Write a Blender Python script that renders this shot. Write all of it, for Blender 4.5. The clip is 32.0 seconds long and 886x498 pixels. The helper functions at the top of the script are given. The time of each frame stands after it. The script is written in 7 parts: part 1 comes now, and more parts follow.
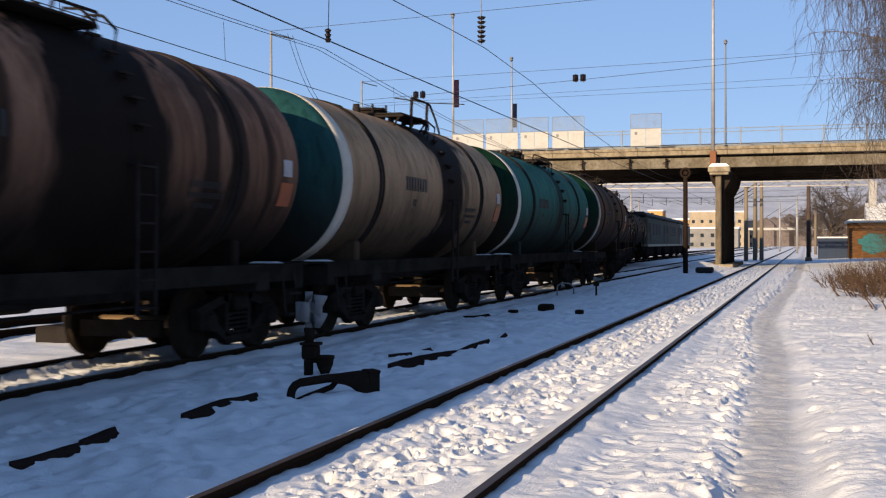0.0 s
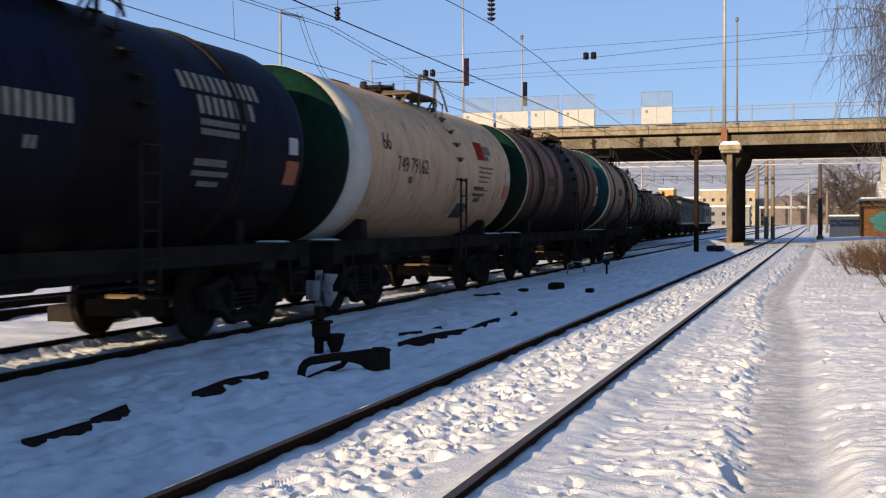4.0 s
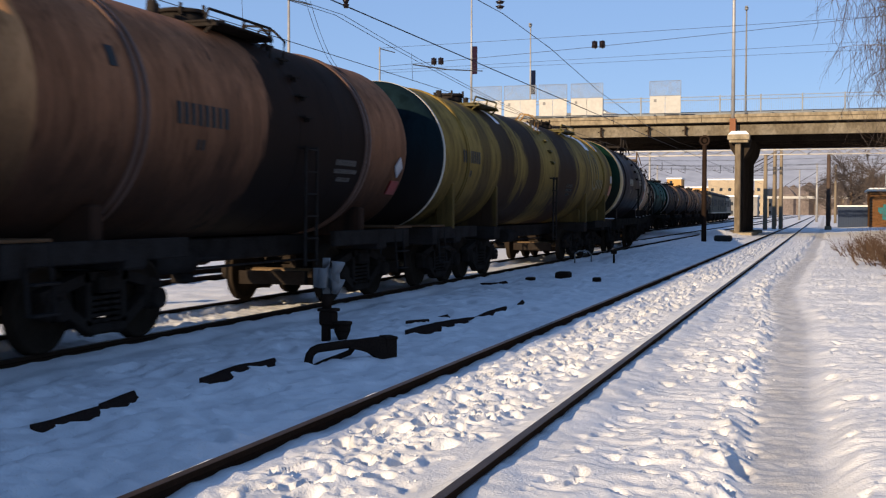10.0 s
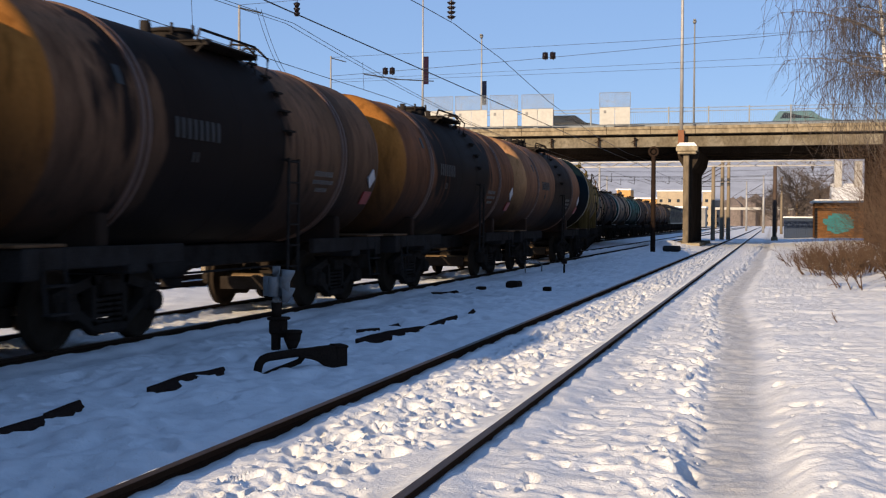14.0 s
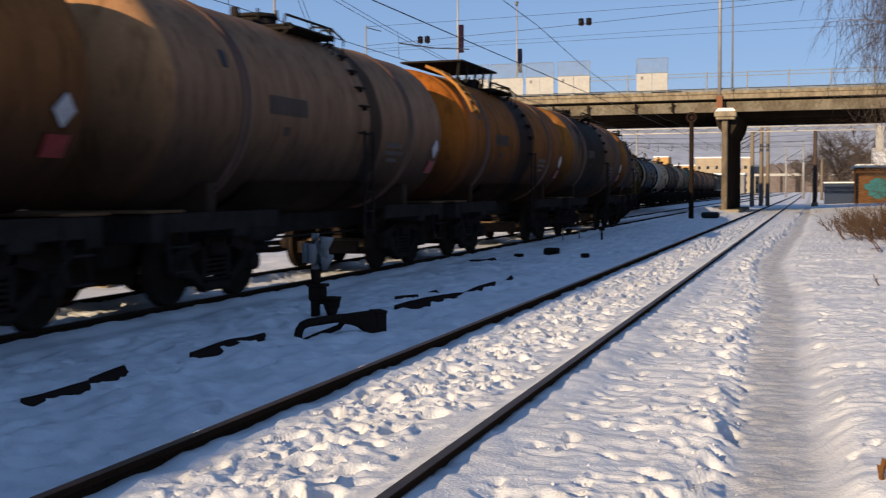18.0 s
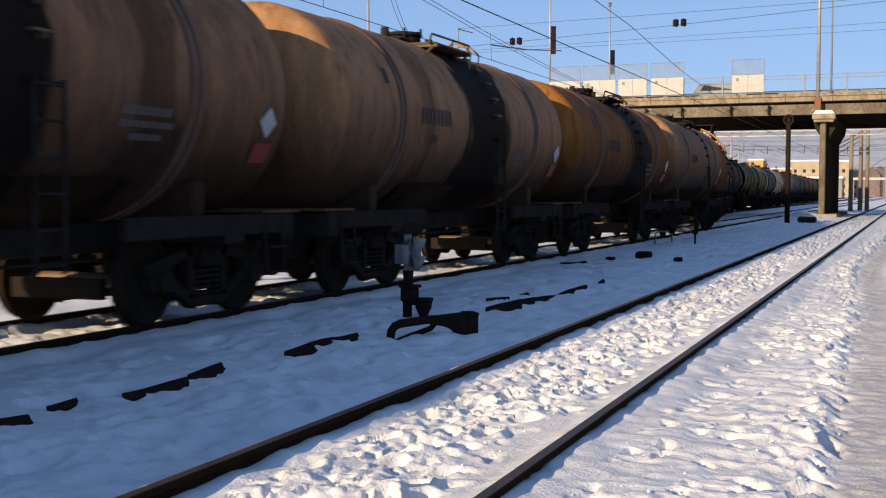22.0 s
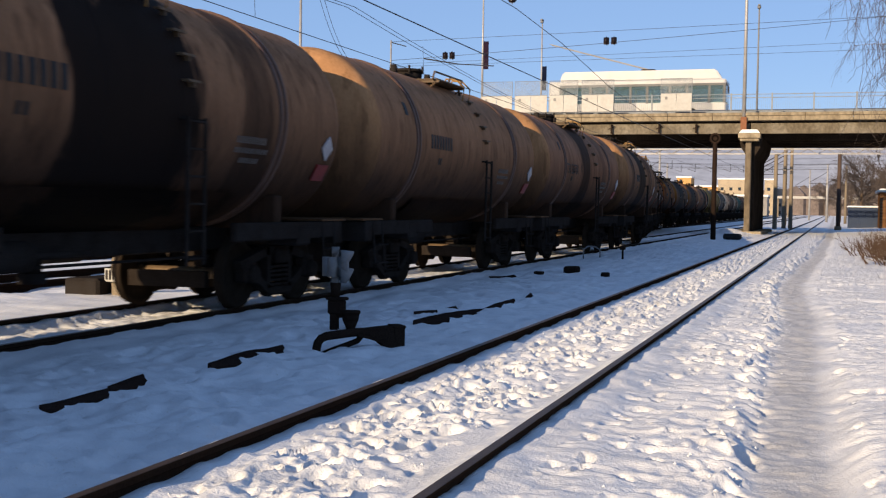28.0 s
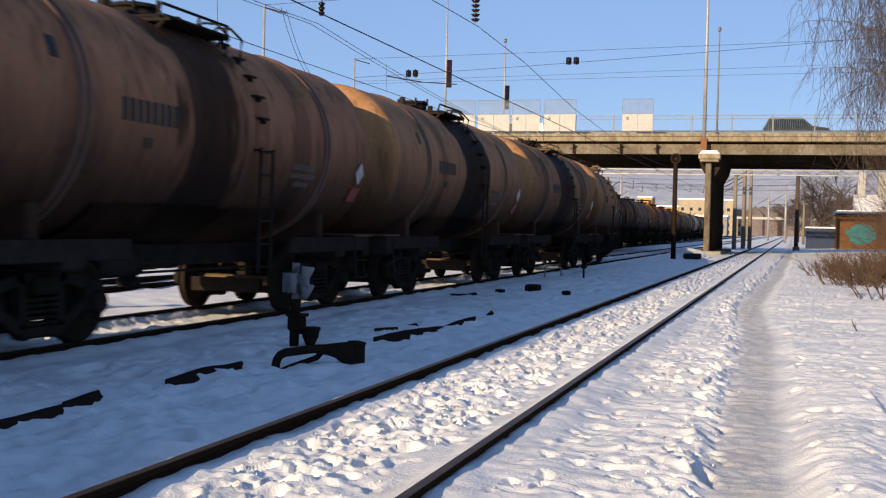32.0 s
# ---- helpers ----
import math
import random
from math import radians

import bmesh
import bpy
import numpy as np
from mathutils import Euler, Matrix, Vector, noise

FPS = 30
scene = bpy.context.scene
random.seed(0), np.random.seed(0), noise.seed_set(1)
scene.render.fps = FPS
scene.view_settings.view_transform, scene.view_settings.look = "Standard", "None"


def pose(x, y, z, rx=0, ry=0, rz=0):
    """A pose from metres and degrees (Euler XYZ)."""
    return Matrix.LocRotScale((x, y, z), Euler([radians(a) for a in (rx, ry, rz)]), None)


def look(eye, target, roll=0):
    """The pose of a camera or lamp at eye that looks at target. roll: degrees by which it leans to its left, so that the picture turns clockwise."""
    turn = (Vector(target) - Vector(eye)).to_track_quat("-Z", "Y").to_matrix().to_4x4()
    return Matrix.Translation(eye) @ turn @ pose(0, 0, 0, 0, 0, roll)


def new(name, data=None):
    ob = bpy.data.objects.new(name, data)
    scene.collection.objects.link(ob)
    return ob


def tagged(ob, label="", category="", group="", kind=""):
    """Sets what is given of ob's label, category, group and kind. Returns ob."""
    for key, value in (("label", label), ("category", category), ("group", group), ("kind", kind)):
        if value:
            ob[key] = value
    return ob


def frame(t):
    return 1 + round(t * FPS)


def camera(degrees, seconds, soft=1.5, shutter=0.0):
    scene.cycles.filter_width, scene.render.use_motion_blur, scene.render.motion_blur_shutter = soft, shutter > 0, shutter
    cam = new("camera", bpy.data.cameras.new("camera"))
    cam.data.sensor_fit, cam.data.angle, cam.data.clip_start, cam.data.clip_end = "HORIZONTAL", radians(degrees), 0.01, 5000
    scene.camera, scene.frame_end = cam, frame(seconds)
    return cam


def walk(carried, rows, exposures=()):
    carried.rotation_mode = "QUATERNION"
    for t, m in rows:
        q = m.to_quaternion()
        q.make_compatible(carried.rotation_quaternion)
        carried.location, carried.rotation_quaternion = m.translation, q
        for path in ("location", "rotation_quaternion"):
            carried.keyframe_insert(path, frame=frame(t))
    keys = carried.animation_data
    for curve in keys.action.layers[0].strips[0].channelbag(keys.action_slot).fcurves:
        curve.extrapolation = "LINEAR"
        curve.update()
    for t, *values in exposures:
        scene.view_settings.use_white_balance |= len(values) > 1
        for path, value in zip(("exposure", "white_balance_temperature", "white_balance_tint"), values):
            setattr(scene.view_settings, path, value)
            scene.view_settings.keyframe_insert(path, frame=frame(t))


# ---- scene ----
import functools

# ---------- camera ----------
cam = camera(42.0, 32.0, soft=1.2, shutter=0.45)
# seconds, eye, yaw, pitch, roll of the hand-held camera
PATH = [
    (0, 0.005, -0.003, 1.529, 17.42, -0.28, -0.08),
    (0.5, 0.009, 0.012, 1.520, 17.36, -0.17, -0.22),
    (1, 0.010, 0.005, 1.527, 17.47, -0.24, -0.27),
    (1.5, 0.003, -0.001, 1.531, 17.59, -0.44, -0.28),
    (2, -0.002, 0.011, 1.529, 17.62, -0.55, -0.16),
    (2.5, 0.007, -0.004, 1.533, 17.54, -0.50, -0.12),
    (3, 0.006, 0.004, 1.522, 17.59, -0.73, -0.15),
    (3.5, 0.006, 0.007, 1.521, 17.78, -1.05, -0.18),
    (5.5, 0.013, 0.004, 1.521, 18.18, -1.85, -0.16),
    (6, 0.005, 0.002, 1.520, 18.27, -1.93, -0.16),
    (6.5, 0.012, 0.002, 1.509, 18.34, -1.94, -0.18),
    (7, 0.002, 0.008, 1.520, 18.41, -2.06, -0.02),
    (7.5, 0.005, 0.002, 1.518, 18.49, -1.97, -0.15),
    (8, 0.007, 0.009, 1.518, 18.54, -1.86, -0.29),
    (8.5, 0.013, 0.004, 1.522, 18.61, -1.77, -0.14),
    (9, 0.001, 0.007, 1.521, 18.67, -1.86, -0.02),
    (9.5, 0.006, 0.004, 1.517, 18.74, -1.99, 0.06),
    (10, 0.005, -0.000, 1.522, 18.29, -1.90, 0.12),
    (10.5, 0.006, 0.002, 1.528, 17.84, -1.60, 0.29),
    (11, 0.006, 0.024, 1.518, 17.28, -1.38, 0.22),
    (11.5, 0.011, 0.008, 1.522, 17.00, -1.30, 0.18),
    (12, 0.011, 0.006, 1.527, 16.62, -1.14, -0.18),
    (12.5, 0.014, 0.016, 1.514, 16.38, -1.14, -0.28),
    (13, 0.012, 0.009, 1.511, 16.30, -1.10, -0.10),
    (13.5, 0.001, 0.014, 1.510, 16.15, -1.40, 0.07),
    (15.5, 0.026, -0.020, 1.462, 14.83, -1.22, 0.87),
    (16, 0.025, -0.015, 1.472, 14.50, -2.85, 0.93),
    (16.5, 0.044, -0.013, 1.460, 13.48, -4.28, 0.80),
    (17, 0.032, 0.001, 1.445, 13.68, -4.31, 0.16),
    (17.5, 0.012, 0.011, 1.465, 15.15, -2.92, -0.48),
    (18, -0.002, -0.014, 1.449, 17.69, -2.88, -0.32),
    (18.5, -0.022, -0.002, 1.462, 19.34, -2.86, -0.54),
    (19, -0.014, -0.020, 1.449, 20.21, -2.86, -0.45),
    (19.5, -0.041, -0.026, 1.448, 20.95, -3.14, 0.01),
    (20, -0.047, -0.032, 1.465, 22.18, -2.93, -0.07),
    (20.5, -0.047, -0.032, 1.467, 22.33, -2.73, -0.06),
    (21, -0.040, -0.017, 1.454, 22.05, -2.63, 0.07),
    (21.5, -0.052, -0.020, 1.461, 22.21, -2.72, 0.07),
    (22, -0.040, -0.027, 1.457, 22.11, -2.80, 0.11),
    (22.5, -0.051, -0.027, 1.461, 22.07, -2.85, 0.06),
    (23, -0.039, -0.021, 1.456, 22.14, -2.84, 0.10),
    (23.5, -0.058, -0.021, 1.467, 22.12, -2.99, 0.36),
    (24, -0.042, -0.040, 1.462, 22.13, -2.79, 0.17),
    (24.5, -0.036, -0.022, 1.455, 22.08, -2.58, -0.07),
    (26.5, -0.023, -0.010, 1.454, 21.02, -2.38, 0.26),
    (27, -0.010, -0.003, 1.453, 20.31, -2.39, 0.31),
    (27.5, 0.000, -0.024, 1.461, 19.44, -2.29, 0.31),
    (28, 0.005, -0.021, 1.457, 18.71, -2.12, 0.89),
    (28.5, -0.009, -0.019, 1.451, 18.30, -2.05, 1.28),
    (29, 0.005, -0.026, 1.457, 18.51, -2.10, 1.35),
    (29.5, 0.007, -0.016, 1.452, 18.51, -2.05, 0.95),
    (30, 0.020, -0.013, 1.448, 18.32, -1.92, 0.94),
    (30.5, 0.008, -0.016, 1.451, 17.94, -1.71, 1.23),
    (31, 0.016, -0.016, 1.454, 17.44, -1.60, 1.41),
    (31.5, 0.015, -0.012, 1.454, 16.85, -1.45, 1.40),
    (32, 0.016, -0.010, 1.447, 16.85, -1.20, 1.37),
]


def cam_pose(x, y, z, yaw, pitch, roll):
    return pose(x, y, z, 0, 0, yaw) @ pose(0, 0, 0, 90 + pitch) @ pose(0, 0, 0, 0, 0, roll)


EXPOSURE, KELVIN, TINT = 0.64, 7150, 17
walk(cam, [(r[0], cam_pose(*r[1:])) for r in PATH], [(t, EXPOSURE + d, KELVIN, TINT) for t, d in ((0.0, 0.0), (16.0, -0.02), (16.5, -0.16), (17.0, -0.28), (18.0, -0.25), (19.0, -0.10), (20.0, 0.0), (32.0, 0.0))])

# ---------- light ----------
SUN_EL, SUN_PHI = 18.0, 70.4          # elevation; azimuth from -x towards -y
_phi, _el = radians(SUN_PHI), radians(SUN_EL)
SUN_DIR = Vector((-math.cos(_phi) * math.cos(_el), -math.sin(_phi) * math.cos(_el), math.sin(_el)))
world = bpy.data.worlds.new("world")
scene.world = world
world.use_nodes = True
wn = world.node_tree
sky = wn.nodes.new("ShaderNodeTexSky")
sky.sky_type = "NISHITA"
sky.sun_disc = False
sky.sun_elevation = _el
sky.sun_rotation = math.atan2(SUN_DIR.x, SUN_DIR.y)
sky.air_density, sky.dust_density, sky.ozone_density = 0.8, 0.0, 3.2
wn.nodes["Background"].inputs["Strength"].default_value = 0.108
# clear winter air: an even blue mixed into the sky's gradient
even = wn.nodes.new("ShaderNodeMix")
even.data_type = "RGBA"
even.inputs["Factor"].default_value = 0.74
even.inputs["B"].default_value = (1.30, 2.50, 4.75, 1)
wn.links.new(sky.outputs[0], even.inputs["A"])
up = wn.nodes.new("ShaderNodeTexCoord")
high = wn.nodes.new("ShaderNodeSeparateXYZ")
deep = wn.nodes.new("ShaderNodeMapRange")
deep.interpolation_type = "SMOOTHSTEP"
deep.inputs["From Min"].default_value, deep.inputs["From Max"].default_value = 0.20, 1.0
deep.inputs["To Min"].default_value, deep.inputs["To Max"].default_value = 0.0, 1.0
shade = wn.nodes.new("ShaderNodeMix")
shade.data_type, shade.blend_type = "RGBA", "MULTIPLY"
shade.inputs["B"].default_value = (0.50, 0.57, 0.64, 1)
wn.links.new(up.outputs["Generated"], high.inputs[0])
wn.links.new(high.outputs[2], deep.inputs["Value"])
wn.links.new(even.outputs["Result"], shade.inputs["A"])
wn.links.new(deep.outputs[0], shade.inputs["Factor"])
wn.links.new(shade.outputs["Result"], wn.nodes["Background"].inputs["Color"])
sun = new("sun", bpy.data.lights.new("sun", "SUN"))
sun.data.energy, sun.data.angle, sun.data.color = 4.25, radians(0.6), (1.0, 0.845, 0.585)
sun.matrix_world = look(SUN_DIR * 100, (0, 0, 0))


# ---------- materials ----------
def mat(name, base, rough=0.6, metal=0.0, var=0.25, scale=6.0, fine=60.0, bump=0.15, dirt=None, dirt_amt=0.4, stretch=(1, 1, 1), rnd=0.0, coords="Object", gloss=0.25, edge=(0.42, 0.72)):
    """Painted or raw surface with variation at two scales, a dirt colour and fine relief."""
    m = bpy.data.materials.new(name)
    m.use_nodes = True
    t = m.node_tree
    n, l = t.nodes, t.links
    b = n["Principled BSDF"]
    tc = n.new("ShaderNodeTexCoord")
    mp = n.new("ShaderNodeMapping")
    mp.inputs["Scale"].default_value = stretch
    l.new(tc.outputs[coords], mp.inputs["Vector"])
    n1, n2 = n.new("ShaderNodeTexNoise"), n.new("ShaderNodeTexNoise")
    n1.inputs["Scale"].default_value, n1.inputs["Detail"].default_value = scale, 5
    n2.inputs["Scale"].default_value, n2.inputs["Detail"].default_value = fine, 4
    l.new(mp.outputs[0], n1.inputs["Vector"])
    l.new(mp.outputs[0], n2.inputs["Vector"])
    d = dirt or tuple(c * 0.35 for c in base)
    r1 = n.new("ShaderNodeValToRGB")
    r1.color_ramp.elements[0].position, r1.color_ramp.elements[1].position = edge
    r1.color_ramp.elements[0].color, r1.color_ramp.elements[1].color = (0, 0, 0, 1), (dirt_amt, dirt_amt, dirt_amt, 1)
    l.new(n1.outputs["Fac"], r1.inputs[0])
    mx = n.new("ShaderNodeMix")
    mx.data_type = "RGBA"
    mx.inputs["A"].default_value, mx.inputs["B"].default_value = (*base, 1), (*d, 1)
    l.new(r1.outputs[0], mx.inputs["Factor"])
    hs = n.new("ShaderNodeHueSaturation")
    mr = n.new("ShaderNodeMapRange")
    mr.inputs["From Min"].default_value, mr.inputs["From Max"].default_value = 0.3, 0.7
    mr.inputs["To Min"].default_value, mr.inputs["To Max"].default_value = 1 - var, 1 + var
    l.new(n2.outputs["Fac"], mr.inputs["Value"])
    val = mr.outputs[0]
    if rnd:
        oi = n.new("ShaderNodeObjectInfo")
        m2 = n.new("ShaderNodeMapRange")
        m2.inputs["To Min"].default_value, m2.inputs["To Max"].default_value = 1 - rnd, 1 + rnd
        l.new(oi.outputs["Random"], m2.inputs["Value"])
        mul = n.new("ShaderNodeMath")
        mul.operation = "MULTIPLY"
        l.new(val, mul.inputs[0])
        l.new(m2.outputs[0], mul.inputs[1])
        val = mul.outputs[0]
    l.new(val, hs.inputs["Value"])
    l.new(mx.outputs["Result"], hs.inputs["Color"])
    l.new(hs.outputs[0], b.inputs["Base Color"])
    b.inputs["Roughness"].default_value, b.inputs["Metallic"].default_value = rough, metal
    b.inputs["Specular IOR Level"].default_value = gloss
    if bump:
        bp = n.new("ShaderNodeBump")
        bp.inputs["Strength"].default_value, bp.inputs["Distance"].default_value = bump, 0.02
        l.new(n2.outputs["Fac"], bp.inputs["Height"])
        l.new(bp.outputs[0], b.inputs["Normal"])
    return m


def tank_paint(name, base, streak=(0.0125, 0.0095, 0.0085), bands=(), rust=(0.10, 0.045, 0.02), grime=0.5, rough=0.5, belly=0.88):
    """Tank paint in car space: vertical streaks, dirt and painted-in shade towards the belly, black oil spills round
    the manhole (bands: centre, half width, strength).
    """
    m = bpy.data.materials.new(name)
    m.use_nodes = True
    t = m.node_tree
    n, l = t.nodes, t.links
    b = n["Principled BSDF"]
    tc = n.new("ShaderNodeTexCoord")
    sep = n.new("ShaderNodeSeparateXYZ")
    l.new(tc.outputs["Object"], sep.inputs[0])

    def math_node(op, a, c=0.0, clamp=False):
        k = n.new("ShaderNodeMath")
        k.operation, k.use_clamp = op, clamp
        for i, v in enumerate((a, c)):
            if isinstance(v, (int, float)):
                k.inputs[i].default_value = v
            else:
                l.new(v, k.inputs[i])
        return k.outputs[0]

    def noise_node(scale, stretch, detail=5):
        mp = n.new("ShaderNodeMapping")
        mp.inputs["Scale"].default_value = stretch
        oi = n.new("ShaderNodeObjectInfo")
        mul = math_node("MULTIPLY", oi.outputs["Random"], 40.0)
        cb = n.new("ShaderNodeCombineXYZ")
        l.new(mul, cb.inputs[1])
        l.new(cb.outputs[0], mp.inputs["Location"])
        l.new(tc.outputs["Object"], mp.inputs["Vector"])
        k = n.new("ShaderNodeTexNoise")
        k.inputs["Scale"].default_value, k.inputs["Detail"].default_value = scale, detail
        l.new(mp.outputs[0], k.inputs["Vector"])
        return k.outputs["Fac"]

    def ramp(v, lo, hi, amt):
        k = n.new("ShaderNodeMapRange")
        k.interpolation_type = "SMOOTHSTEP"
        k.inputs["From Min"].default_value, k.inputs["From Max"].default_value = lo, hi
        k.inputs["To Min"].default_value, k.inputs["To Max"].default_value = 0.0, amt
        l.new(v, k.inputs["Value"])
        return k.outputs[0]

    def mix(fac, a, c):
        k = n.new("ShaderNodeMix")
        k.data_type = "RGBA"
        l.new(fac, k.inputs["Factor"])
        if isinstance(a, tuple):
            k.inputs["A"].default_value = (*a, 1)
        else:
            l.new(a, k.inputs["A"])
        k.inputs["B"].default_value = (*c, 1)
        return k.outputs["Result"]

    if base[0] > base[2] * 1.2:
        base = (base[0] * 0.76, base[1] * 0.585, base[2] * 0.51)
    big = noise_node(0.9, (1, 1, 0.35))
    vert = noise_node(3.0, (1, 1, 0.06))
    fine = noise_node(28.0, (1, 1, 0.5))
    mid = noise_node(6.0, (1, 1, 0.22), 8)
    col = mix(ramp(fine, 0.35, 0.75, 0.30), base, tuple(c * 0.5 for c in base))
    col = mix(ramp(mid, 0.55, 0.66, 0.55), col, tuple(c * 0.42 for c in base))
    col = mix(ramp(mid, 0.42, 0.34, 0.30), col, tuple(min(0.8, c * 1.5) for c in base))
    col = mix(ramp(vert, 0.46, 0.62, 0.75 * grime), col, tuple(c * 0.3 for c in base))
    col = mix(ramp(big, 0.52, 0.72, 0.55 * grime), col, rust)
    # road dirt on the belly, plus the lower flank's shade painted in by height
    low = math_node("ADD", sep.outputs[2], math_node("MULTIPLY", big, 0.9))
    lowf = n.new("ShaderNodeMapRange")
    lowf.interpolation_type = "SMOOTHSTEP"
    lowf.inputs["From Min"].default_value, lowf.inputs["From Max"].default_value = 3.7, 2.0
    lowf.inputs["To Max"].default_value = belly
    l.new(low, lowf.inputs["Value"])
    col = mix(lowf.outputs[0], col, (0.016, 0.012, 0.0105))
    for c, w, s in bands:
        d = math_node("ABSOLUTE", math_node("SUBTRACT", sep.outputs[1], c))
        d = math_node("ADD", d, math_node("MULTIPLY", math_node("SUBTRACT", vert, 0.5), 1.3 * w + 0.35))
        d = math_node("ADD", d, math_node("MULTIPLY", math_node("SUBTRACT", big, 0.5), 2.2 * w + 0.3))
        k = n.new("ShaderNodeMapRange")
        k.interpolation_type = "SMOOTHSTEP"
        k.inputs["From Min"].default_value, k.inputs["From Max"].default_value = w * 1.14 + 0.06, w * 0.86
        k.inputs["To Max"].default_value = s
        l.new(d, k.inputs["Value"])
        col = mix(k.outputs[0], col, streak)
    l.new(col, b.inputs["Base Color"])
    b.inputs["Specular IOR Level"].default_value = 0.007
    rr = n.new("ShaderNodeMapRange")
    rr.inputs["To Min"].default_value, rr.inputs["To Max"].default_value = rough - 0.12, rough + 0.2
    l.new(big, rr.inputs["Value"])
    l.new(rr.outputs[0], b.inputs["Roughness"])
    bp = n.new("ShaderNodeBump")
    bp.inputs["Strength"].default_value, bp.inputs["Distance"].default_value = 0.12, 0.01
    l.new(fine, bp.inputs["Height"])
    l.new(bp.outputs[0], b.inputs["Normal"])
    return m


def snow_material():
    """Snow with grains; a trodden grey path and dirt beside the running rails."""
    m = bpy.data.materials.new("snow")
    m.use_nodes = True
    t = m.node_tree
    n, l = t.nodes, t.links
    b = n["Principled BSDF"]
    tc = n.new("ShaderNodeTexCoord")
    att = n.new("ShaderNodeAttribute")
    att.attribute_name = "trodden"
    n1, n2, n3 = (n.new("ShaderNodeTexNoise") for _ in range(3))
    for k, s, d in ((n1, 1.3, 5), (n2, 46, 3), (n3, 120, 3)):
        k.inputs["Scale"].default_value, k.inputs["Detail"].default_value = s, d
        l.new(tc.outputs["Object"], k.inputs["Vector"])
    r = n.new("ShaderNodeValToRGB")
    r.color_ramp.elements[0].color, r.color_ramp.elements[1].color = (0.60, 0.605, 0.62, 1), (0.70, 0.705, 0.72, 1)
    r.color_ramp.elements[0].position, r.color_ramp.elements[1].position = 0.3, 0.6
    l.new(n1.outputs["Fac"], r.inputs[0])
    pr = n.new("ShaderNodeValToRGB")
    pr.color_ramp.elements[0].color, pr.color_ramp.elements[1].color = (0.36, 0.345, 0.33, 1), (0.54, 0.52, 0.50, 1)
    pr.color_ramp.elements[0].position, pr.color_ramp.elements[1].position = 0.3, 0.7
    l.new(n2.outputs["Fac"], pr.inputs[0])
    mx = n.new("ShaderNodeMix")
    mx.data_type = "RGBA"
    l.new(att.outputs["Fac"], mx.inputs["Factor"])
    l.new(r.outputs[0], mx.inputs["A"])
    l.new(pr.outputs[0], mx.inputs["B"])
    # yellow-brown grit specks
    sp = n.new("ShaderNodeMapRange")
    sp.inputs["From Min"].default_value, sp.inputs["From Max"].default_value = 0.66, 0.74
    sp.inputs["To Max"].default_value = 0.5
    l.new(n2.outputs["Fac"], sp.inputs["Value"])
    m2 = n.new("ShaderNodeMix")
    m2.data_type = "RGBA"
    l.new(sp.outputs[0], m2.inputs["Factor"])
    l.new(mx.outputs["Result"], m2.inputs["A"])
    m2.inputs["B"].default_value = (0.42, 0.34, 0.24, 1)
    l.new(m2.outputs["Result"], b.inputs["Base Color"])
    b.inputs["Roughness"].default_value = 0.65
    bp = n.new("ShaderNodeBump")
    bp.inputs["Strength"].default_value, bp.inputs["Distance"].default_value = 0.55, 0.014
    ad = n.new("ShaderNodeMath")
    l.new(n2.outputs["Fac"], ad.inputs[0])
    ad.operation = "MULTIPLY_ADD"
    ad.inputs[1].default_value = 1.0
    l.new(n3.outputs["Fac"], ad.inputs[2])
    lw = n.new("ShaderNodeMath")
    lw.operation = "MULTIPLY"
    lw.inputs[1].default_value = 0.35
    l.new(n3.outputs["Fac"], lw.inputs[0])
    l.new(lw.outputs[0], ad.inputs[2])
    l.new(ad.outputs[0], bp.inputs["Height"])
    l.new(bp.outputs[0], b.inputs["Normal"])
    return m


M = {}
M["snow"] = snow_material()
M["snowcap"] = mat("snow_cap", (0.80, 0.80, 0.80), 0.7, var=0.05, bump=0.3)
M["rail"] = mat("rail_steel", (0.022, 0.013, 0.009), 0.75, 0.0, scale=4, dirt=(0.02, 0.014, 0.01), dirt_amt=0.7, gloss=0.0)
M["railtop"] = mat("rail_head", (0.060, 0.040, 0.028), 0.5, 0.2, scale=3, dirt=(0.03, 0.018, 0.012), dirt_amt=0.7)
M["frame"] = mat("frame_black", (0.028, 0.024, 0.022), 0.7, 0.0, scale=3, dirt=(0.016, 0.011, 0.008), dirt_amt=0.6, gloss=0.0)
M["sill"] = mat("frame_grey_green", (0.022, 0.019, 0.016), 0.65, 0.0, scale=2, dirt=(0.008, 0.007, 0.006), dirt_amt=0.8, gloss=0.0)
M["bogie"] = mat("bogie_iron", (0.025, 0.020, 0.017), 0.75, 0.0, scale=5, dirt=(0.014, 0.009, 0.006), dirt_amt=0.5, gloss=0.0)
M["wheel"] = mat("wheel_steel", (0.026, 0.019, 0.014), 0.7, 0.0, scale=4, dirt=(0.015, 0.011, 0.008), dirt_amt=0.6, gloss=0.0)
M["axle"] = mat("axle_rust", (0.17, 0.11, 0.06), 0.6, 0.2, scale=4, dirt=(0.06, 0.04, 0.03), dirt_amt=0.6)
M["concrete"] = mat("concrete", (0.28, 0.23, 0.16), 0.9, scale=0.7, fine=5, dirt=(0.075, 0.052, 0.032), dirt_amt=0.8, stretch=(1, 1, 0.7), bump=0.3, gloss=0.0)
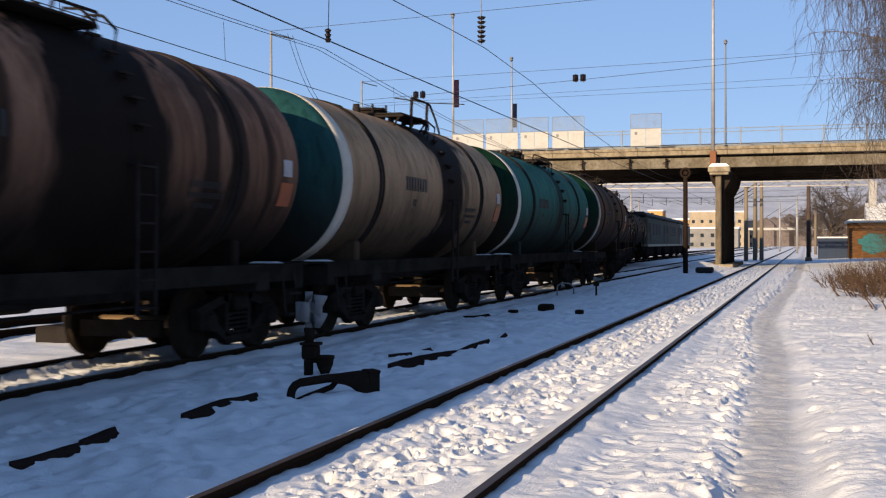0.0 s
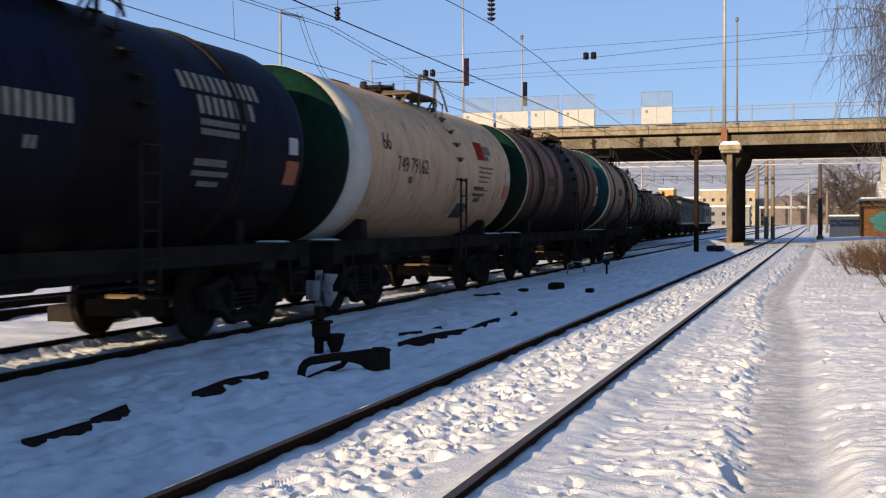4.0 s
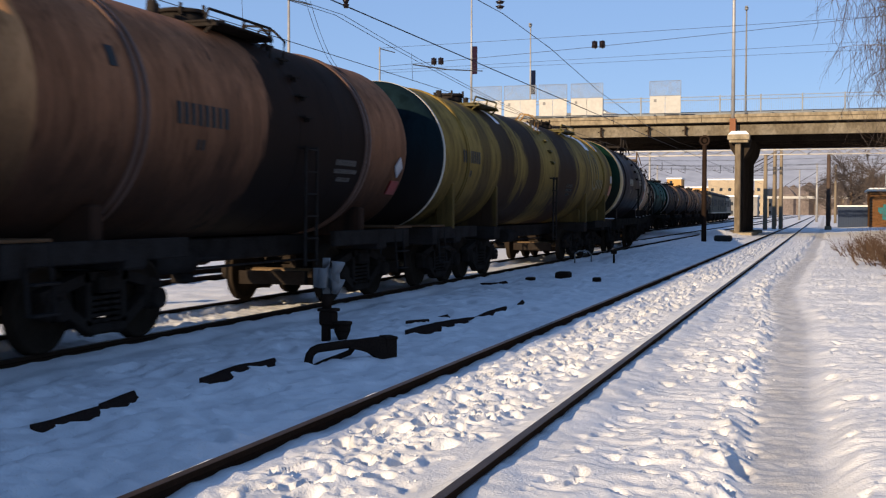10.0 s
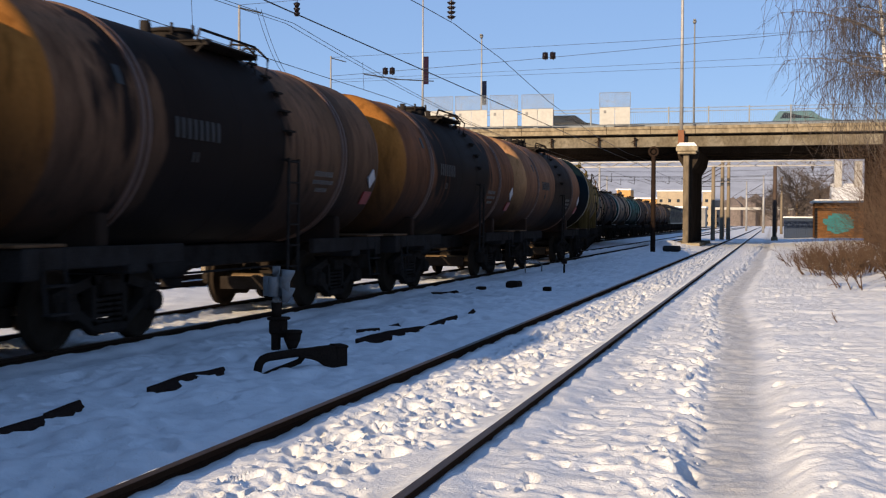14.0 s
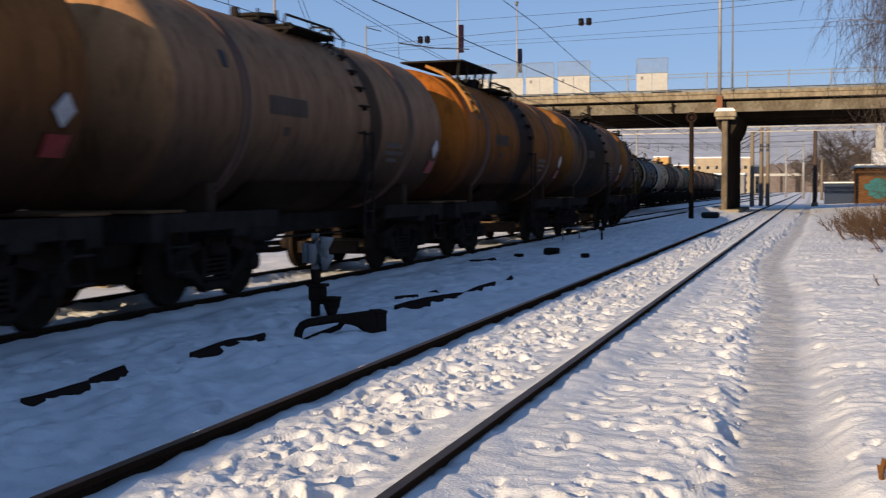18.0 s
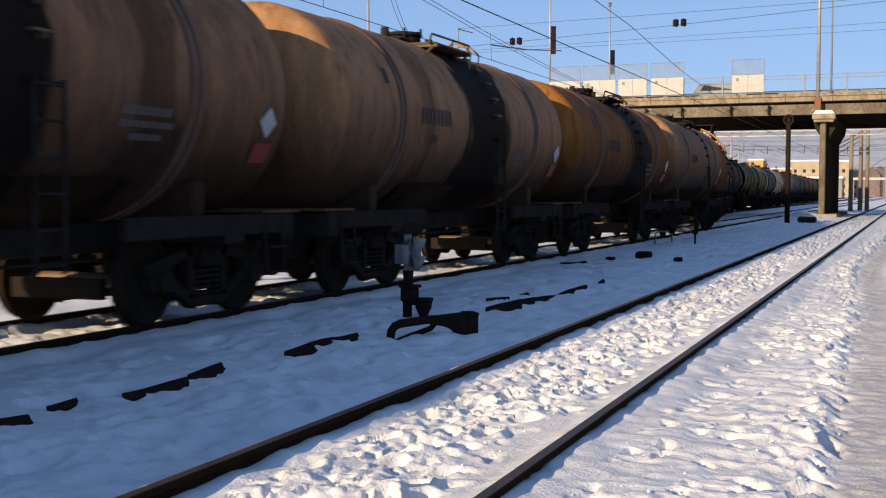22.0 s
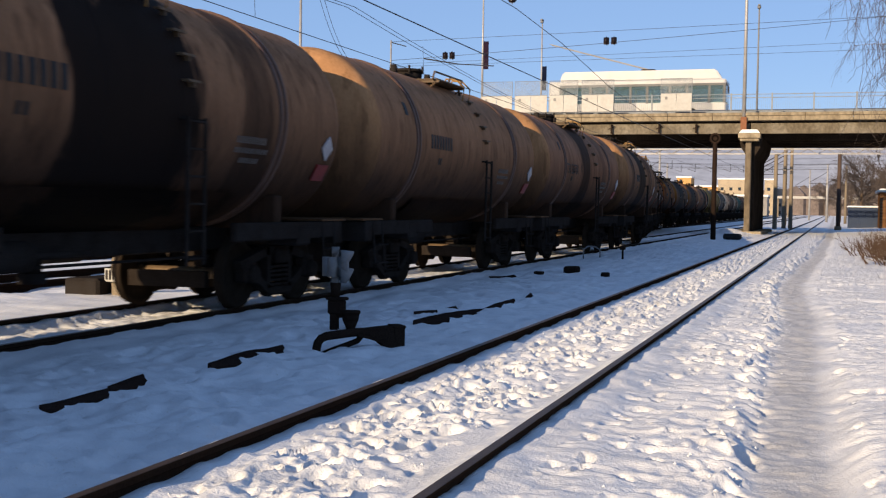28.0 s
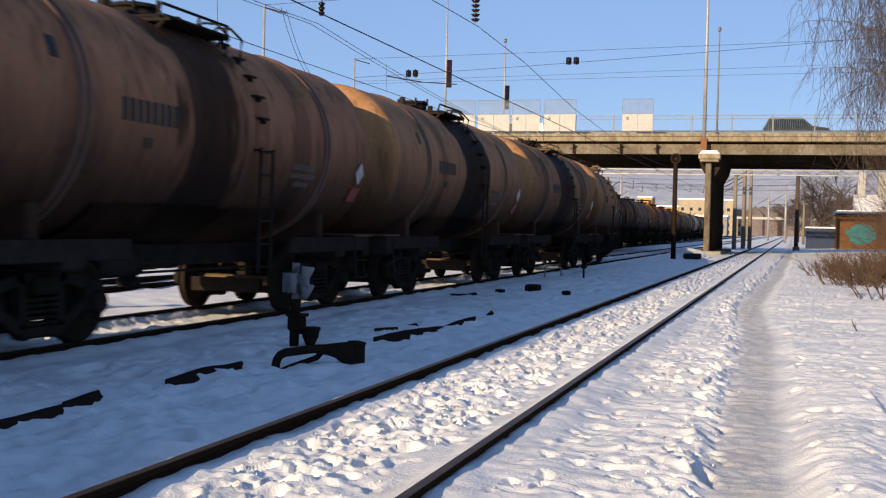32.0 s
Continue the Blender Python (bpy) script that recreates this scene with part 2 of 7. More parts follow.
# stained concrete with the bridge's underside and side shade put into its colour
M["concrete_d"] = mat("concrete_shaded", (0.032, 0.025, 0.020), 0.9, scale=0.8, fine=9, dirt=(0.018, 0.013, 0.010), dirt_amt=0.8, bump=0.3, gloss=0.0)
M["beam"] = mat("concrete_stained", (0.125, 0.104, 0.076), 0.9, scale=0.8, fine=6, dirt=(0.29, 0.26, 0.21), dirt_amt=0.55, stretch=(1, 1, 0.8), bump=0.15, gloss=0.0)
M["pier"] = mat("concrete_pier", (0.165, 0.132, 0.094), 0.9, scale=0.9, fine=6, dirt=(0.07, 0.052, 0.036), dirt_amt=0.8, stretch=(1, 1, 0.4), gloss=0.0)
# the shade below the deck's end is put into the abutment's colour
M["abut"] = mat("abutment_shaded", (0.030, 0.017, 0.013), 0.9, scale=0.8, fine=7, dirt=(0.015, 0.010, 0.008), gloss=0.0)
M["mast_b"] = mat("mast_brown", (0.085, 0.060, 0.050), 0.8, scale=2, gloss=0.0)
M["duct"] = mat("rotten_duct", (0.028, 0.018, 0.015), 0.9, scale=8, dirt=(0.03, 0.012, 0.008), gloss=0.0)
M["white"] = mat("white_panel", (0.40, 0.39, 0.365), 0.6, var=0.08, scale=1.5, fine=5, dirt=(0.31, 0.29, 0.26), dirt_amt=0.4, bump=0.0)
M["railing"] = mat("railing_grey", (0.20, 0.22, 0.24), 0.55, 0.2, scale=2)
M["pole"] = mat("pole_galvanised", (0.36, 0.35, 0.34), 0.5, 0.3, scale=1.5, dirt=(0.16, 0.14, 0.12))
M["poled"] = mat("pole_rusty", (0.026, 0.017, 0.013), 0.7, 0.1, scale=2, gloss=0.0)
M["conpole"] = mat("pole_concrete", (0.21, 0.17, 0.125), 0.85, scale=1, dirt=(0.17, 0.13, 0.09), gloss=0.0)
M["wire"] = mat("wire_dark", (0.035, 0.038, 0.042), 0.5, 0.4, bump=0)
M["insul"] = mat("insulator_brown", (0.012, 0.007, 0.006), 0.25, bump=0)
M["asphalt"] = mat("asphalt", (0.06, 0.06, 0.062), 0.9, scale=1, fine=40)
M["black"] = mat("black_paint", (0.012, 0.012, 0.012), 0.6, bump=0.05)
M["grey"] = mat("grey_paint", (0.19, 0.19, 0.19), 0.6, var=0.1, scale=5, fine=14, dirt=(0.11, 0.105, 0.10))
M["placard_o"] = mat("placard_orange", (0.28, 0.06, 0.014), 0.5, bump=0)
M["placard_w"] = mat("placard_white", (0.36, 0.35, 0.36), 0.5, bump=0)
M["placard_r"] = mat("placard_red", (0.20, 0.022, 0.018), 0.5, bump=0)
M["bark"] = mat("bark_brown", (0.12, 0.085, 0.06), 0.9, scale=6, gloss=0.0)
M["twig"] = mat("twig_redbrown", (0.098, 0.062, 0.043), 0.85, scale=9, gloss=0.0)
M["twigd"] = mat("twig_dark", (0.09, 0.075, 0.07), 0.85, scale=9, gloss=0.0)
M["birch"] = mat("birch_bark", (0.62, 0.59, 0.55), 0.8, scale=2.6, dirt=(0.03, 0.025, 0.022), dirt_amt=0.95, edge=(0.53, 0.58), stretch=(1, 1, 3.2), gloss=0.0)
M["limb"] = mat("limb_grey", (0.26, 0.225, 0.20), 0.8, scale=4, dirt=(0.06, 0.045, 0.04), dirt_amt=0.9, gloss=0.0)
M["brick"] = mat("brick_orange", (0.15, 0.072, 0.032), 0.85, scale=3, fine=30, rnd=0.2, gloss=0.0)
M["mortar"] = mat("mortar", (0.20, 0.13, 0.08), 0.9, scale=3, gloss=0.0)
M["shed"] = mat("shed_blue", (0.018, 0.034, 0.072), 0.6, scale=1.2, dirt=(0.03, 0.04, 0.06))
M["teal"] = mat("spray_teal", (0.012, 0.125, 0.135), 0.6, scale=3)
M["glass"] = mat("dark_glass", (0.02, 0.025, 0.03), 0.08, bump=0, gloss=0.5)
M["tyre"] = mat("tyre_rubber", (0.018, 0.018, 0.018), 0.85)


# ---------- mesh helpers ----------
def box(bm, x0, x1, y0, y1, z0, z1, m=None):
    v = [bm.verts.new((x, y, z)) for x in (x0, x1) for y in (y0, y1) for z in (z0, z1)]
    fs = [bm.faces.new([v[i] for i in f]) for f in ((0, 1, 3, 2), (4, 6, 7, 5), (0, 4, 5, 1), (2, 3, 7, 6), (0, 2, 6, 4), (1, 5, 7, 3))]
    if m is not None:
        bmesh.ops.transform(bm, matrix=m, verts=v)
    return v


def bevel_box(bm, x0, x1, y0, y1, z0, z1, r=0.02, m=None):
    v = box(bm, x0, x1, y0, y1, z0, z1)
    es = list({e for a in v for e in a.link_edges})
    g = bmesh.ops.bevel(bm, geom=es, offset=r, segments=1, affect="EDGES")
    if m is not None:
        bmesh.ops.transform(bm, matrix=m, verts=list({a for f in g["faces"] for a in f.verts}))


def tube(bm, a, b, r, r2=None, seg=8, caps=True):
    """A round bar from a to b."""
    a, b = Vector(a), Vector(b)
    r2 = r if r2 is None else r2
    q = (b - a).to_track_quat("Z", "Y").to_matrix()
    ring = [[], []]
    for k, (p, rr) in enumerate(((a, r), (b, r2))):
        for i in range(seg):
            w = 2 * math.pi * i / seg
            ring[k].append(bm.verts.new(p + q @ Vector((rr * math.cos(w), rr * math.sin(w), 0))))
    for i in range(seg):
        j = (i + 1) % seg
        f = bm.faces.new((ring[0][i], ring[0][j], ring[1][j], ring[1][i]))
        f.smooth = seg > 6
    if caps and r > 1e-4:
        bm.faces.new(ring[0][::-1])
        if r2 > 1e-4:
            bm.faces.new(ring[1])


def tube_path(bm, pts, r, seg=5):
    """One connected round bar through many points."""
    pts = [Vector(p) for p in pts]
    rings = []
    for i, p in enumerate(pts):
        d = (pts[min(i + 1, len(pts) - 1)] - pts[max(i - 1, 0)]).normalized()
        q = d.to_track_quat("Z", "Y").to_matrix()
        rings.append([bm.verts.new(p + q @ Vector((r * math.cos(2 * math.pi * k / seg), r * math.sin(2 * math.pi * k / seg), 0))) for k in range(seg)])
    for a, b in zip(rings, rings[1:]):
        for k in range(seg):
            j = (k + 1) % seg
            bm.faces.new((a[k], a[j], b[j], b[k])).smooth = True
    bm.faces.new(rings[0][::-1])
    bm.faces.new(rings[-1])


def lathe_y(bm, prof, seg=48, cz=0.0, cx=0.0):
    """Turn a profile of (y, radius) round the car's long axis."""
    rings = []
    for y, r in prof:
        if r < 1e-4:
            rings.append([bm.verts.new((cx, y, cz))])
        else:
            rings.append([bm.verts.new((cx + r * math.sin(2 * math.pi * i / seg), y, cz + r * math.cos(2 * math.pi * i / seg))) for i in range(seg)])
    for a, b in zip(rings, rings[1:]):
        for i in range(seg):
            j = (i + 1) % seg
            if len(a) == 1:
                f = bm.faces.new((a[0], b[i], b[j]))
            elif len(b) == 1:
                f = bm.faces.new((a[i], b[0], a[j]))
            else:
                f = bm.faces.new((a[i], b[i], b[j], a[j]))
            f.smooth = True
    bmesh.ops.recalc_face_normals(bm, faces=bm.faces)


def mesh_of(name, bm, material):
    me = bpy.data.meshes.new(name)
    bm.to_mesh(me)
    bm.free()
    me.materials.append(material)
    return me


def part(name, bm, material, parent, label="", loc=None):
    """Link a bmesh (or a shared mesh) as one mesh object under a thing or a part."""
    me = bm if isinstance(bm, bpy.types.Mesh) else mesh_of(name, bm, material)
    ob = new(name, me)
    ob.parent = parent
    if loc is not None:
        ob.location = loc
    if label:
        ob["label"] = label
    return ob


def thing(name, label, category, group="", kind="", loc=(0, 0, 0)):
    ob = new(name)
    ob.location = loc
    return tagged(ob, label, category, group, kind)


def solid(name, bm, material, label="", category="", group="", kind="", loc=(0, 0, 0)):
    ob = new(name, mesh_of(name, bm, material))
    ob.location = loc
    return tagged(ob, label, category, group, kind)


# ---------- ground ----------
@functools.lru_cache(maxsize=None)
def table(seed, *shape):
    return np.random.RandomState(seed).rand(*shape)


def value_noise(x, y, seed, cell):
    tab = table(seed, 256, 256)
    u, v = x / cell, y / cell
    i, j = np.floor(u).astype(int), np.floor(v).astype(int)
    fu, fv = u - i, v - j
    fu, fv = fu * fu * (3 - 2 * fu), fv * fv * (3 - 2 * fv)
    g = lambda a, b: tab[a % 256, b % 256]
    return (g(i, j) * (1 - fu) + g(i + 1, j) * fu) * (1 - fv) + (g(i, j + 1) * (1 - fu) + g(i + 1, j + 1) * fu) * fv - 0.5


def ridged(x, y, seed, cell):
    """Noise with crisp crests, as wind and boots leave them in snow."""
    n = 0.65 * value_noise(x, y, seed, cell) + 0.35 * value_noise(x, y, seed + 500, cell * 0.55)
    return 0.5 - 3.0 * np.abs(n)


def dents(x, y, seed, cell, radius, depth, steep=9.0, fill=1.0):
    """Footprints: one oval hole with a raised rim in each cell."""
    tab = table(seed, 128, 128, 4)
    i0, j0 = np.floor(x / cell).astype(int), np.floor(y / cell).astype(int)
    out = np.zeros_like(x)
    for di in (-1, 0, 1):
        for dj in (-1, 0, 1):
            k = tab[(i0 + di) % 128, (j0 + dj) % 128]
            px, py = (i0 + di + 0.15 + 0.7 * k[..., 0]) * cell, (j0 + dj + 0.15 + 0.7 * k[..., 1]) * cell
            a = (k[..., 2] - 0.5) * 1.2
            dx, dy = x - px, y - py
            u, v = dx * np.cos(a) - dy * np.sin(a), dx * np.sin(a) + dy * np.cos(a)
            r = np.sqrt((u / (0.55 * radius)) ** 2 + (v / radius) ** 2)
            d = depth * (0.35 + 0.65 * k[..., 3]) * (k[..., 3] > 1 - fill)
            out += -d / (1 + np.exp(np.minimum((r - 0.9) * steep, 60))) + 0.22 * d * np.exp(-((r - 1.22) / 0.22) ** 2)
    return out


def smooth(a, lo, hi):
    t = np.clip((a - lo) / (hi - lo), 0, 1)
    return t * t * (3 - 2 * t)


NEAR_L, NEAR_R = -3.50, -1.92         # running rails of the near track
FAR_R, FAR_L = -7.86, -9.45           # running rails of the train's track
TRAIN_X = -8.655


def path_mid(y):
    return -0.17 - 0.28 * smooth(y, 5, 18) - 0.36 * smooth(y, 16, 27) + 0.30 * smooth(y, 29, 46) + 0.25 * smooth(y, 48, 84) + 0.03 * np.sin(y * 0.45)


def ground_height(x, y):
    z = -0.16 + 0.05 * value_noise(x, y, 1, 1.1) + 0.03 * value_noise(x, y, 2, 0.42)
    # trampled snow between the near rails: boot holes and thrown-up lumps, smoother towards the near rail
    a = smooth(x, NEAR_L + 0.05, NEAR_L + 0.3) * (1 - smooth(x, NEAR_R - 0.3, NEAR_R - 0.08))
    tramp = 0.12 + 0.88 * (1 - smooth(x + 0.3 * value_noise(x, y, 43, 0.9), NEAR_R - 0.60, NEAR_R - 0.30))
    wx, wy = x + 0.10 * value_noise(x, y, 46, 0.16), y + 0.10 * value_noise(x, y, 47, 0.16)
    z += a * (0.05 + tramp * (1.15 * dents(wx, wy, 3, 0.30, 0.125, 0.105, 13, 0.72) + 0.8 * dents(wx, wy, 42, 0.19, 0.075, 0.06, 13, 0.6) + 0.055 * value_noise(x, y, 4, 0.17) + 0.034 * value_noise(x, y, 41, 0.075) + 0.018 * value_noise(x, y, 45, 0.040)))
    # beside the near track: scooped ripples, with boot holes that crowd where people step over
    c = smooth(x, NEAR_R + 0.1, NEAR_R + 0.35) * (1 - smooth(x, path_mid(y) - 0.42, path_mid(y) - 0.22))
    busy = np.clip(0.25 + 1.6 * value_noise(x, y, 62, 1.6) + 0.75 * (1 - smooth(y, 4.5, 8.5)), 0, 1)
    z += c * (0.06 + busy * (1.3 * dents(wx, wy, 5, 0.36, 0.13, 0.085, 13, 0.65) + 0.05 * value_noise(x, y, 63, 0.16)) + 0.06 * value_noise(x, y, 61, 0.8) + (1 - 0.6 * busy) * (0.036 * ridged(wx * 0.45, wy * 1.1, 6, 0.36) + 0.012 * ridged(wx * 0.6, y * 1.3, 7, 0.15)) + 1.1 * dents(wx, wy, 64, 0.24, 0.075, 0.05, 13, 0.5) + 0.016 * value_noise(wx, wy, 71, 0.075) + 0.022 * busy * value_noise(x, y, 72, 0.045))
    # line of deep prints along the path's edge
    e = np.exp(-((x - path_mid(y) + 0.40) / 0.17) ** 2)
    z += e * (-0.01 + 1.0 * dents(wx, wy, 8, 0.33, 0.14, 0.11, 11) + 0.06 * value_noise(x, y, 81, 0.12))
    p = np.exp(-(np.abs(x - path_mid(y)) / 0.25) ** 4)
    z += p * (-0.012 + 0.008 * value_noise(x, y, 91, 0.045) + 0.020 * value_noise(x, y, 9, 0.11) + 0.006 * value_noise(x * 0.4, y * 2.2, 10, 0.12))
    # wind-packed snow right of the path, with a rounded drift and a ledge behind it
    r = smooth(x, path_mid(y) + 0.2, path_mid(y) + 0.5)
    hump = x - (0.30 + 0.045 * (y - 5.0)) - 0.10 * value_noise(x, y, 123, 1.2)
    drift = np.where(hump < 0, np.exp(-(hump / 0.42) ** 2), np.exp(-(hump / 0.26) ** 2)) * (1 - smooth(y, 11, 14))
    z += r * (0.05 + 0.065 * drift + 0.07 * value_noise(x * 0.7, y * 1.2, 11, 1.1) + 0.034 * ridged(wx * 0.45, wy * 1.05, 12, 0.45) + 0.014 * ridged(wx * 0.55, wy * 1.3, 121, 0.18) + 0.9 * dents(wx, wy, 127, 0.30, 0.075, 0.045, 12, 0.4) + 0.018 * value_noise(x, y, 122, 0.08) + 0.010 * value_noise(x, y, 126, 0.04) + 0.45 * np.clip(0.2 + 2 * value_noise(x, y, 124, 2.1), 0, 1) * dents(wx, wy, 13, 0.45, 0.15, 0.10, 13) + 0.25 * smooth(x, 1.5, 6))
    ledge = x - (1.98 - 0.112 * y) - 0.06 * value_noise(x, y, 125, 0.5)
    z += r * 0.05 * np.exp(-(np.clip(ledge, -9, 0) / 0.15) ** 2) * (1 - smooth(ledge, 0.0, 0.05)) * smooth(y, 6, 8) * (1 - smooth(y, 11, 13))
    # snow packed against the near rails
    for xr in (NEAR_L, NEAR_R, FAR_R, FAR_L):
        g = np.exp(-((x - xr) / np.where((x > xr) & (xr == NEAR_R), 0.36, 0.22)) ** 4)
        z = z * (1 - g) + g * (-0.085 + (0.03 if xr == NEAR_R else 0.0) + 0.03 * value_noise(x, y, 31, 0.35) + 0.02 * value_noise(x, y, 32, 0.12) + 0.05 * smooth(xr - x, 0.03, 0.12) * (1 if xr == NEAR_L else 0))
    # soft shaded snow between the tracks
    b = smooth(x, FAR_R + 0.15, FAR_R + 0.7) * (1 - smooth(x, NEAR_L - 0.5, NEAR_L - 0.1))
    z += b * (0.02 + 0.09 * value_noise(x, y, 14, 0.8) + 0.05 * ridged(x, y * 0.7, 15, 0.30) + 0.03 * ridged(x, y, 151, 0.12) + 0.5 * dents(x, y, 152, 0.7, 0.2, 0.12))
    # beds of the far tracks: low between the rails, churned and flecked
    t = smooth(-x, 7.7, 8.0)
    z += t * (0.03 + 0.05 * value_noise(x, y, 16, 0.6) + 0.02 * value_noise(x, y, 17, 0.15))
    bed = smooth(-x, -FAR_R + 0.08, -FAR_R + 0.2) * (1 - smooth(-x, -FAR_L - 0.2, -FAR_L - 0.08))
    z = z * (1 - bed) + bed * (-0.150 + 0.05 * value_noise(x, y, 18, 0.14) + 0.03 * value_noise(x, y, 19, 0.05))
    # snow heaped against the cable pipe's end
    z += 0.06 * np.exp(-((x + 4.72) / 0.26) ** 2 - ((y - 11.62) / 0.26) ** 2)
    # a drift heaped at the pier's foot
    z += 0.45 * np.exp(-((x + 6.7) / 1.2) ** 2 - ((y - 79.8) / 1.8) ** 2)
    return z


def sheet(xs, ys, name):
    gx, gy = np.meshgrid(xs, ys)
    z = ground_height(gx, gy)
    near = np.clip(1.4 - np.hypot(gx, gy) / 160, 0.25, 1)
    z = -0.12 + (z + 0.12) * near
    co = np.stack([gx, gy, z], -1).reshape(-1, 3).astype(np.float32)
    nx, ny = len(xs), len(ys)
    i = (np.arange(ny - 1)[:, None] * nx + np.arange(nx - 1)[None, :]).ravel()
    q = np.stack([i, i + 1, i + 1 + nx, i + nx], 1).astype(np.int32)
    me = bpy.data.meshes.new(name)
    me.vertices.add(len(co))
    me.vertices.foreach_set("co", co.ravel())
    me.loops.add(q.size)
    me.loops.foreach_set("vertex_index", q.ravel())
    me.polygons.add(len(q))
    me.polygons.foreach_set("loop_start", np.arange(0, q.size, 4, dtype=np.int32))
    me.polygons.foreach_set("use_smooth", np.ones(len(q), dtype=bool))
    me.update()
    tro = np.exp(-(np.abs(gx - path_mid(gy)) / (0.25 + 0.09 * value_noise(gx, gy, 21, 0.3))) ** 4) * smooth(gy, -30, -20)
    tro *= 0.6 + 0.8 * (0.5 + value_noise(gx, gy, 22, 0.2)) * 0.5
    tro += 0.3 * np.exp(-((gx - TRAIN_X) / 0.6) ** 4) * np.clip(0.2 + 2.0 * value_noise(gx, gy, 23, 0.3), 0, 1)
    at = me.attributes.new("trodden", "FLOAT", "POINT")
    at.data.foreach_set("value", np.clip(tro, 0, 1).astype(np.float32).ravel())
    me.materials.append(M["snow"])
    return me


def steps(*legs):
    out = []
    for a, b, n in legs:
        out.extend(np.linspace(a, b, n, endpoint=False))
    return np.array(out + [legs[-1][1]])


def build_ground():
    xs = steps((-1500, -200, 14), (-200, -40, 16), (-40, -14, 40), (-14, -9.6, 40), (-9.6, -3.6, 120), (-3.6, -1.8, 110), (-1.8, 1.2, 120), (1.2, 5, 70), (5, 20, 45), (20, 60, 14), (60, 1500, 20))
    ys = steps((-400, -30, 12), (-30, -6, 40), (-6, 3.5, 100), (3.5, 9, 300), (9, 16, 260), (16, 30, 220), (30, 60, 125), (60, 120, 90), (120, 300, 60), (300, 2500, 30))
    ob = new("ground", sheet(xs, ys, "ground"))
    tagged(ob, "snow-covered ground with footprints and a grey trodden path", "snow", kind="structure")


build_ground()


def loose_snow():
    """Crumbs of kicked-up snow among the boot prints."""
    rs = np.random.RandomState(11)
    n = 700
    y = 3.6 + 14 * rs.rand(n) ** 1.7
    lane = rs.rand(n)
    x = np.where(lane < 0.55, NEAR_L + 0.15 + 1.05 * rs.rand(n), np.where(lane < 0.80, path_mid(y) - 0.40 + 0.16 * rs.randn(n), NEAR_R + 0.3 + 1.1 * rs.rand(n)))
    z = ground_height(x, y)
    r = 0.005 + 0.011 * rs.rand(n) ** 2
    form = np.array([(1, 0, 0), (0, 1, 0), (-1, 0, 0), (0, -1, 0), (0, 0, 0.8), (0, 0, -0.8)])
    faces = np.array([(0, 1, 4), (1, 2, 4), (2, 3, 4), (3, 0, 4), (1, 0, 5), (2, 1, 5), (3, 2, 5), (0, 3, 5)])
    jag = form[None] * (0.7 + 0.6 * rs.rand(n, 6, 1)) * r[:, None, None]
    turn = rs.rand(n) * 6.28
    c, t = np.cos(turn)[:, None], np.sin(turn)[:, None]
    co = np.stack([jag[..., 0] * c - jag[..., 1] * t + x[:, None], jag[..., 0] * t + jag[..., 1] * c + y[:, None], jag[..., 2] + (z + 0.3 * r)[:, None]], -1).reshape(-1, 3)
    fa = (faces[None] + 6 * np.arange(n)[:, None, None]).reshape(-1, 3)
    me = bpy.data.meshes.new("loose_snow")
    me.from_pydata(co.tolist(), [], fa.tolist())
    me.materials.append(M["snow"])
    tagged(new("loose_snow", me), "loose crumbs of kicked-up snow beside the boot prints", "snow", kind="stuff")


loose_snow()


def rail(name, x, y0, y1, label, snow_side=0, z=0.0):
    """A running rail: head, web and foot, with its bright top."""
    root = thing(name, label, "rail", "railway rails", loc=(x, 0, z))
    prof = [(-0.0375, 0.0), (-0.0375, -0.035), (-0.01, -0.05), (-0.009, -0.14), (-0.075, -0.165), (-0.075, -0.18), (0.075, -0.18), (0.075, -0.165), (0.009, -0.14), (0.01, -0.05), (0.0375, -0.035), (0.0375, 0.0)]
    bm = bmesh.new()
    n = 40
    rings = [[bm.verts.new((px, y0 + (y1 - y0) * i / n, pz)) for px, pz in prof] for i in range(n + 1)]
    for a, b in zip(rings, rings[1:]):
        for k in range(len(prof)):
            j = (k + 1) % len(prof)
            bm.faces.new((a[k], a[j], b[j], b[k]))
    bm.faces.new(rings[0])
    bm.faces.new(rings[-1][::-1])
    bmesh.ops.recalc_face_normals(bm, faces=bm.faces)
    part("web", bm, M["rail"], root)
    bm = bmesh.new()
    bevel_box(bm, -0.03, 0.03, y0, y1, 0.0005, 0.004, 0.001)
    part("running_surface", bm, M["railtop"], root, "polished running surface")
    return root


rail("rail", NEAR_L, -20, 500, "dark rusty rail with a thin snow edge")
rail("rail", NEAR_R, -20, 500, "dark rusty rail in trampled snow")
rail("rail", FAR_R, -40, 500, "dark worn rail under the train")
rail("rail", FAR_L, -40, 500, "dark worn rail under the train")
for _x in (-13.6, -15.2, -18.9, -20.5):
    rail("rail", _x, -40, 500, "dark rail of a farther track in snow")


# ---------- the train ----------
def S(t):
    """Way of the train in metres since the clip's start."""
    return 5.9041 * t + 0.01824 * t * t - 0.0000962 * t ** 3


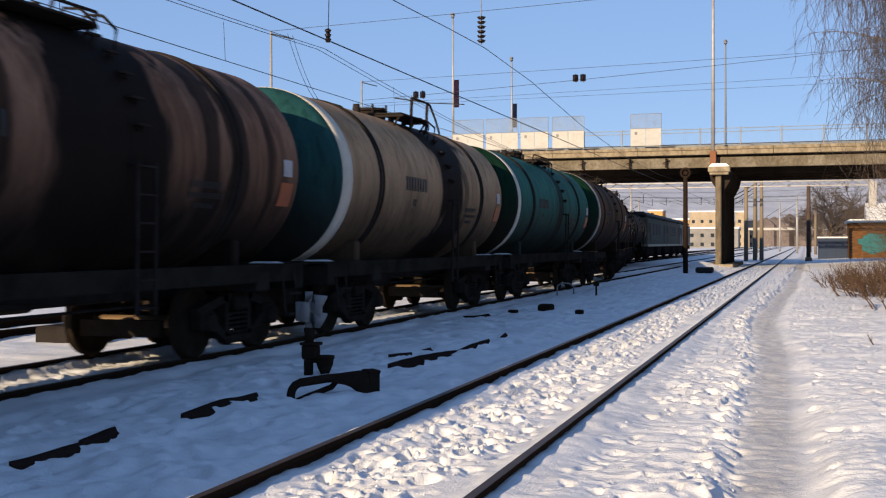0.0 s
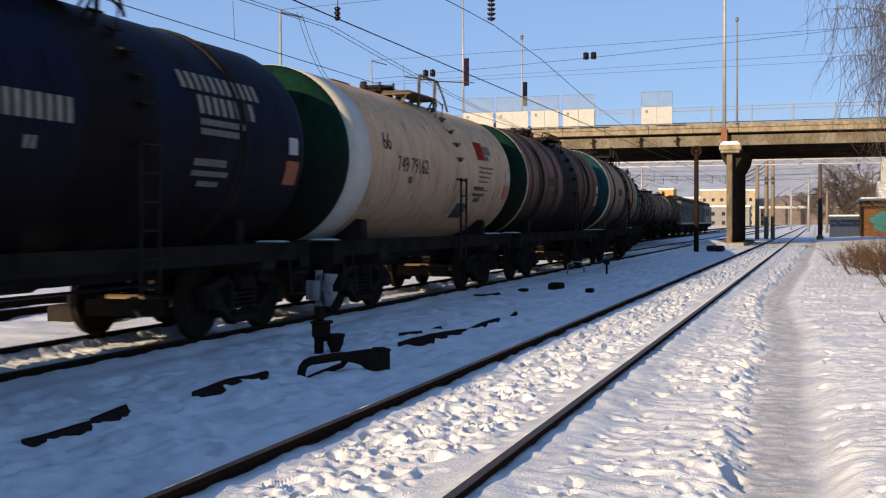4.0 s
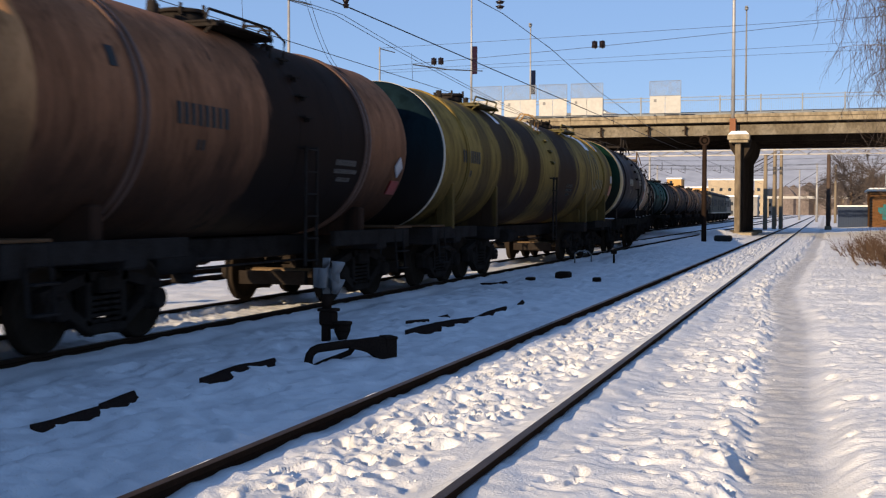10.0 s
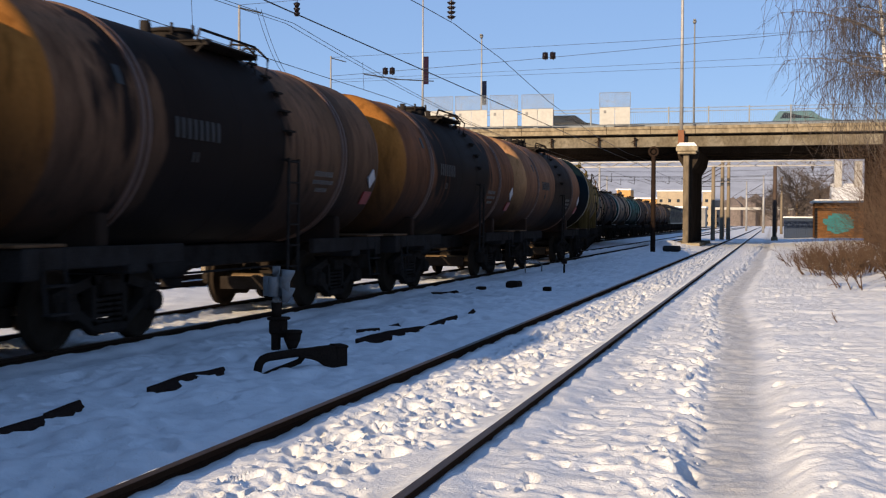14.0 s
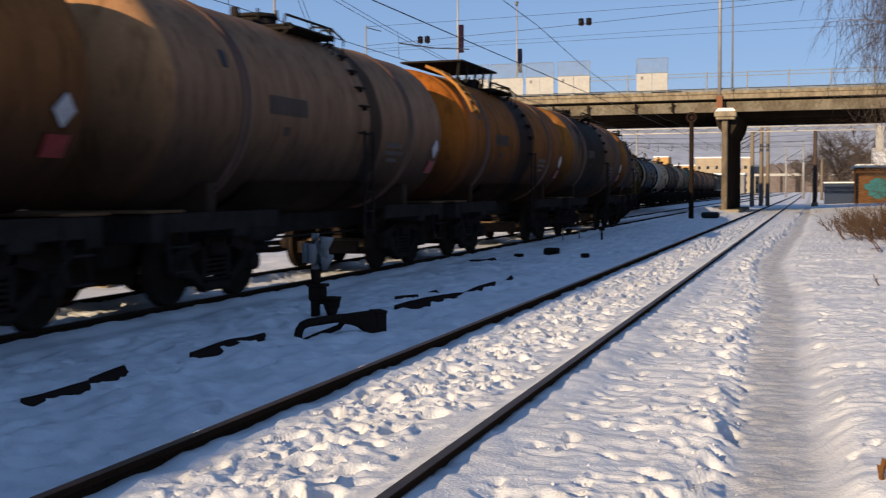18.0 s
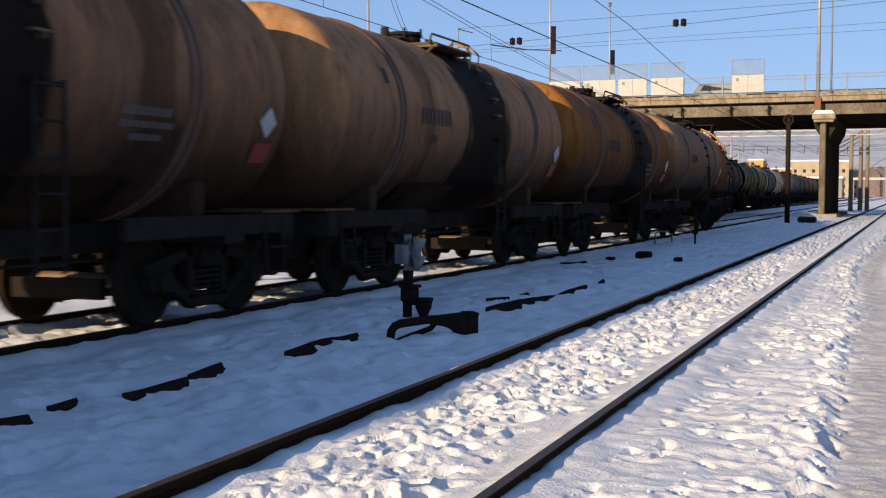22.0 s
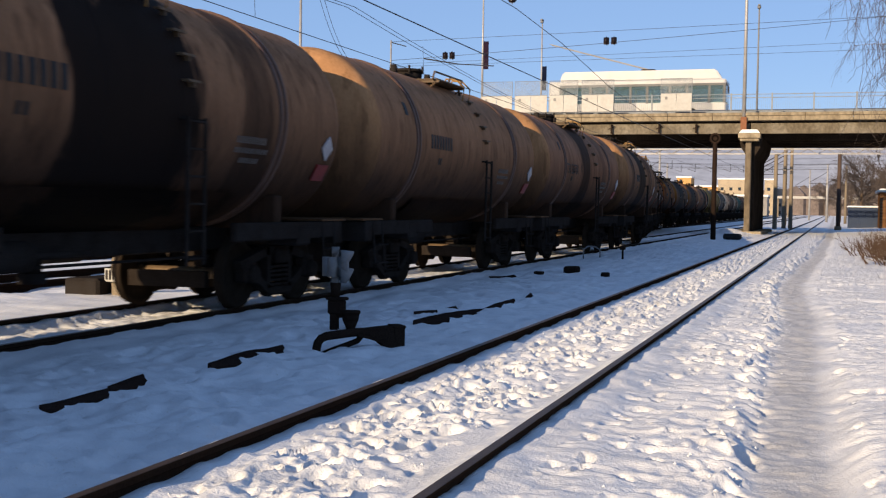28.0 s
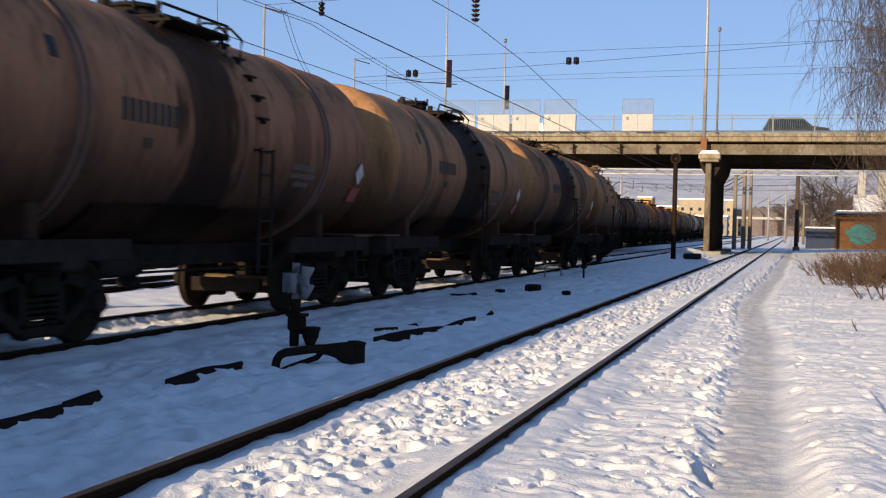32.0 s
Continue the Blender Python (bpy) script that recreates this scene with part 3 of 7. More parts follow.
def _way():
    """The train's centre line: straight, then over a turnout to the next track."""
    knots = [(-300, 0.0), (41, 0.0), (54, 7.4), (84, 7.4), (97, 1.6), (600, 1.6)]
    ss = np.arange(-300, 600.1, 0.5)
    th = np.radians(np.interp(ss, [k[0] for k in knots], [k[1] for k in knots]))
    x = TRAIN_X - np.concatenate([[0], np.cumsum(np.sin(th[:-1]) * 0.5)])
    y = -300 + np.concatenate([[0], np.cumsum(np.cos(th[:-1]) * 0.5)])
    return ss, x, y


WAY_S, WAY_X, WAY_Y = _way()


def way(s):
    return float(np.interp(s, WAY_S, WAY_X)), float(np.interp(s, WAY_S, WAY_Y))


def on_way(s, base=3.9):
    """Pose of a vehicle whose middle is s along the way, standing on two bogies."""
    a, b = way(s - base), way(s + base)
    return pose((a[0] + b[0]) / 2, (a[1] + b[1]) / 2, 0, 0, 0, math.degrees(math.atan2(-(b[0] - a[0]), b[1] - a[1])))


R_TANK, CZ = 1.5, 2.63
TRAIN = []                            # (root, y at the start)
SHARED = {}


def shared(key, make, material):
    if key not in SHARED:
        bm = bmesh.new()
        make(bm)
        SHARED[key] = mesh_of(key, bm, material)
    return SHARED[key]


def wheelset_mesh():
    if "wheelset" in SHARED:
        return SHARED["wheelset"]
    bm = bmesh.new()
    for sx in (-1, 1):
        k = len(bm.verts)
        # profile along the axle: (offset, radius)
        lathe_y(bm, [(sx * 0.86, 0.11), (sx * 0.845, 0.20), (sx * 0.80, 0.40), (sx * 0.86, 0.42), (sx * 0.86, 0.470), (sx * 0.765, 0.475), (sx * 0.745, 0.505), (sx * 0.73, 0.495), (sx * 0.73, 0.42), (sx * 0.77, 0.40), (sx * 0.72, 0.2), (sx * 0.70, 0.10)], 24)
    for f in bm.faces:
        f.material_index = 0
    n = len(bm.faces)
    lathe_y(bm, [(-1.08, 0.0), (-1.08, 0.075), (-0.88, 0.075), (-0.86, 0.098), (-0.7, 0.098), (-0.66, 0.082), (0.66, 0.082), (0.7, 0.098), (0.86, 0.098), (0.88, 0.075), (1.08, 0.075), (1.08, 0.0)], 16)
    bm.faces.ensure_lookup_table()
    for f in bm.faces[n:]:
        f.material_index = 1
    bmesh.ops.rotate(bm, verts=bm.verts, cent=(0, 0, 0), matrix=Matrix.Rotation(radians(-90), 3, "Z"))
    me = mesh_of("wheelset", bm, M["wheel"])
    me.materials.append(M["axle"])
    SHARED["wheelset"] = me
    return me


def bogie_frame(bm):
    """Two cast side frames with axle boxes, springs and the bolster; origin on the rail's top."""
    for sx in (-1, 1):
        x0, x1 = sx * 0.95 - 0.07, sx * 0.95 + 0.07
        for sy in (-1, 1):
            bevel_box(bm, x0 - 0.02, x1 + 0.04 * max(sx, 0), sy * 0.925 - 0.17, sy * 0.925 + 0.17, 0.36, 0.66, 0.03)
            tube(bm, (sx * 1.00, sy * 0.925, 0.475), (sx * 1.14, sy * 0.925, 0.475), 0.14, 0.12, 14)
            box(bm, x0, x1, -0.55, 0.55, -0.06, 0.06, Matrix.Translation((0, sy * 0.52, 0.335)) @ Matrix.Rotation(sy * 0.50, 4, "X") @ Matrix.Diagonal((1, 0.62, 1, 1)))
            box(bm, x0, x1, -0.5, 0.5, -0.06, 0.06, Matrix.Translation((0, sy * 0.72, 0.70)) @ Matrix.Rotation(-sy * 0.22, 4, "X") @ Matrix.Diagonal((1, 0.85, 1, 1)))
            box(bm, x0, x1, sy * 0.33 - 0.05, sy * 0.33 + 0.05, 0.25, 0.75)
        box(bm, x0, x1, -0.42, 0.42, 0.74, 0.84)
        bevel_box(bm, x0 - 0.02, x1 + 0.02, -0.36, 0.36, 0.14, 0.26, 0.03)
        for k in (-0.2, 0.0, 0.2):
            for z in range(5):
                tube(bm, (sx * 0.95, k, 0.27 + 0.065 * z), (sx * 0.95, k, 0.31 + 0.065 * z), 0.085, 0.085, 10)
        for sy in (-1, 1):
            bevel_box(bm, sx * 0.78 - 0.04, sx * 0.78 + 0.04, sy * 0.40 - 0.04, sy * 0.40 + 0.04, 0.25, 0.62, 0.015)
    bevel_box(bm, -1.1, 1.1, -0.2, 0.2, 0.60, 0.82, 0.04)
    # brake beams, levers and their hangers between the wheels
    for sy in (-1, 1):
        box(bm, -0.66, 0.66, sy * 0.38 - 0.05, sy * 0.38 + 0.05, 0.28, 0.46)
        box(bm, -0.10, 0.02, sy * 0.36 - 0.16, sy * 0.36 + 0.16, 0.30, 0.78)
        box(bm, 0.30, 0.38, sy * 0.55 - 0.30, sy * 0.55 + 0.30, 0.46, 0.58)
        box(bm, -0.60, 0.60, sy * 1.35 - 0.06, sy * 1.35 + 0.06, 0.30, 0.52)
    box(bm, -0.70, 0.70, -0.24, 0.24, 0.22, 0.58)
    tube(bm, (-0.85, 0.36, 0.36), (0.85, 0.36, 0.36), 0.04)
    tube(bm, (-0.85, -0.36, 0.36), (0.85, -0.36, 0.36), 0.04)
    for sy in (-1, 1):
        for sx in (-1, 1):
            box(bm, sx * 0.79 - 0.05, sx * 0.79 + 0.05, sy * 0.41 - 0.06, sy * 0.41 + 0.0, 0.30, 0.66)


WHEELS = {}                           # wheelset prototypes by their place on the bogie


def add_bogie(root, y):
    b = part("bogie", shared("bogie", bogie_frame, M["bogie"]), None, root, "black cast iron bogie", (0, y, 0))
    for sy in (-0.925, 0.925):
        if sy not in WHEELS:
            w = part("wheelset", wheelset_mesh(), None, b, "steel wheels on a rusty axle", (0, sy, 0.475))
            rows = []
            for i in range(0, 321):
                t = i / 10
                rows.append((t, pose(0, sy, 0.475, -math.degrees(S(t) / 0.475) % 360, 0, 0)))
            WHEELS[sy] = (w, rows)
            walk(w, rows)
        else:
            w = WHEELS[sy][0].copy()
            scene.collection.objects.link(w)
            w.parent = b
    return b


def ring_band(bm, y0, y1, r, thick=0.008):
    lathe_y(bm, [(y0, r - 0.02), (y0, r + thick), (y1, r + thick), (y1, r - 0.02)], 64, CZ)


def on_skin(ang, r=None):
    """Point on the tank's skin at an angle down from the crown, on the +x flank."""
    r = r or R_TANK
    return r * math.sin(ang), CZ + r * math.cos(ang)


def skin_plate(bm, y0, y1, a0, a1, r, n=5):
    """A thin plate that follows the tank's skin between two angles."""
    for k in range(n):
        u0, u1 = a0 + (a1 - a0) * k / n, a0 + (a1 - a0) * (k + 1) / n
        p = [on_skin(u, rr) for u in (u0, u1) for rr in (r, r + 0.006)]
        vs = [bm.verts.new((p[i][0], y, p[i][1])) for i in range(4) for y in (y0, y1)]
        for f in ((2, 3, 7, 6), (0, 4, 5, 1), (0, 1, 3, 2), (4, 6, 7, 5), (0, 2, 6, 4), (1, 5, 7, 3)):
            bm.faces.new([vs[i] for i in f])


def glyph_bars(bm, y, ang, count, h=0.30, w=0.14, gap=0.07, r=R_TANK):
    """A row of plain bars that stand in for lettering that cannot be read, on the +x flank."""
    for k in range(count):
        yk = y + k * (w + gap)
        skin_plate(bm, yk + 0.1 * w, yk + 0.85 * w, ang, ang + h / r, r + 0.004, 3)


def tank_car(label, paint, cap, y_start, half=6.01, ring=None, ring_w=0.25, side_sill=False, plat="open", number=(-2.6, 0.72), num_mat="black", placard="diamond", hoops=True, hoop_mat=None, rail_mat="frame", ladder_y=0.9, rear_ladder=False, extra=None, figures=None, bogies=(3.75,), shell=False):
    """A railway tank car in its own space: y ahead, origin on the rail's top at mid-length."""
    root = thing("tank_car", label, "tank car", "tank cars of the train", loc=(TRAIN_X, y_start, 0))
    ch = half - 0.91                  # half length of the cylinder
    fore = 0.45 if len(bogies) == 1 else 0.0
    bm = bmesh.new()
    n = 7
    prof = []
    for i in range(n):
        y0, y1 = -ch + 2 * ch * i / n, -ch + 2 * ch * (i + 1) / n
        prof += [(y0, R_TANK - 0.004), (y0 + 0.012, R_TANK), (y0 + 0.03, R_TANK), (y1 - 0.03, R_TANK), (y1 - 0.012, R_TANK), (y1, R_TANK - 0.004)]
    lathe_y(bm, prof, 72, CZ)
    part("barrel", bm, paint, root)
    for sy, nm in ((-1, "rear_cap"), (1, "front_cap")):
        bm = bmesh.new()
        pr = [(sy * ch, R_TANK - 0.004)] + [(sy * (ch + 0.02 + 0.60 * math.sin(a)), (R_TANK - 0.004) * math.cos(a) ** 0.92) for a in np.linspace(0, math.pi / 2, 16)]
        lathe_y(bm, [(y, max(r, 0.0)) for y, r in pr], 72, CZ)
        part(nm, bm, cap if sy < 0 else paint, root, "domed tank end")
    if ring:
        bm = bmesh.new()
        ring_band(bm, -ch - 0.005, -ch + ring_w, R_TANK, 0.005)
        part("painted_ring", bm, ring, root, "light painted ring round the tank end")
    if hoops:
        hm = hoop_mat or M["frame"]
        for yy in (-bogies[-1] + 0.45, bogies[-1] - 0.45):
            for d in (-0.075, 0.075):
                bm = bmesh.new()
                ring_band(bm, yy + d - 0.03, yy + d + 0.03, R_TANK, 0.028)
                part("hoop", bm, hm, root, "steel tie band round the tank")
    # saddles
    for yy in [s * b for b in (bogies[0], bogies[-1]) for s in (-1, 1)] if len(bogies) > 1 else [s * bogies[0] for s in (-1, 1)]:
        bm = bmesh.new()
        bevel_box(bm, -1.22, 1.22, yy - 0.11, yy + 0.11, 1.10, 1.58, 0.03)
        part("saddle", bm, paint if hoops else M["frame"], root)
    # manhole, its lid and valves
    domes = (0.0,) if half < 8 else (-4.6, 4.6)
    for yd in domes:
        bm = bmesh.new()
        tube(bm, (0, yd, CZ + R_TANK - 0.06), (0, yd, CZ + R_TANK + 0.14), 0.33, 0.33, 20)
        tube(bm, (0, yd, CZ + R_TANK + 0.14), (0, yd, CZ + R_TANK + 0.20), 0.37, 0.34, 20)
        for k in range(6):
            w = k * math.pi / 3
            tube(bm, (0.36 * math.cos(w), yd + 0.36 * math.sin(w), CZ + R_TANK + 0.10), (0.36 * math.cos(w), yd + 0.36 * math.sin(w), CZ + R_TANK + 0.26), 0.025, 0.025, 6)
        part("manhole", bm, M["frame"], root, "round manhole with clamped lid")
        bm = bmesh.new()
        tube(bm, (0, yd - 0.75, CZ + R_TANK - 0.05), (0, yd - 0.75, CZ + R_TANK + 0.22), 0.09, 0.07, 10)
        part("safety_valve", bm, M["frame"], root)
        bm = bmesh.new()
        tube(bm, (0.18, yd + 0.8, CZ + R_TANK - 0.05), (0.18, yd + 0.8, CZ + R_TANK + 0.18), 0.07, 0.07, 10)
        part("valve_pipe", bm, M["frame"], root)
        rm = M[rail_mat]
        # working platform on the crown
        pz = CZ + R_TANK - (0.02 if plat == "railed" else 0.12)
        for sx in (-1, 1):
            bm = bmesh.new()
            bevel_box(bm, sx * 0.72 - 0.27, sx * 0.72 + 0.27, yd - 0.85, yd + 0.85, pz, pz + 0.03, 0.006)
            part("platform_board", bm, rm, root, "worn steel platform board")
            for yy in (yd - 0.8, yd + 0.8):
                bm = bmesh.new()
                box(bm, sx * 0.72 - 0.3, sx * 0.72 + 0.3, yy - 0.03, yy + 0.03, pz - 0.05, pz - 0.001)
                tube(bm, (sx * 0.95, yy, pz - 0.03), (sx * 0.80, yy, CZ + 1.22), 0.022, 0.022, 6)
                part("platform_bracket", bm, rm, root)
        if plat == "railed":
            for sx in (-1, 1):
                for yy in (yd - 0.15, yd + 0.85):
                    bm = bmesh.new()
                    tube(bm, (sx * 0.95, yy, pz - 0.25), (sx * 0.98, yy, pz + 0.40), 0.032, 0.032, 6)
                    part("rail_post", bm, rm, root, "upright of the platform rail")
                bm = bmesh.new()
                tube_path(bm, [(sx * 0.98, yd - 0.15, pz + 0.40), (sx * 0.98, yd + 0.80, pz + 0.40), (sx * 1.02, yd + 0.92, pz + 0.36), (sx * 1.12, yd + 1.0, pz + 0.05), (sx * 1.2, yd + 1.02, pz - 0.25)], 0.024, 6)
                part("handrail", bm, rm, root, "bent handrail above the ladder")
        elif plat == "open":
            bm = bmesh.new()
            for yy in (yd - 0.9, yd + 0.1, yd + 0.9):
                tube(bm, (0.9, yy, pz), (0.95, yy, pz + 0.16), 0.02, 0.02, 6)
            tube(bm, (0.95, yd - 0.9, pz + 0.16), (0.95, yd + 0.9, pz + 0.16), 0.02, 0.02, 6)
            part("handrail", bm, rm, root)
    # bracket steps over the shoulder with a short handrail, then a straight ladder to the frame
    for ly in ((ladder_y,) if half < 8 else (0.0,)):
        for sx in (1, -1):
            for k, a in enumerate((0.62, 0.82, 1.02, 1.22, 1.42)):
                bm = bmesh.new()
                p, q = on_skin(a, R_TANK - 0.01), on_skin(a, R_TANK + 0.09)
                box(bm, min(sx * p[0], sx * q[0]), max(sx * p[0], sx * q[0]), ly - 0.14, ly + 0.14, q[1] - 0.014, q[1] + 0.014)
                box(bm, min(sx * p[0], sx * q[0]), max(sx * p[0], sx * q[0]), ly - 0.012, ly + 0.012, q[1] - 0.07, q[1] - 0.014)
                part("bracket_step", bm, rm, root, "steel step on the tank's shoulder")
            for d in (-0.21, 0.21):
                bm = bmesh.new()
                tube_path(bm, [(sx * on_skin(a, R_TANK + h)[0], ly + d, on_skin(a, R_TANK + h)[1]) for a, h in ((0.36, 0.0), (0.40, 0.20), (0.52, 0.28), (0.66, 0.24), (0.76, 0.0))], 0.02, 6)
                part("grab_rail", bm, M["goldrail"] if rail_mat != "frame" else rm, root, "bent grab rail beside the steps")
            bm = bmesh.new()
            for d in (-0.19, 0.19):
                tube(bm, (sx * 1.60, ly + d, 2.45), (sx * 1.58, ly + d, 0.72), 0.024, 0.024, 6)
                tube(bm, (sx * 1.60, ly + d, 2.42), (sx * 1.49, ly + d, 2.42), 0.02, 0.02, 6)
            for z in (2.40, 2.08, 1.76, 1.44, 1.12, 0.80):
                box(bm, sx * 1.59 - 0.03, sx * 1.59 + 0.03, ly - 0.19, ly + 0.19, z - 0.012, z + 0.012)
            part("ladder", bm, M["frame"], root, "black steel side ladder")
    if rear_ladder:
        arc = (0.30, 0.55, 0.80, 1.05, 1.24)
        orange = mat("ladder_orange", (0.40, 0.17, 0.035), 0.6, scale=4)
        for d in (-0.24, 0.24):
            bm = bmesh.new()
            tube_path(bm, [(on_skin(a, R_TANK + 0.16)[0], -4.55 + d, on_skin(a, R_TANK + 0.16)[1]) for a in arc], 0.04, 6)
            part("ladder_stile", bm, orange, root, "orange stile of the shoulder ladder")
        for a in np.linspace(0.38, 1.2, 7):
            p = on_skin(a, R_TANK + 0.16)
            bm = bmesh.new()
            box(bm, p[0] - 0.05, p[0] + 0.05, -4.79, -4.31, p[1] - 0.015, p[1] + 0.015)
            part("ladder_rung", bm, orange, root, "orange rung of the shoulder ladder")
        bm = bmesh.new()
        box(bm, -0.5, 1.0, -ch + 1.4, -0.6, 4.42, 4.46)
        for yy in np.arange(-ch + 1.5, -0.6, 0.7):
            tube(bm, (0.9, yy, 4.42), (0.85, yy, 4.0), 0.03, 0.03, 6)
        part("walkway", bm, M["frame"], root, "long walkway along the crown")
    # underframe
    bm = bmesh.new()
    bevel_box(bm, -0.26, 0.26, -half + 0.5, half - 0.5, 0.78, 1.12, 0.02)
    part("centre_sill", bm, M["frame"], root)
    for sy in (-1, 1):
        bm = bmesh.new()
        bevel_box(bm, -1.42, 1.42, sy * (half - 0.62) - 0.14, sy * (half - 0.62) + 0.14, 0.86, 1.20, 0.02)
        part("end_beam", bm, M["sill"] if side_sill else M["frame"], root)
        bm = bmesh.new()
        bevel_box(bm, -1.42, 1.42, sy * (half - 0.78) - 0.44, sy * (half - 0.78) + 0.44, 1.205, 1.24, 0.008)
        part("end_platform", bm, M["sill"] if side_sill else M["plate"], root, "worn plate over the end beam")
        bm = bmesh.new()
        bevel_box(bm, -0.14, 0.14, sy * (half - 0.55) - 0.25, sy * (half - 0.55) + 0.25, 0.92, 1.16, 0.02)
        bevel_box(bm, -0.20, 0.20, sy * (half - 0.13) - 0.15, sy * (half - 0.13) + 0.15, 0.86, 1.22, 0.05)
        bevel_box(bm, -0.55, 0.55, sy * (half - 1.2) - 0.45, sy * (half - 1.2) + 0.45, 0.52, 0.84, 0.03)
        part("coupler", bm, M["bogie"], root)
        bm = bmesh.new()
        pts = [(0.35, half - 0.5, 0.9), (0.37, half - 0.3, 0.62), (0.25, half - 0.1, 0.52), (0.1, half, 0.55)]
        for p, q in zip(pts, pts[1:]):
            tube(bm, (p[0], sy * p[1], p[2]), (q[0], sy * q[1], q[2]), 0.03, 0.03, 6)
        part("brake_hose", bm, M["tyre"], root)
        # bolster over the bogie
        for b in bogies:
            bm = bmesh.new()
            bevel_box(bm, -1.42, 1.42, sy * b + fore - 0.2, sy * b + fore + 0.2, 0.86, 1.16, 0.03)
            part("bolster", bm, M["frame"], root)
        # corner steps
        bm = bmesh.new()
        for d in (-0.2, 0.2):
            tube(bm, (1.40, sy * (half - 1.0) + d, 1.2), (1.46, sy * (half - 1.0) + d, 0.5), 0.02, 0.02, 6)
        for z in (0.5, 0.8):
            box(bm, 1.41, 1.53, sy * (half - 1.0) - 0.2, sy * (half - 1.0) + 0.2, z - 0.012, z + 0.012)
        part("step", bm, M["frame"], root)
    if side_sill:
        for sx in (-1, 1):
            bm = bmesh.new()
            bevel_box(bm, sx * 1.36 - 0.06, sx * 1.36 + 0.06, -half + 0.48, half - 0.48, 0.98, 1.24, 0.015)
            part("side_sill", bm, M["sill"], root, "grey-green channel side sill")
        bm = bmesh.new()
        for yy in np.arange(-half + 1.6, half - 1.5, 1.1):
            box(bm, -1.34, 1.34, yy - 0.06, yy + 0.06, 0.98, 1.16)
        part("cross_member", bm, M["frame"], root)
    else:
        # short sills over the bogies only
        for sx in (-1, 1):
            for sy in (-1, 1):
                bm = bmesh.new()
                bevel_box(bm, sx * 1.36 - 0.05, sx * 1.36 + 0.05, sy * (bogies[-1] + 0.1) - (half - bogies[-1] - 0.6), sy * (bogies[-1] + 0.1) + (half - bogies[-1] - 0.6), 0.96, 1.20, 0.015)
                part("side_sill", bm, M["frame"], root)
    # snow left on the end platforms
    for sy in ((-1, 1) if side_sill else ()):
        bm = bmesh.new()
        v = box(bm, 0.85, 1.30, sy * (half - 0.95) - 0.20, sy * (half - 0.95) + 0.05, 1.241, 1.265)
        for a in v:
            if a.co.z > 1.255:
                a.co.x = 0.95 + (a.co.x - 0.95) * 0.7
                a.co.y = sy * (half - 0.95) + (a.co.y - sy * (half - 0.95)) * 0.7
        part("snow_patch", bm, M["snowcap"], root, "snow on the end platform")
    # belly: outlet, brake cylinder and reservoir, long steam jacket plate
    bm = bmesh.new()
    tube(bm, (0, 0, CZ - R_TANK + 0.05), (0, 0, 0.62), 0.14, 0.11, 12)
    tube(bm, (0, 0, 0.62), (0, 0, 0.50), 0.16, 0.16, 12)
    part("outlet_valve", bm, M["frame"], root)
    for nm, a, b, r in (("brake_cylinder", (0.62, -1.9, 0.86), (0.62, -0.9, 0.86), 0.17), ("air_reservoir", (-0.65, 0.8, 0.86), (-0.65, 1.7, 0.86), 0.20), ("piston_rod", (0.62, -0.9, 0.86), (0.62, 0.2, 0.86), 0.03), ("brake_rod", (0.45, -3.0, 0.72), (0.45, 3.2, 0.72), 0.02)):
        bm = bmesh.new()
        tube(bm, a, b, r, r, 14 if r > 0.1 else 6)
        part(nm, bm, M["frame"], root)
    if shell:
        bm = bmesh.new()
        prof = [on_skin(a, R_TANK + 0.062) for a in np.linspace(2.30, 2 * math.pi - 2.2, 20)]
        rings = [[bm.verts.new((p[0], yy, p[1])) for p in prof] for yy in (-2.6, 2.6)]
        for i in range(len(prof) - 1):
            bm.faces.new((rings[0][i], rings[0][i + 1], rings[1][i + 1], rings[1][i]))
        bmesh.ops.solidify(bm, geom=bm.faces[:], thickness=0.05)
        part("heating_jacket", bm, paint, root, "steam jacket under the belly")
    for b in bogies:
        for sy in (-1, 1):
            add_bogie(root, sy * b + fore)
    # lettering as bars, warning plates
    nm = M[num_mat]
    if number:
        ny, na = number
        bm = bmesh.new()
        if figures:
            text_part(root, figures, ny - 0.15, 1.69, 0.40, nm, "number", "black stencilled figures")
        else:
            glyph_bars(bm, ny, 1.46, 8, 0.26, 0.125, 0.035)
        glyph_bars(bm, ny + 0.5, 1.74, 2, 0.13, 0.08, 0.03)
        part("stencil", bm, nm, root, "dark stencilled marks")["kind"] = "stuff"
        bm = bmesh.new()
        glyph_bars(bm, 2.1, 1.78, 9, 0.09, 0.06, 0.03)
        glyph_bars(bm, 2.1, 1.88, 12, 0.07, 0.05, 0.025)
        glyph_bars(bm, 2.3, 1.97, 7, 0.07, 0.05, 0.025)
        part("small_lettering", bm, M["letter_w"] if num_mat == "black" and placard == "diamond" else nm, root, "worn small white lettering")["kind"] = "stuff"
        if placard == "diamond":
            bm = bmesh.new()
            glyph_bars(bm, -3.85, 1.12, 1, 0.24, 0.2, 0.05)
            part("emblem", bm, nm, root, "small stencilled emblem")
    py = ch - 0.30
    if placard == "diamond":
        for nm2, ang, mt, lb in (("hazard_plate", 1.80, "placard_w", "white diamond hazard plate"), ("number_plate", 2.05, "placard_r", "red-orange hazard number plate")):
            bm = bmesh.new()
            p = on_skin(ang, R_TANK + 0.02)
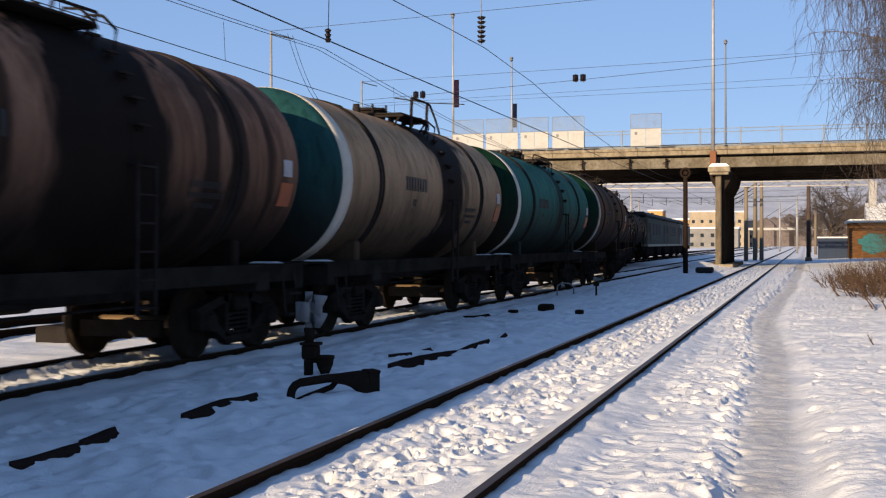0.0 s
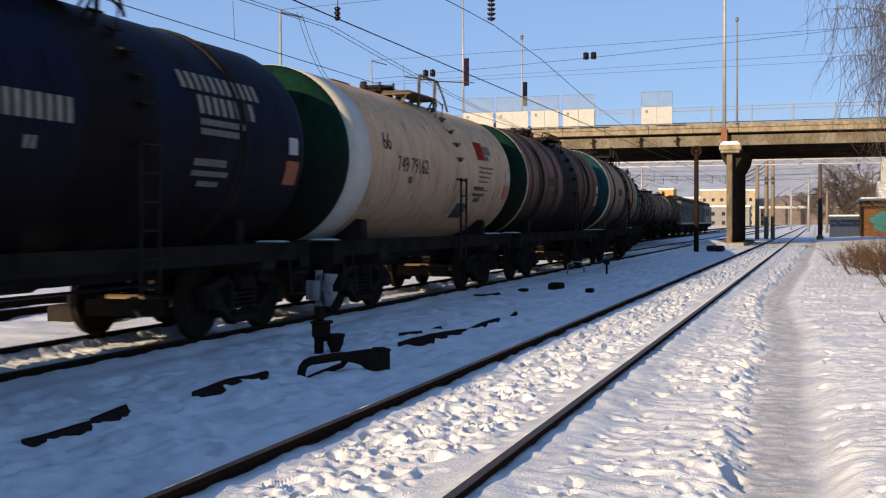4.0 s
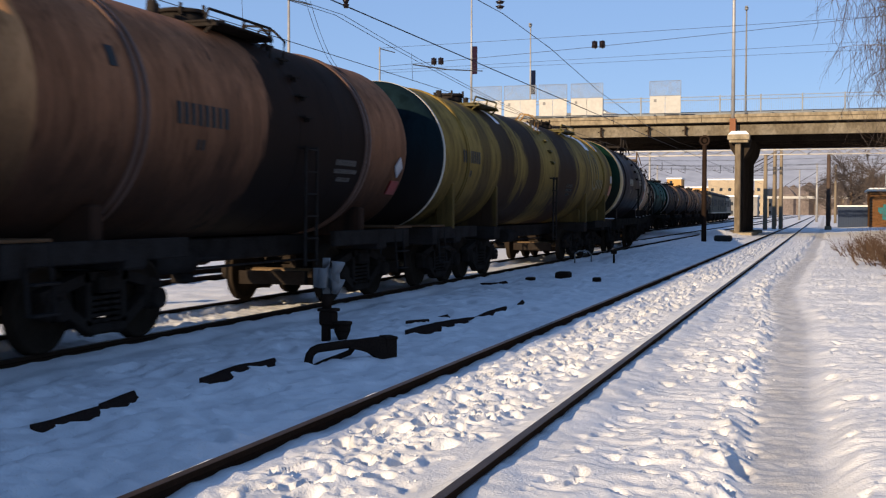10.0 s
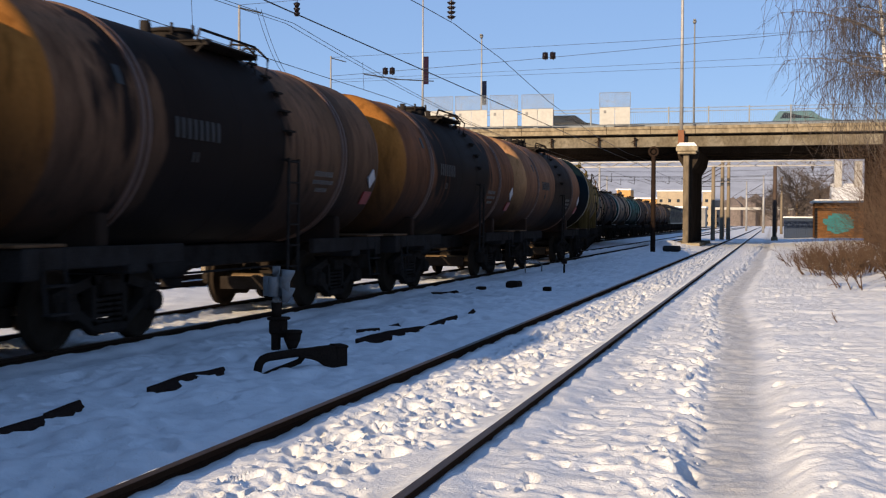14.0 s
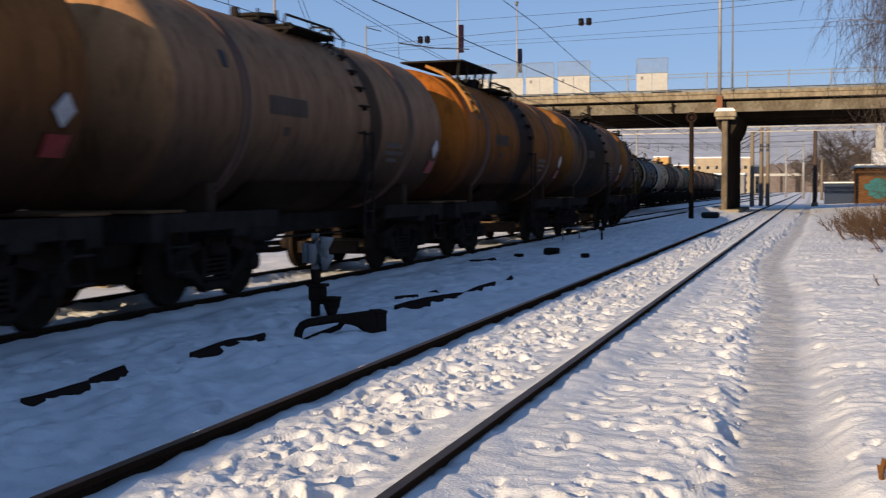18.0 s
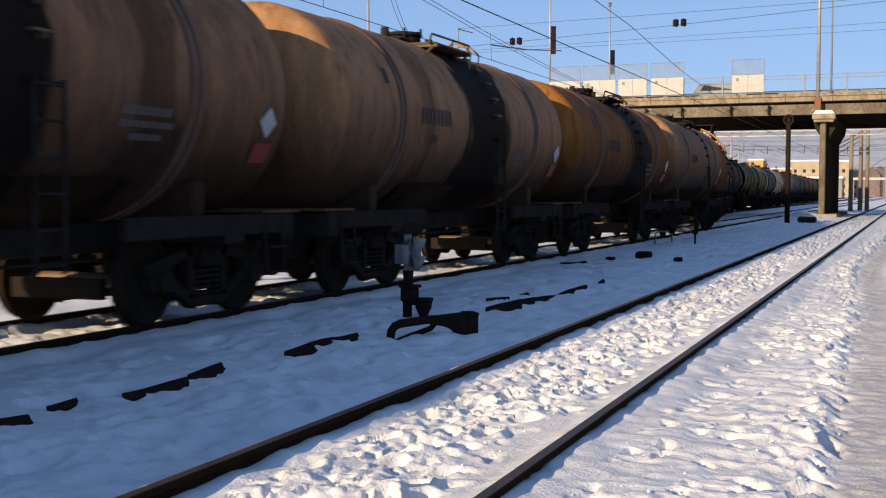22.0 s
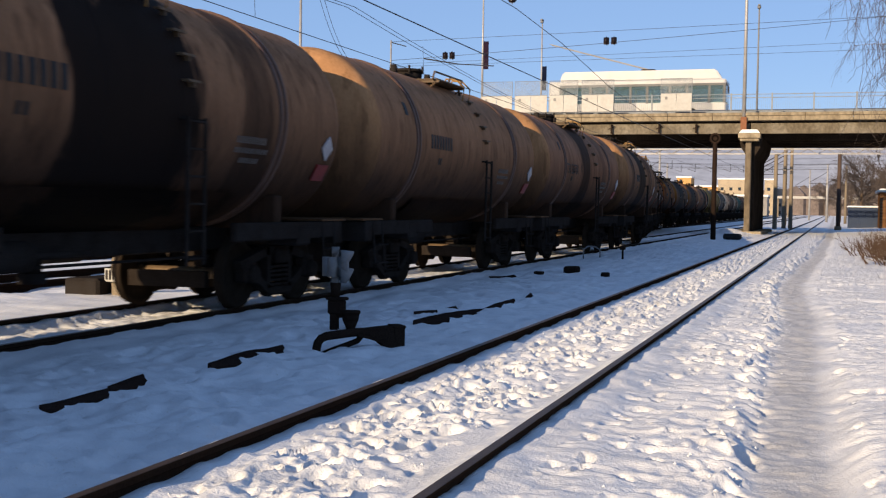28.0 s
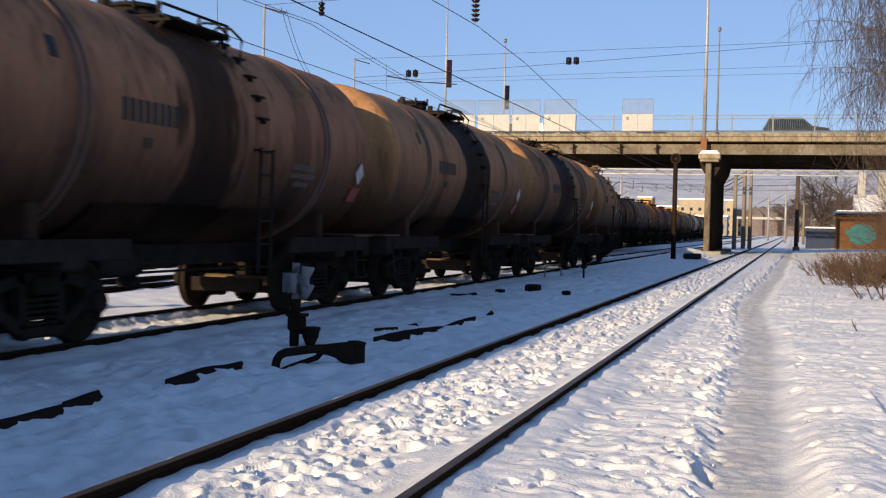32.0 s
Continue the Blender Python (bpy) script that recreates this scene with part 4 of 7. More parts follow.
            mm = Matrix.Translation((p[0], py, p[1])) @ Matrix.Rotation(ang - math.pi / 2, 4, "Y")
            if nm2 == "hazard_plate":
                mm = mm @ Matrix.Rotation(radians(45), 4, "X")
                box(bm, -0.008, 0.012, -0.13, 0.13, -0.13, 0.13, mm)
            else:
                box(bm, -0.008, 0.012, -0.19, 0.19, -0.13, 0.13, mm)
            part(nm2, bm, M[mt], root, lb)
    elif placard == "orange":
        bm = bmesh.new()
        skin_plate(bm, py - 0.2, py + 0.2, 1.72, 1.95, R_TANK + 0.01)
        part("number_plate", bm, M["placard_o"], root, "orange hazard number plate")
        bm = bmesh.new()
        skin_plate(bm, py - 0.14, py + 0.14, 1.50, 1.66, R_TANK + 0.01)
        part("hazard_plate", bm, M["placard_w"], root, "faded white hazard plate")
    if extra:
        extra(root, ch)
    TRAIN.append((root, y_start))
    return root


RUST = (0.06, 0.028, 0.014)
P = {}
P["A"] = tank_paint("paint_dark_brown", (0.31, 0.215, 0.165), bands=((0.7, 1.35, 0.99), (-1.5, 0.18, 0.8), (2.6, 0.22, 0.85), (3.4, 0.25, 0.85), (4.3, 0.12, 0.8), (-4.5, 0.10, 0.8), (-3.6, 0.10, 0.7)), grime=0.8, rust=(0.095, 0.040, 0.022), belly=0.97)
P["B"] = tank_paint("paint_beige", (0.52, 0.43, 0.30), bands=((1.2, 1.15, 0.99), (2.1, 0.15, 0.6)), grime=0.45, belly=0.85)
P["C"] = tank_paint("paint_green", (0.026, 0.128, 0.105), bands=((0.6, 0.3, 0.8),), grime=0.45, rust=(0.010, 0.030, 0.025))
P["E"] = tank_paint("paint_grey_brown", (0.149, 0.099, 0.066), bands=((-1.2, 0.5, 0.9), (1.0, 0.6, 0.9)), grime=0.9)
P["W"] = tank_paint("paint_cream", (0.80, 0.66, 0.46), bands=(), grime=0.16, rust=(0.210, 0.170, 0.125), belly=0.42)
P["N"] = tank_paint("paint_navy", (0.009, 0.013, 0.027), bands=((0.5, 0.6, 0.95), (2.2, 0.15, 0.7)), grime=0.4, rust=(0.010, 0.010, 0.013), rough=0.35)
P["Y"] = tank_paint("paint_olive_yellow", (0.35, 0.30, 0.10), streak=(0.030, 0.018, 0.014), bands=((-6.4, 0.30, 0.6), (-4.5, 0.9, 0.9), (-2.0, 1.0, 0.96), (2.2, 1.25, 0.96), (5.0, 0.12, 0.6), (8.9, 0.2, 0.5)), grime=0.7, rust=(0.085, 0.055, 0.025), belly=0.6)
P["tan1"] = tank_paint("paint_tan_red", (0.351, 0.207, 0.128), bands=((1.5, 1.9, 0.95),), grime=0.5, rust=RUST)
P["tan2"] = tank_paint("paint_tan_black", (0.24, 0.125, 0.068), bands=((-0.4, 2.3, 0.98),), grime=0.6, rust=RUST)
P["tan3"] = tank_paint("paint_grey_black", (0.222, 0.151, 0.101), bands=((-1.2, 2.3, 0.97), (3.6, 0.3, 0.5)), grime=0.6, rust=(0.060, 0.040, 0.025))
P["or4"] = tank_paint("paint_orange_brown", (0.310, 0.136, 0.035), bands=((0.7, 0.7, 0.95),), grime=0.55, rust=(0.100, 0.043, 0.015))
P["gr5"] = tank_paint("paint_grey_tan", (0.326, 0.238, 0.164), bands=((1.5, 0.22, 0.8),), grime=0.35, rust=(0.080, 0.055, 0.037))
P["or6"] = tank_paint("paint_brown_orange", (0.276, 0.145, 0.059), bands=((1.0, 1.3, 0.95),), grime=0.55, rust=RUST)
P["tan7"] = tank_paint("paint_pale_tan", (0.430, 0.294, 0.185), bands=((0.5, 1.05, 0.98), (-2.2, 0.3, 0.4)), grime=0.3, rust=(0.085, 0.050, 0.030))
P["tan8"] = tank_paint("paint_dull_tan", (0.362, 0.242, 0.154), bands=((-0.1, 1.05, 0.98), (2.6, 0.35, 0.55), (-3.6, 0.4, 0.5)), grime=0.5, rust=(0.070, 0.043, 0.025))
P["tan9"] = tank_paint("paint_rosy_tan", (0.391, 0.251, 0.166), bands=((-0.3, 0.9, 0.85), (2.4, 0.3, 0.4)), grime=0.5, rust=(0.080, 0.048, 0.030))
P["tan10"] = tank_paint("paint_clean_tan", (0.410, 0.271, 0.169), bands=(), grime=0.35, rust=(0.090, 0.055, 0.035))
CAP = {
    "green": tank_paint("cap_green", (0.006, 0.026, 0.016), grime=0.3, rust=(0.010, 0.030, 0.020)),
    "ink": tank_paint("cap_ink", (0.006, 0.015, 0.020), grime=0.3, rust=(0.010, 0.016, 0.020)),
    "teal": tank_paint("cap_teal", (0.015, 0.065, 0.066), grime=0.3, rust=(0.010, 0.040, 0.040)),
    "orange": tank_paint("cap_orange", (0.40, 0.205, 0.060), grime=0.35, rust=(0.150, 0.065, 0.015)),
    "bright": tank_paint("cap_bright_orange", (0.500, 0.194, 0.041), grime=0.2, rust=(0.30, 0.10, 0.015)),
    "tan": tank_paint("cap_tan", (0.50, 0.335, 0.185), grime=0.35, rust=(0.150, 0.090, 0.045)),
}
RING_W = mat("ring_white", (0.48, 0.44, 0.37), 0.5, scale=3, dirt=(0.30, 0.26, 0.20))
RING_C = mat("ring_cream", (0.40, 0.29, 0.14), 0.5, scale=3, dirt=(0.35, 0.28, 0.17))
RING_G = mat("ring_grey", (0.30, 0.27, 0.23), 0.5, scale=3, dirt=(0.1, 0.09, 0.08))
M["yellowrail"] = mat("rail_yellow", (0.085, 0.066, 0.016), 0.6, scale=4)
M["plate"] = mat("plate_rusty", (0.105, 0.055, 0.028), 0.8, scale=3, gloss=0.05)
M["goldrail"] = mat("rail_ochre", (0.30, 0.17, 0.06), 0.6, scale=4)
M["tanrail"] = mat("rail_tan", (0.10, 0.064, 0.036), 0.6, scale=4)
M["letter_dk"] = mat("letter_dark", (0.03, 0.025, 0.022), 0.7, bump=0)
M["letter_grey"] = mat("letter_grey", (0.15, 0.12, 0.10), 0.7, bump=0)
M["letter_w"] = mat("letter_worn_white", (0.11, 0.10, 0.09), 0.7, bump=0)
M["letter_y"] = mat("letter_faded", (0.24, 0.21, 0.16), 0.7, bump=0)


def text_part(root, text, y, ang, size, material, name="lettering", label=""):
    """Readable figures laid on the +x flank."""
    cu = bpy.data.curves.new(name, "FONT")
    cu.body, cu.size, cu.extrude = text, size, 0.002
    tmp = new(name, cu)
    dg = bpy.context.evaluated_depsgraph_get()
    me = bpy.data.meshes.new_from_object(tmp.evaluated_get(dg))
    bpy.data.objects.remove(tmp)
    for v in me.vertices:
        a = ang - v.co.y / R_TANK
        p = on_skin(a, R_TANK + 0.008 + v.co.z)
        v.co = (p[0], y + v.co.x, p[1])
    me.materials.clear()
    me.materials.append(material)
    ob = new(name, me)
    ob.parent = root
    if label:
        ob["label"] = label
    return ob


def white_marks(root, ch):
    text_part(root, "66", -3.55, 1.45, 0.44, M["letter_dk"], "class_mark", "black stencilled figures")
    bm = bmesh.new()
    skin_plate(bm, 2.35, 2.95, 1.10, 1.38, R_TANK + 0.006)
    part("logo_plate", bm, mat("logo_red", (0.30, 0.030, 0.022), 0.6, bump=0, gloss=0.0), root, "dark red logo square")
    bm = bmesh.new()
    glyph_bars(bm, 3.02, 1.14, 4, 0.22, 0.11, 0.04)
    glyph_bars(bm, 3.02, 1.31, 3, 0.1, 0.07, 0.03)
    for k in range(4):
        glyph_bars(bm, 2.4, 1.48 + 0.07 * k, 16 - 2 * k, 0.038, 0.055, 0.02)
    for k in range(4):
        glyph_bars(bm, 2.3, 1.82 + 0.06 * k, 14 - 3 * k, 0.034, 0.05, 0.018)
    part("logo_lettering", bm, M["letter_grey"], root, "dark printed lettering")["kind"] = "stuff"
    bm = bmesh.new()
    skin_plate(bm, 1.25, 2.0, 2.05, 2.30, R_TANK + 0.008)
    part("black_patch", bm, M["black"], root, "black painted patch")


def navy_marks(root, ch):
    bm = bmesh.new()
    glyph_bars(bm, 1.9, 1.05, 11, 0.24, 0.13, 0.06)
    glyph_bars(bm, 2.2, 1.25, 8, 0.24, 0.13, 0.06)
    glyph_bars(bm, 2.2, 1.45, 14, 0.08, 0.06, 0.03)
    glyph_bars(bm, 2.2, 1.53, 12, 0.08, 0.06, 0.03)
    part("lettering", bm, M["letter_y"], root, "faded white lettering")["kind"] = "stuff"


def yellow_marks(root, ch):
    bm = bmesh.new()
    # spray-painted tag: ring and strokes
    for k in range(20):
        a0, a1 = 2 * math.pi * k / 20, 2 * math.pi * (k + 1) / 20
        if 1.0 < a0 < 1.5:
            continue
        p0, p1 = (6.3 + 0.62 * math.cos(a0), 1.42 - 0.42 * math.sin(a0)), (6.3 + 0.62 * math.cos(a1), 1.42 - 0.42 * math.sin(a1))
        for f in np.linspace(0, 1, 3, endpoint=False):
            y, a = p0[0] + (p1[0] - p0[0]) * f, p0[1] + (p1[1] - p0[1]) * f
            skin_plate(bm, y - 0.05, y + 0.05, a - 0.03, a + 0.03, R_TANK + 0.006, 1)
    skin_plate(bm, 6.1, 6.18, 1.2, 1.75, R_TANK + 0.006)
    skin_plate(bm, 6.5, 6.58, 1.15, 1.5, R_TANK + 0.006)
    glyph_bars(bm, 6.4, 1.62, 6, 0.30, 0.2, 0.06)
    part("spray_tag", bm, mat("spray_dark", (0.10, 0.075, 0.02), 0.6), root, "dark sprayed scrawl on the tank")["kind"] = "stuff"
    for y0, y1, a0, a1 in ((-4.4, -4.1, 0.50, 0.85), (0.15, 0.75, 0.42, 0.72), (4.6, 6.3, 0.42, 0.62), (6.0, 6.6, 0.60, 0.95), (8.0, 8.25, 0.50, 0.90)):
        bm = bmesh.new()
        skin_plate(bm, y0, y1, a0, a1, R_TANK + 0.012)
        part("snow_patch", bm, M["snowcap"], root, "snow caught on the tank's shoulder")
    for yy in (-8.6, -5.3, 5.3, 8.6):
        bm = bmesh.new()
        bevel_box(bm, 1.05, 1.42, yy - 0.07, yy + 0.07, 1.15, 2.1, 0.02)
        part("bracket", bm, P["Y"], root)


def build_train():
    YA = 10.49
    tank_car("olive-yellow eight-axle tank car with dark end and black streaks", P["Y"], CAP["ink"], YA - 40.05, half=10.4, ring=RING_W, ring_w=0.10, plat="open", number=(-8.2, 0), rail_mat="yellowrail", bogies=(5.25, 8.3), extra=yellow_marks, hoop_mat=P["Y"], placard="orange")
    tank_car("dark brown tank car with green end and black oil streaks", P["A"], CAP["green"], YA, ring=RING_C, ring_w=0.10, side_sill=True, plat="open", placard="orange", hoop_mat=M["frame"])
    tank_car("beige tank car with teal end, white ring and black band", P["B"], CAP["teal"], YA + 12.02, ring=RING_W, ring_w=0.42, side_sill=True, plat="railed", placard="orange", number=(-2.0, 0))
    tank_car("green tank car with a white ring and dirty flank", P["C"], CAP["green"], YA + 24.04, ring=RING_W, ring_w=0.30, side_sill=True, placard="orange")
    tank_car("grey-brown tank car with oil stains and pale ring", P["E"], CAP["green"], YA + 36.06, ring=RING_G, ring_w=0.5, plat="open", placard="orange")
    tank_car("black-stained brown tank car far ahead", P["A"], CAP["tan"], YA + 48.08, placard="orange")
    tank_car("dull tan tank car far ahead", P["tan8"], CAP["tan"], YA + 60.10)
    tank_car("grey-tan tank car far ahead", P["gr5"], CAP["tan"], YA + 72.12)
    tank_car("grey-brown tank car behind the locomotive", P["E"], CAP["tan"], YA + 84.14)
    tank_car("clean cream tank car with green end and tan platform", P["W"], CAP["green"], YA - 12.02, ring=RING_W, ring_w=0.95, side_sill=True, plat="railed", rail_mat="tanrail", placard="orange", hoops=False, extra=white_marks, number=(-2.7, 0), figures="749 79162", ladder_y=0.9)
    tank_car("navy tank car with cream ring and green end", P["N"], CAP["green"], YA - 24.04, ring=RING_C, ring_w=1.0, side_sill=True, plat="railed", placard="orange", num_mat="letter_y", extra=navy_marks, number=(-1.6, 0))
    y1 = YA - 56.86
    specs = [
        ("red-brown tank car with a black band round its manhole", "tan1", "tan", {}),
        ("tan tank car half covered in black oil", "tan2", "orange", {}),
        ("grey-brown tank car with black oily middle", "tan3", "orange", {}),
        ("orange-brown tank car with a ladder over its end", "or4", "bright", dict(rear_ladder=True, shell=True, rail_mat="frame", ring=CAP["bright"], ring_w=0.85)),
        ("grey-tan tank car with faded white lettering", "gr5", "tan", dict(shell=True)),
        ("orange-brown tank car with dark oil stain", "or6", "orange", dict(shell=True)),
        ("pale tan tank car with black oil band", "tan7", "tan", dict(shell=True, rail_mat="tanrail")),
        ("dull tan tank car with black band and hazard diamond", "tan8", "tan", dict(shell=True, rail_mat="tanrail")),
        ("rosy tan tank car with faint streaks", "tan9", "tan", dict(shell=True, rail_mat="tanrail", figures="73150781", number=(-2.95, 0))),
        ("clean tan tank car with black numbers", "tan10", "tan", dict(shell=True, rail_mat="tanrail")),
        ("dull tan tank car with dark middle band", "tan8", "tan", dict(shell=True, rail_mat="tanrail")),
        ("pale brown tank car with oil streaks", "tan7", "tan", dict(shell=True)),
        ("rosy tan tank car with dark lower flank", "tan9", "tan", dict(shell=True)),
        ("dull tan tank car with side lettering", "tan8", "tan", dict(shell=True)),
        ("tan tank car coming up behind", "tan10", "tan", dict(shell=True)),
    ]
    hm = mat("hoop_brown", (0.10, 0.055, 0.04), 0.6, scale=3)
    for k, (lb, p, c, kw) in enumerate(specs):
        tank_car(lb, P[p], CAP[c], y1 - 12.02 * k, hoop_mat=hm, **kw)


# ---------- locomotive at the train's head ----------
def loco_section(y_start, label, green=False):
    root = thing("locomotive", label, "locomotive", "locomotive sections", loc=(TRAIN_X, y_start, 0))
    h = 8.9
    grey = mat("loco_grey", (0.13, 0.122, 0.10), 0.6, gloss=0.0, scale=2, dirt=(0.09, 0.08, 0.065), dirt_amt=0.7)
    if green:
        grey = mat("loco_green", (0.02, 0.045, 0.04), 0.5, scale=2)
    dark = mat("loco_dark", (0.022, 0.024, 0.028), 0.6, gloss=0.05, scale=2)
    bm = bmesh.new()
    bevel_box(bm, -1.5, 1.5, -h, h, 1.25, 3.75, 0.12)
    part("body", bm, grey, root, "dirty grey locomotive body")
    bm = bmesh.new()
    bevel_box(bm, -1.52, 1.52, -h - 0.01, h + 0.01, 1.22, 1.42, 0.02)
    part("stripe", bm, mat("loco_stripe", (0.30, 0.27, 0.20), 0.6, scale=2), root, "pale stripe along the frame")
    bm = bmesh.new()
    bevel_box(bm, -1.38, 1.38, -h + 0.1, h - 0.1, 3.70, 4.25, 0.28)
    part("roof", bm, dark, root)
    for yy, w, z0, nm in ((-7.9, 0.35, 2.5, "side_window"), (-6.9, 0.4, 1.6, "cab_door"), (-3.6, 0.9, 2.3, "louvre"), (-0.8, 0.9, 2.3, "louvre"), (2.0, 0.9, 2.3, "louvre"), (6.9, 0.4, 1.6, "cab_door"), (7.9, 0.35, 2.5, "side_window")):
        bm = bmesh.new()
        bevel_box(bm, 1.50, 1.53, yy - w, yy + w, z0, 3.3, 0.01)
        part(nm, bm, dark, root)
    for sy in (-1, 1):
        for sx in (-1, 1):
            bm = bmesh.new()
            bevel_box(bm, sx * 0.75 - 0.45, sx * 0.75 + 0.45, sy * h - 0.03, sy * h + 0.03, 2.5, 3.3, 0.02)
            part("cab_window", bm, M["glass"], root)
        bm = bmesh.new()
        bevel_box(bm, -1.45, 1.45, sy * (h + 0.05) - 0.2, sy * (h + 0.05) + 0.2, 0.75, 1.25, 0.04)
        part("buffer_beam", bm, M["frame"], root)
        bm = bmesh.new()
        tube(bm, (0, sy * 2.4, 4.2), (0, sy * 2.4, 4.45), 0.55, 0.5, 14)
        part("roof_fan", bm, dark, root)
        bm = bmesh.new()
        bevel_box(bm, -1.2, 1.2, sy * 5.0 - 1.6, sy * 5.0 + 1.6, 0.55, 1.2, 0.05)
        part("bogie_cover", bm, M["frame"], root)
        add_bogie(root, sy * 5.0)
    bm = bmesh.new()
    bevel_box(bm, -1.0, 1.0, -1.6, 1.6, 0.4, 1.25, 0.08)
    part("equipment_box", bm, M["frame"], root)
    TRAIN.append((root, y_start))


build_train()
Y_LONG = TRAIN[0][1]


def turnout_rails():
    for d in (-0.795, 0.795):
        root = thing("rail", "dark rail of the turnout to the next track", "rail", "railway rails")
        ss = list(np.arange(40, 100, 3.0)) + list(np.arange(100, 470, 20.0))
        prof = [(-0.0375, 0.0), (-0.0375, -0.04), (-0.01, -0.05), (-0.01, -0.18), (0.01, -0.18), (0.01, -0.05), (0.0375, -0.04), (0.0375, 0.0)]
        bm = bmesh.new()
        rows = []
        for s in ss:
            a, b = way(s), way(s + 1)
            nx, ny = (b[1] - a[1]), -(b[0] - a[0])
            rows.append([bm.verts.new((a[0] + nx * (d + px), a[1] + ny * (d + px), pz - 0.002)) for px, pz in prof])
        for a, b in zip(rows, rows[1:]):
            for k in range(len(prof)):
                j = (k + 1) % len(prof)
                bm.faces.new((a[k], a[j], b[j], b[k]))
        bmesh.ops.recalc_face_normals(bm, faces=bm.faces)
        part("web", bm, M["rail"], root)


turnout_rails()
for _y in (110.0, 128.4):
    loco_section(_y, "dirty grey-green locomotive section with a dark roof")
loco_section(146.8, "dark green locomotive section at the train's head", True)


# ---------- road bridge ----------
BY0, BY1, DECK = 80.0, 95.0, 8.05
PIER_X = -5.52


def build_bridge():
    root = thing("road_bridge", "weathered concrete road bridge over the railway", "bridge")
    spans = [(-131.0, -99.6), (-99.56, -68.2), (-68.16, -36.9), (-36.86, PIER_X - 0.02), (PIER_X + 0.02, 7.0)]
    for a, b in spans:
        for k in range(5):
            bm = bmesh.new()
            yy = BY0 + 1.0 + k * (BY1 - BY0 - 2.0) / 4
            bevel_box(bm, a, b, yy - 0.25, yy + 0.25, 6.42 if k else 6.72, 7.376, 0.03)
            part("girder", bm, M["concrete_d"], root, "stained concrete girder, coloured near black for underside shade")
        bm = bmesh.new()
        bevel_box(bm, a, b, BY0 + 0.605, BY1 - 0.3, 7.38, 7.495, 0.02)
        part("deck_slab", bm, M["concrete_d"], root, "stained concrete deck slab, coloured near black for underside shade")
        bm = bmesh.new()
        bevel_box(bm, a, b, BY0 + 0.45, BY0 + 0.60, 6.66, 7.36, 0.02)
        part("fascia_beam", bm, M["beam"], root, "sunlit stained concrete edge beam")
    # cornice blocks
    x = -131.0
    blk = shared("cornice_block", lambda b: (bevel_box(b, 0.01, 2.99, 0, 0.60, 7.52, 7.86, 0.02), bevel_box(b, 0.01, 2.99, -0.08, 0.5, 7.84, DECK, 0.02)), M["concrete"])
    while x < 26:
        part("cornice_block", blk, None, root, "", (x, BY0, 0))
        x += 3.0
    bm = bmesh.new()
    box(bm, -260, 260, BY0 + 0.62, BY1 - 0.7, 7.50, 7.72)
    part("carriageway", bm, M["asphalt"], root, "wet asphalt carriageway")
    bm = bmesh.new()
    bevel_box(bm, -131, 26, BY0 + 0.52, BY0 + 2.0, 7.955, 8.06, 0.02)
    part("footway", bm, M["concrete_d"], root)
    bm = bmesh.new()
    bevel_box(bm, -131, 26, BY1 - 0.6, BY1, 7.40, 8.0, 0.02)
    part("far_cornice", bm, M["concrete_d"], root)
    # crash barrier between footway and road, and on the far side
    for yy, zz in ((BY0 + 2.1, 8.28), (BY1 - 2.2, 8.4)):
        bm = bmesh.new()
        bevel_box(bm, -131, 26, yy - 0.04, yy + 0.04, zz - 0.15, zz + 0.15, 0.03)
        for k in range(40):
            xx = -130 + k * 4
            box(bm, xx - 0.06, xx + 0.06, yy, yy + 0.08, 7.7, zz)
        part("crash_barrier", bm, M["railing"], root, "grey steel crash barrier")
    # pier: wall, capital, footing
    bm = bmesh.new()
    bevel_box(bm, PIER_X - 0.26, PIER_X + 0.12, BY0 - 0.1, BY0 + 0.5, -0.2, 6.13, 0.05)
    part("pier_column", bm, M["pier"], root, "stained concrete pier column")
    bm = bmesh.new()
    prof = [(PIER_X - 0.24, -0.2), (PIER_X + 0.28, -0.2), (PIER_X + 0.28, 5.1), (PIER_X + 0.66, 5.75), (PIER_X + 0.8, 6.42), (PIER_X - 0.75, 6.42), (PIER_X - 0.60, 5.75), (PIER_X - 0.24, 5.2)]
    va = [bm.verts.new((p[0], BY0 + 0.505, p[1])) for p in prof]
    vb = [bm.verts.new((p[0], BY1 - 2.6, p[1])) for p in prof]
    bm.faces.new(va[::-1])
    bm.faces.new(vb)
    for i in range(len(prof)):
        j = (i + 1) % len(prof)
        bm.faces.new((va[i], va[j], vb[j], vb[i]))
    bmesh.ops.recalc_face_normals(bm, faces=bm.faces)
    part("pier_wall", bm, M["concrete_d"], root, "stained pier wall, colour darkened for its shaded side")
    bm = bmesh.new()
    bevel_box(bm, PIER_X - 0.72, PIER_X + 0.72, BY0 - 0.55, BY0 + 0.42, 6.30, 6.66, 0.04)
    bevel_box(bm, PIER_X - 0.62, PIER_X + 0.62, BY0 - 0.45, BY0 + 0.2, 6.12, 6.31, 0.04)
    part("capital", bm, M["concrete"], root, "concrete capital under the girders")
    bm = bmesh.new()
    v = box(bm, PIER_X - 0.68, PIER_X + 0.68, BY0 - 0.52, BY0 + 0.2, 6.665, 6.80)
    for a in v:
        if a.co.z > 6.7:
            a.co.x = PIER_X + (a.co.x - PIER_X) * 0.7
            a.co.z += 0.08
    part("snow_cap", bm, M["snowcap"], root, "snow lying on the capital")
    bm = bmesh.new()
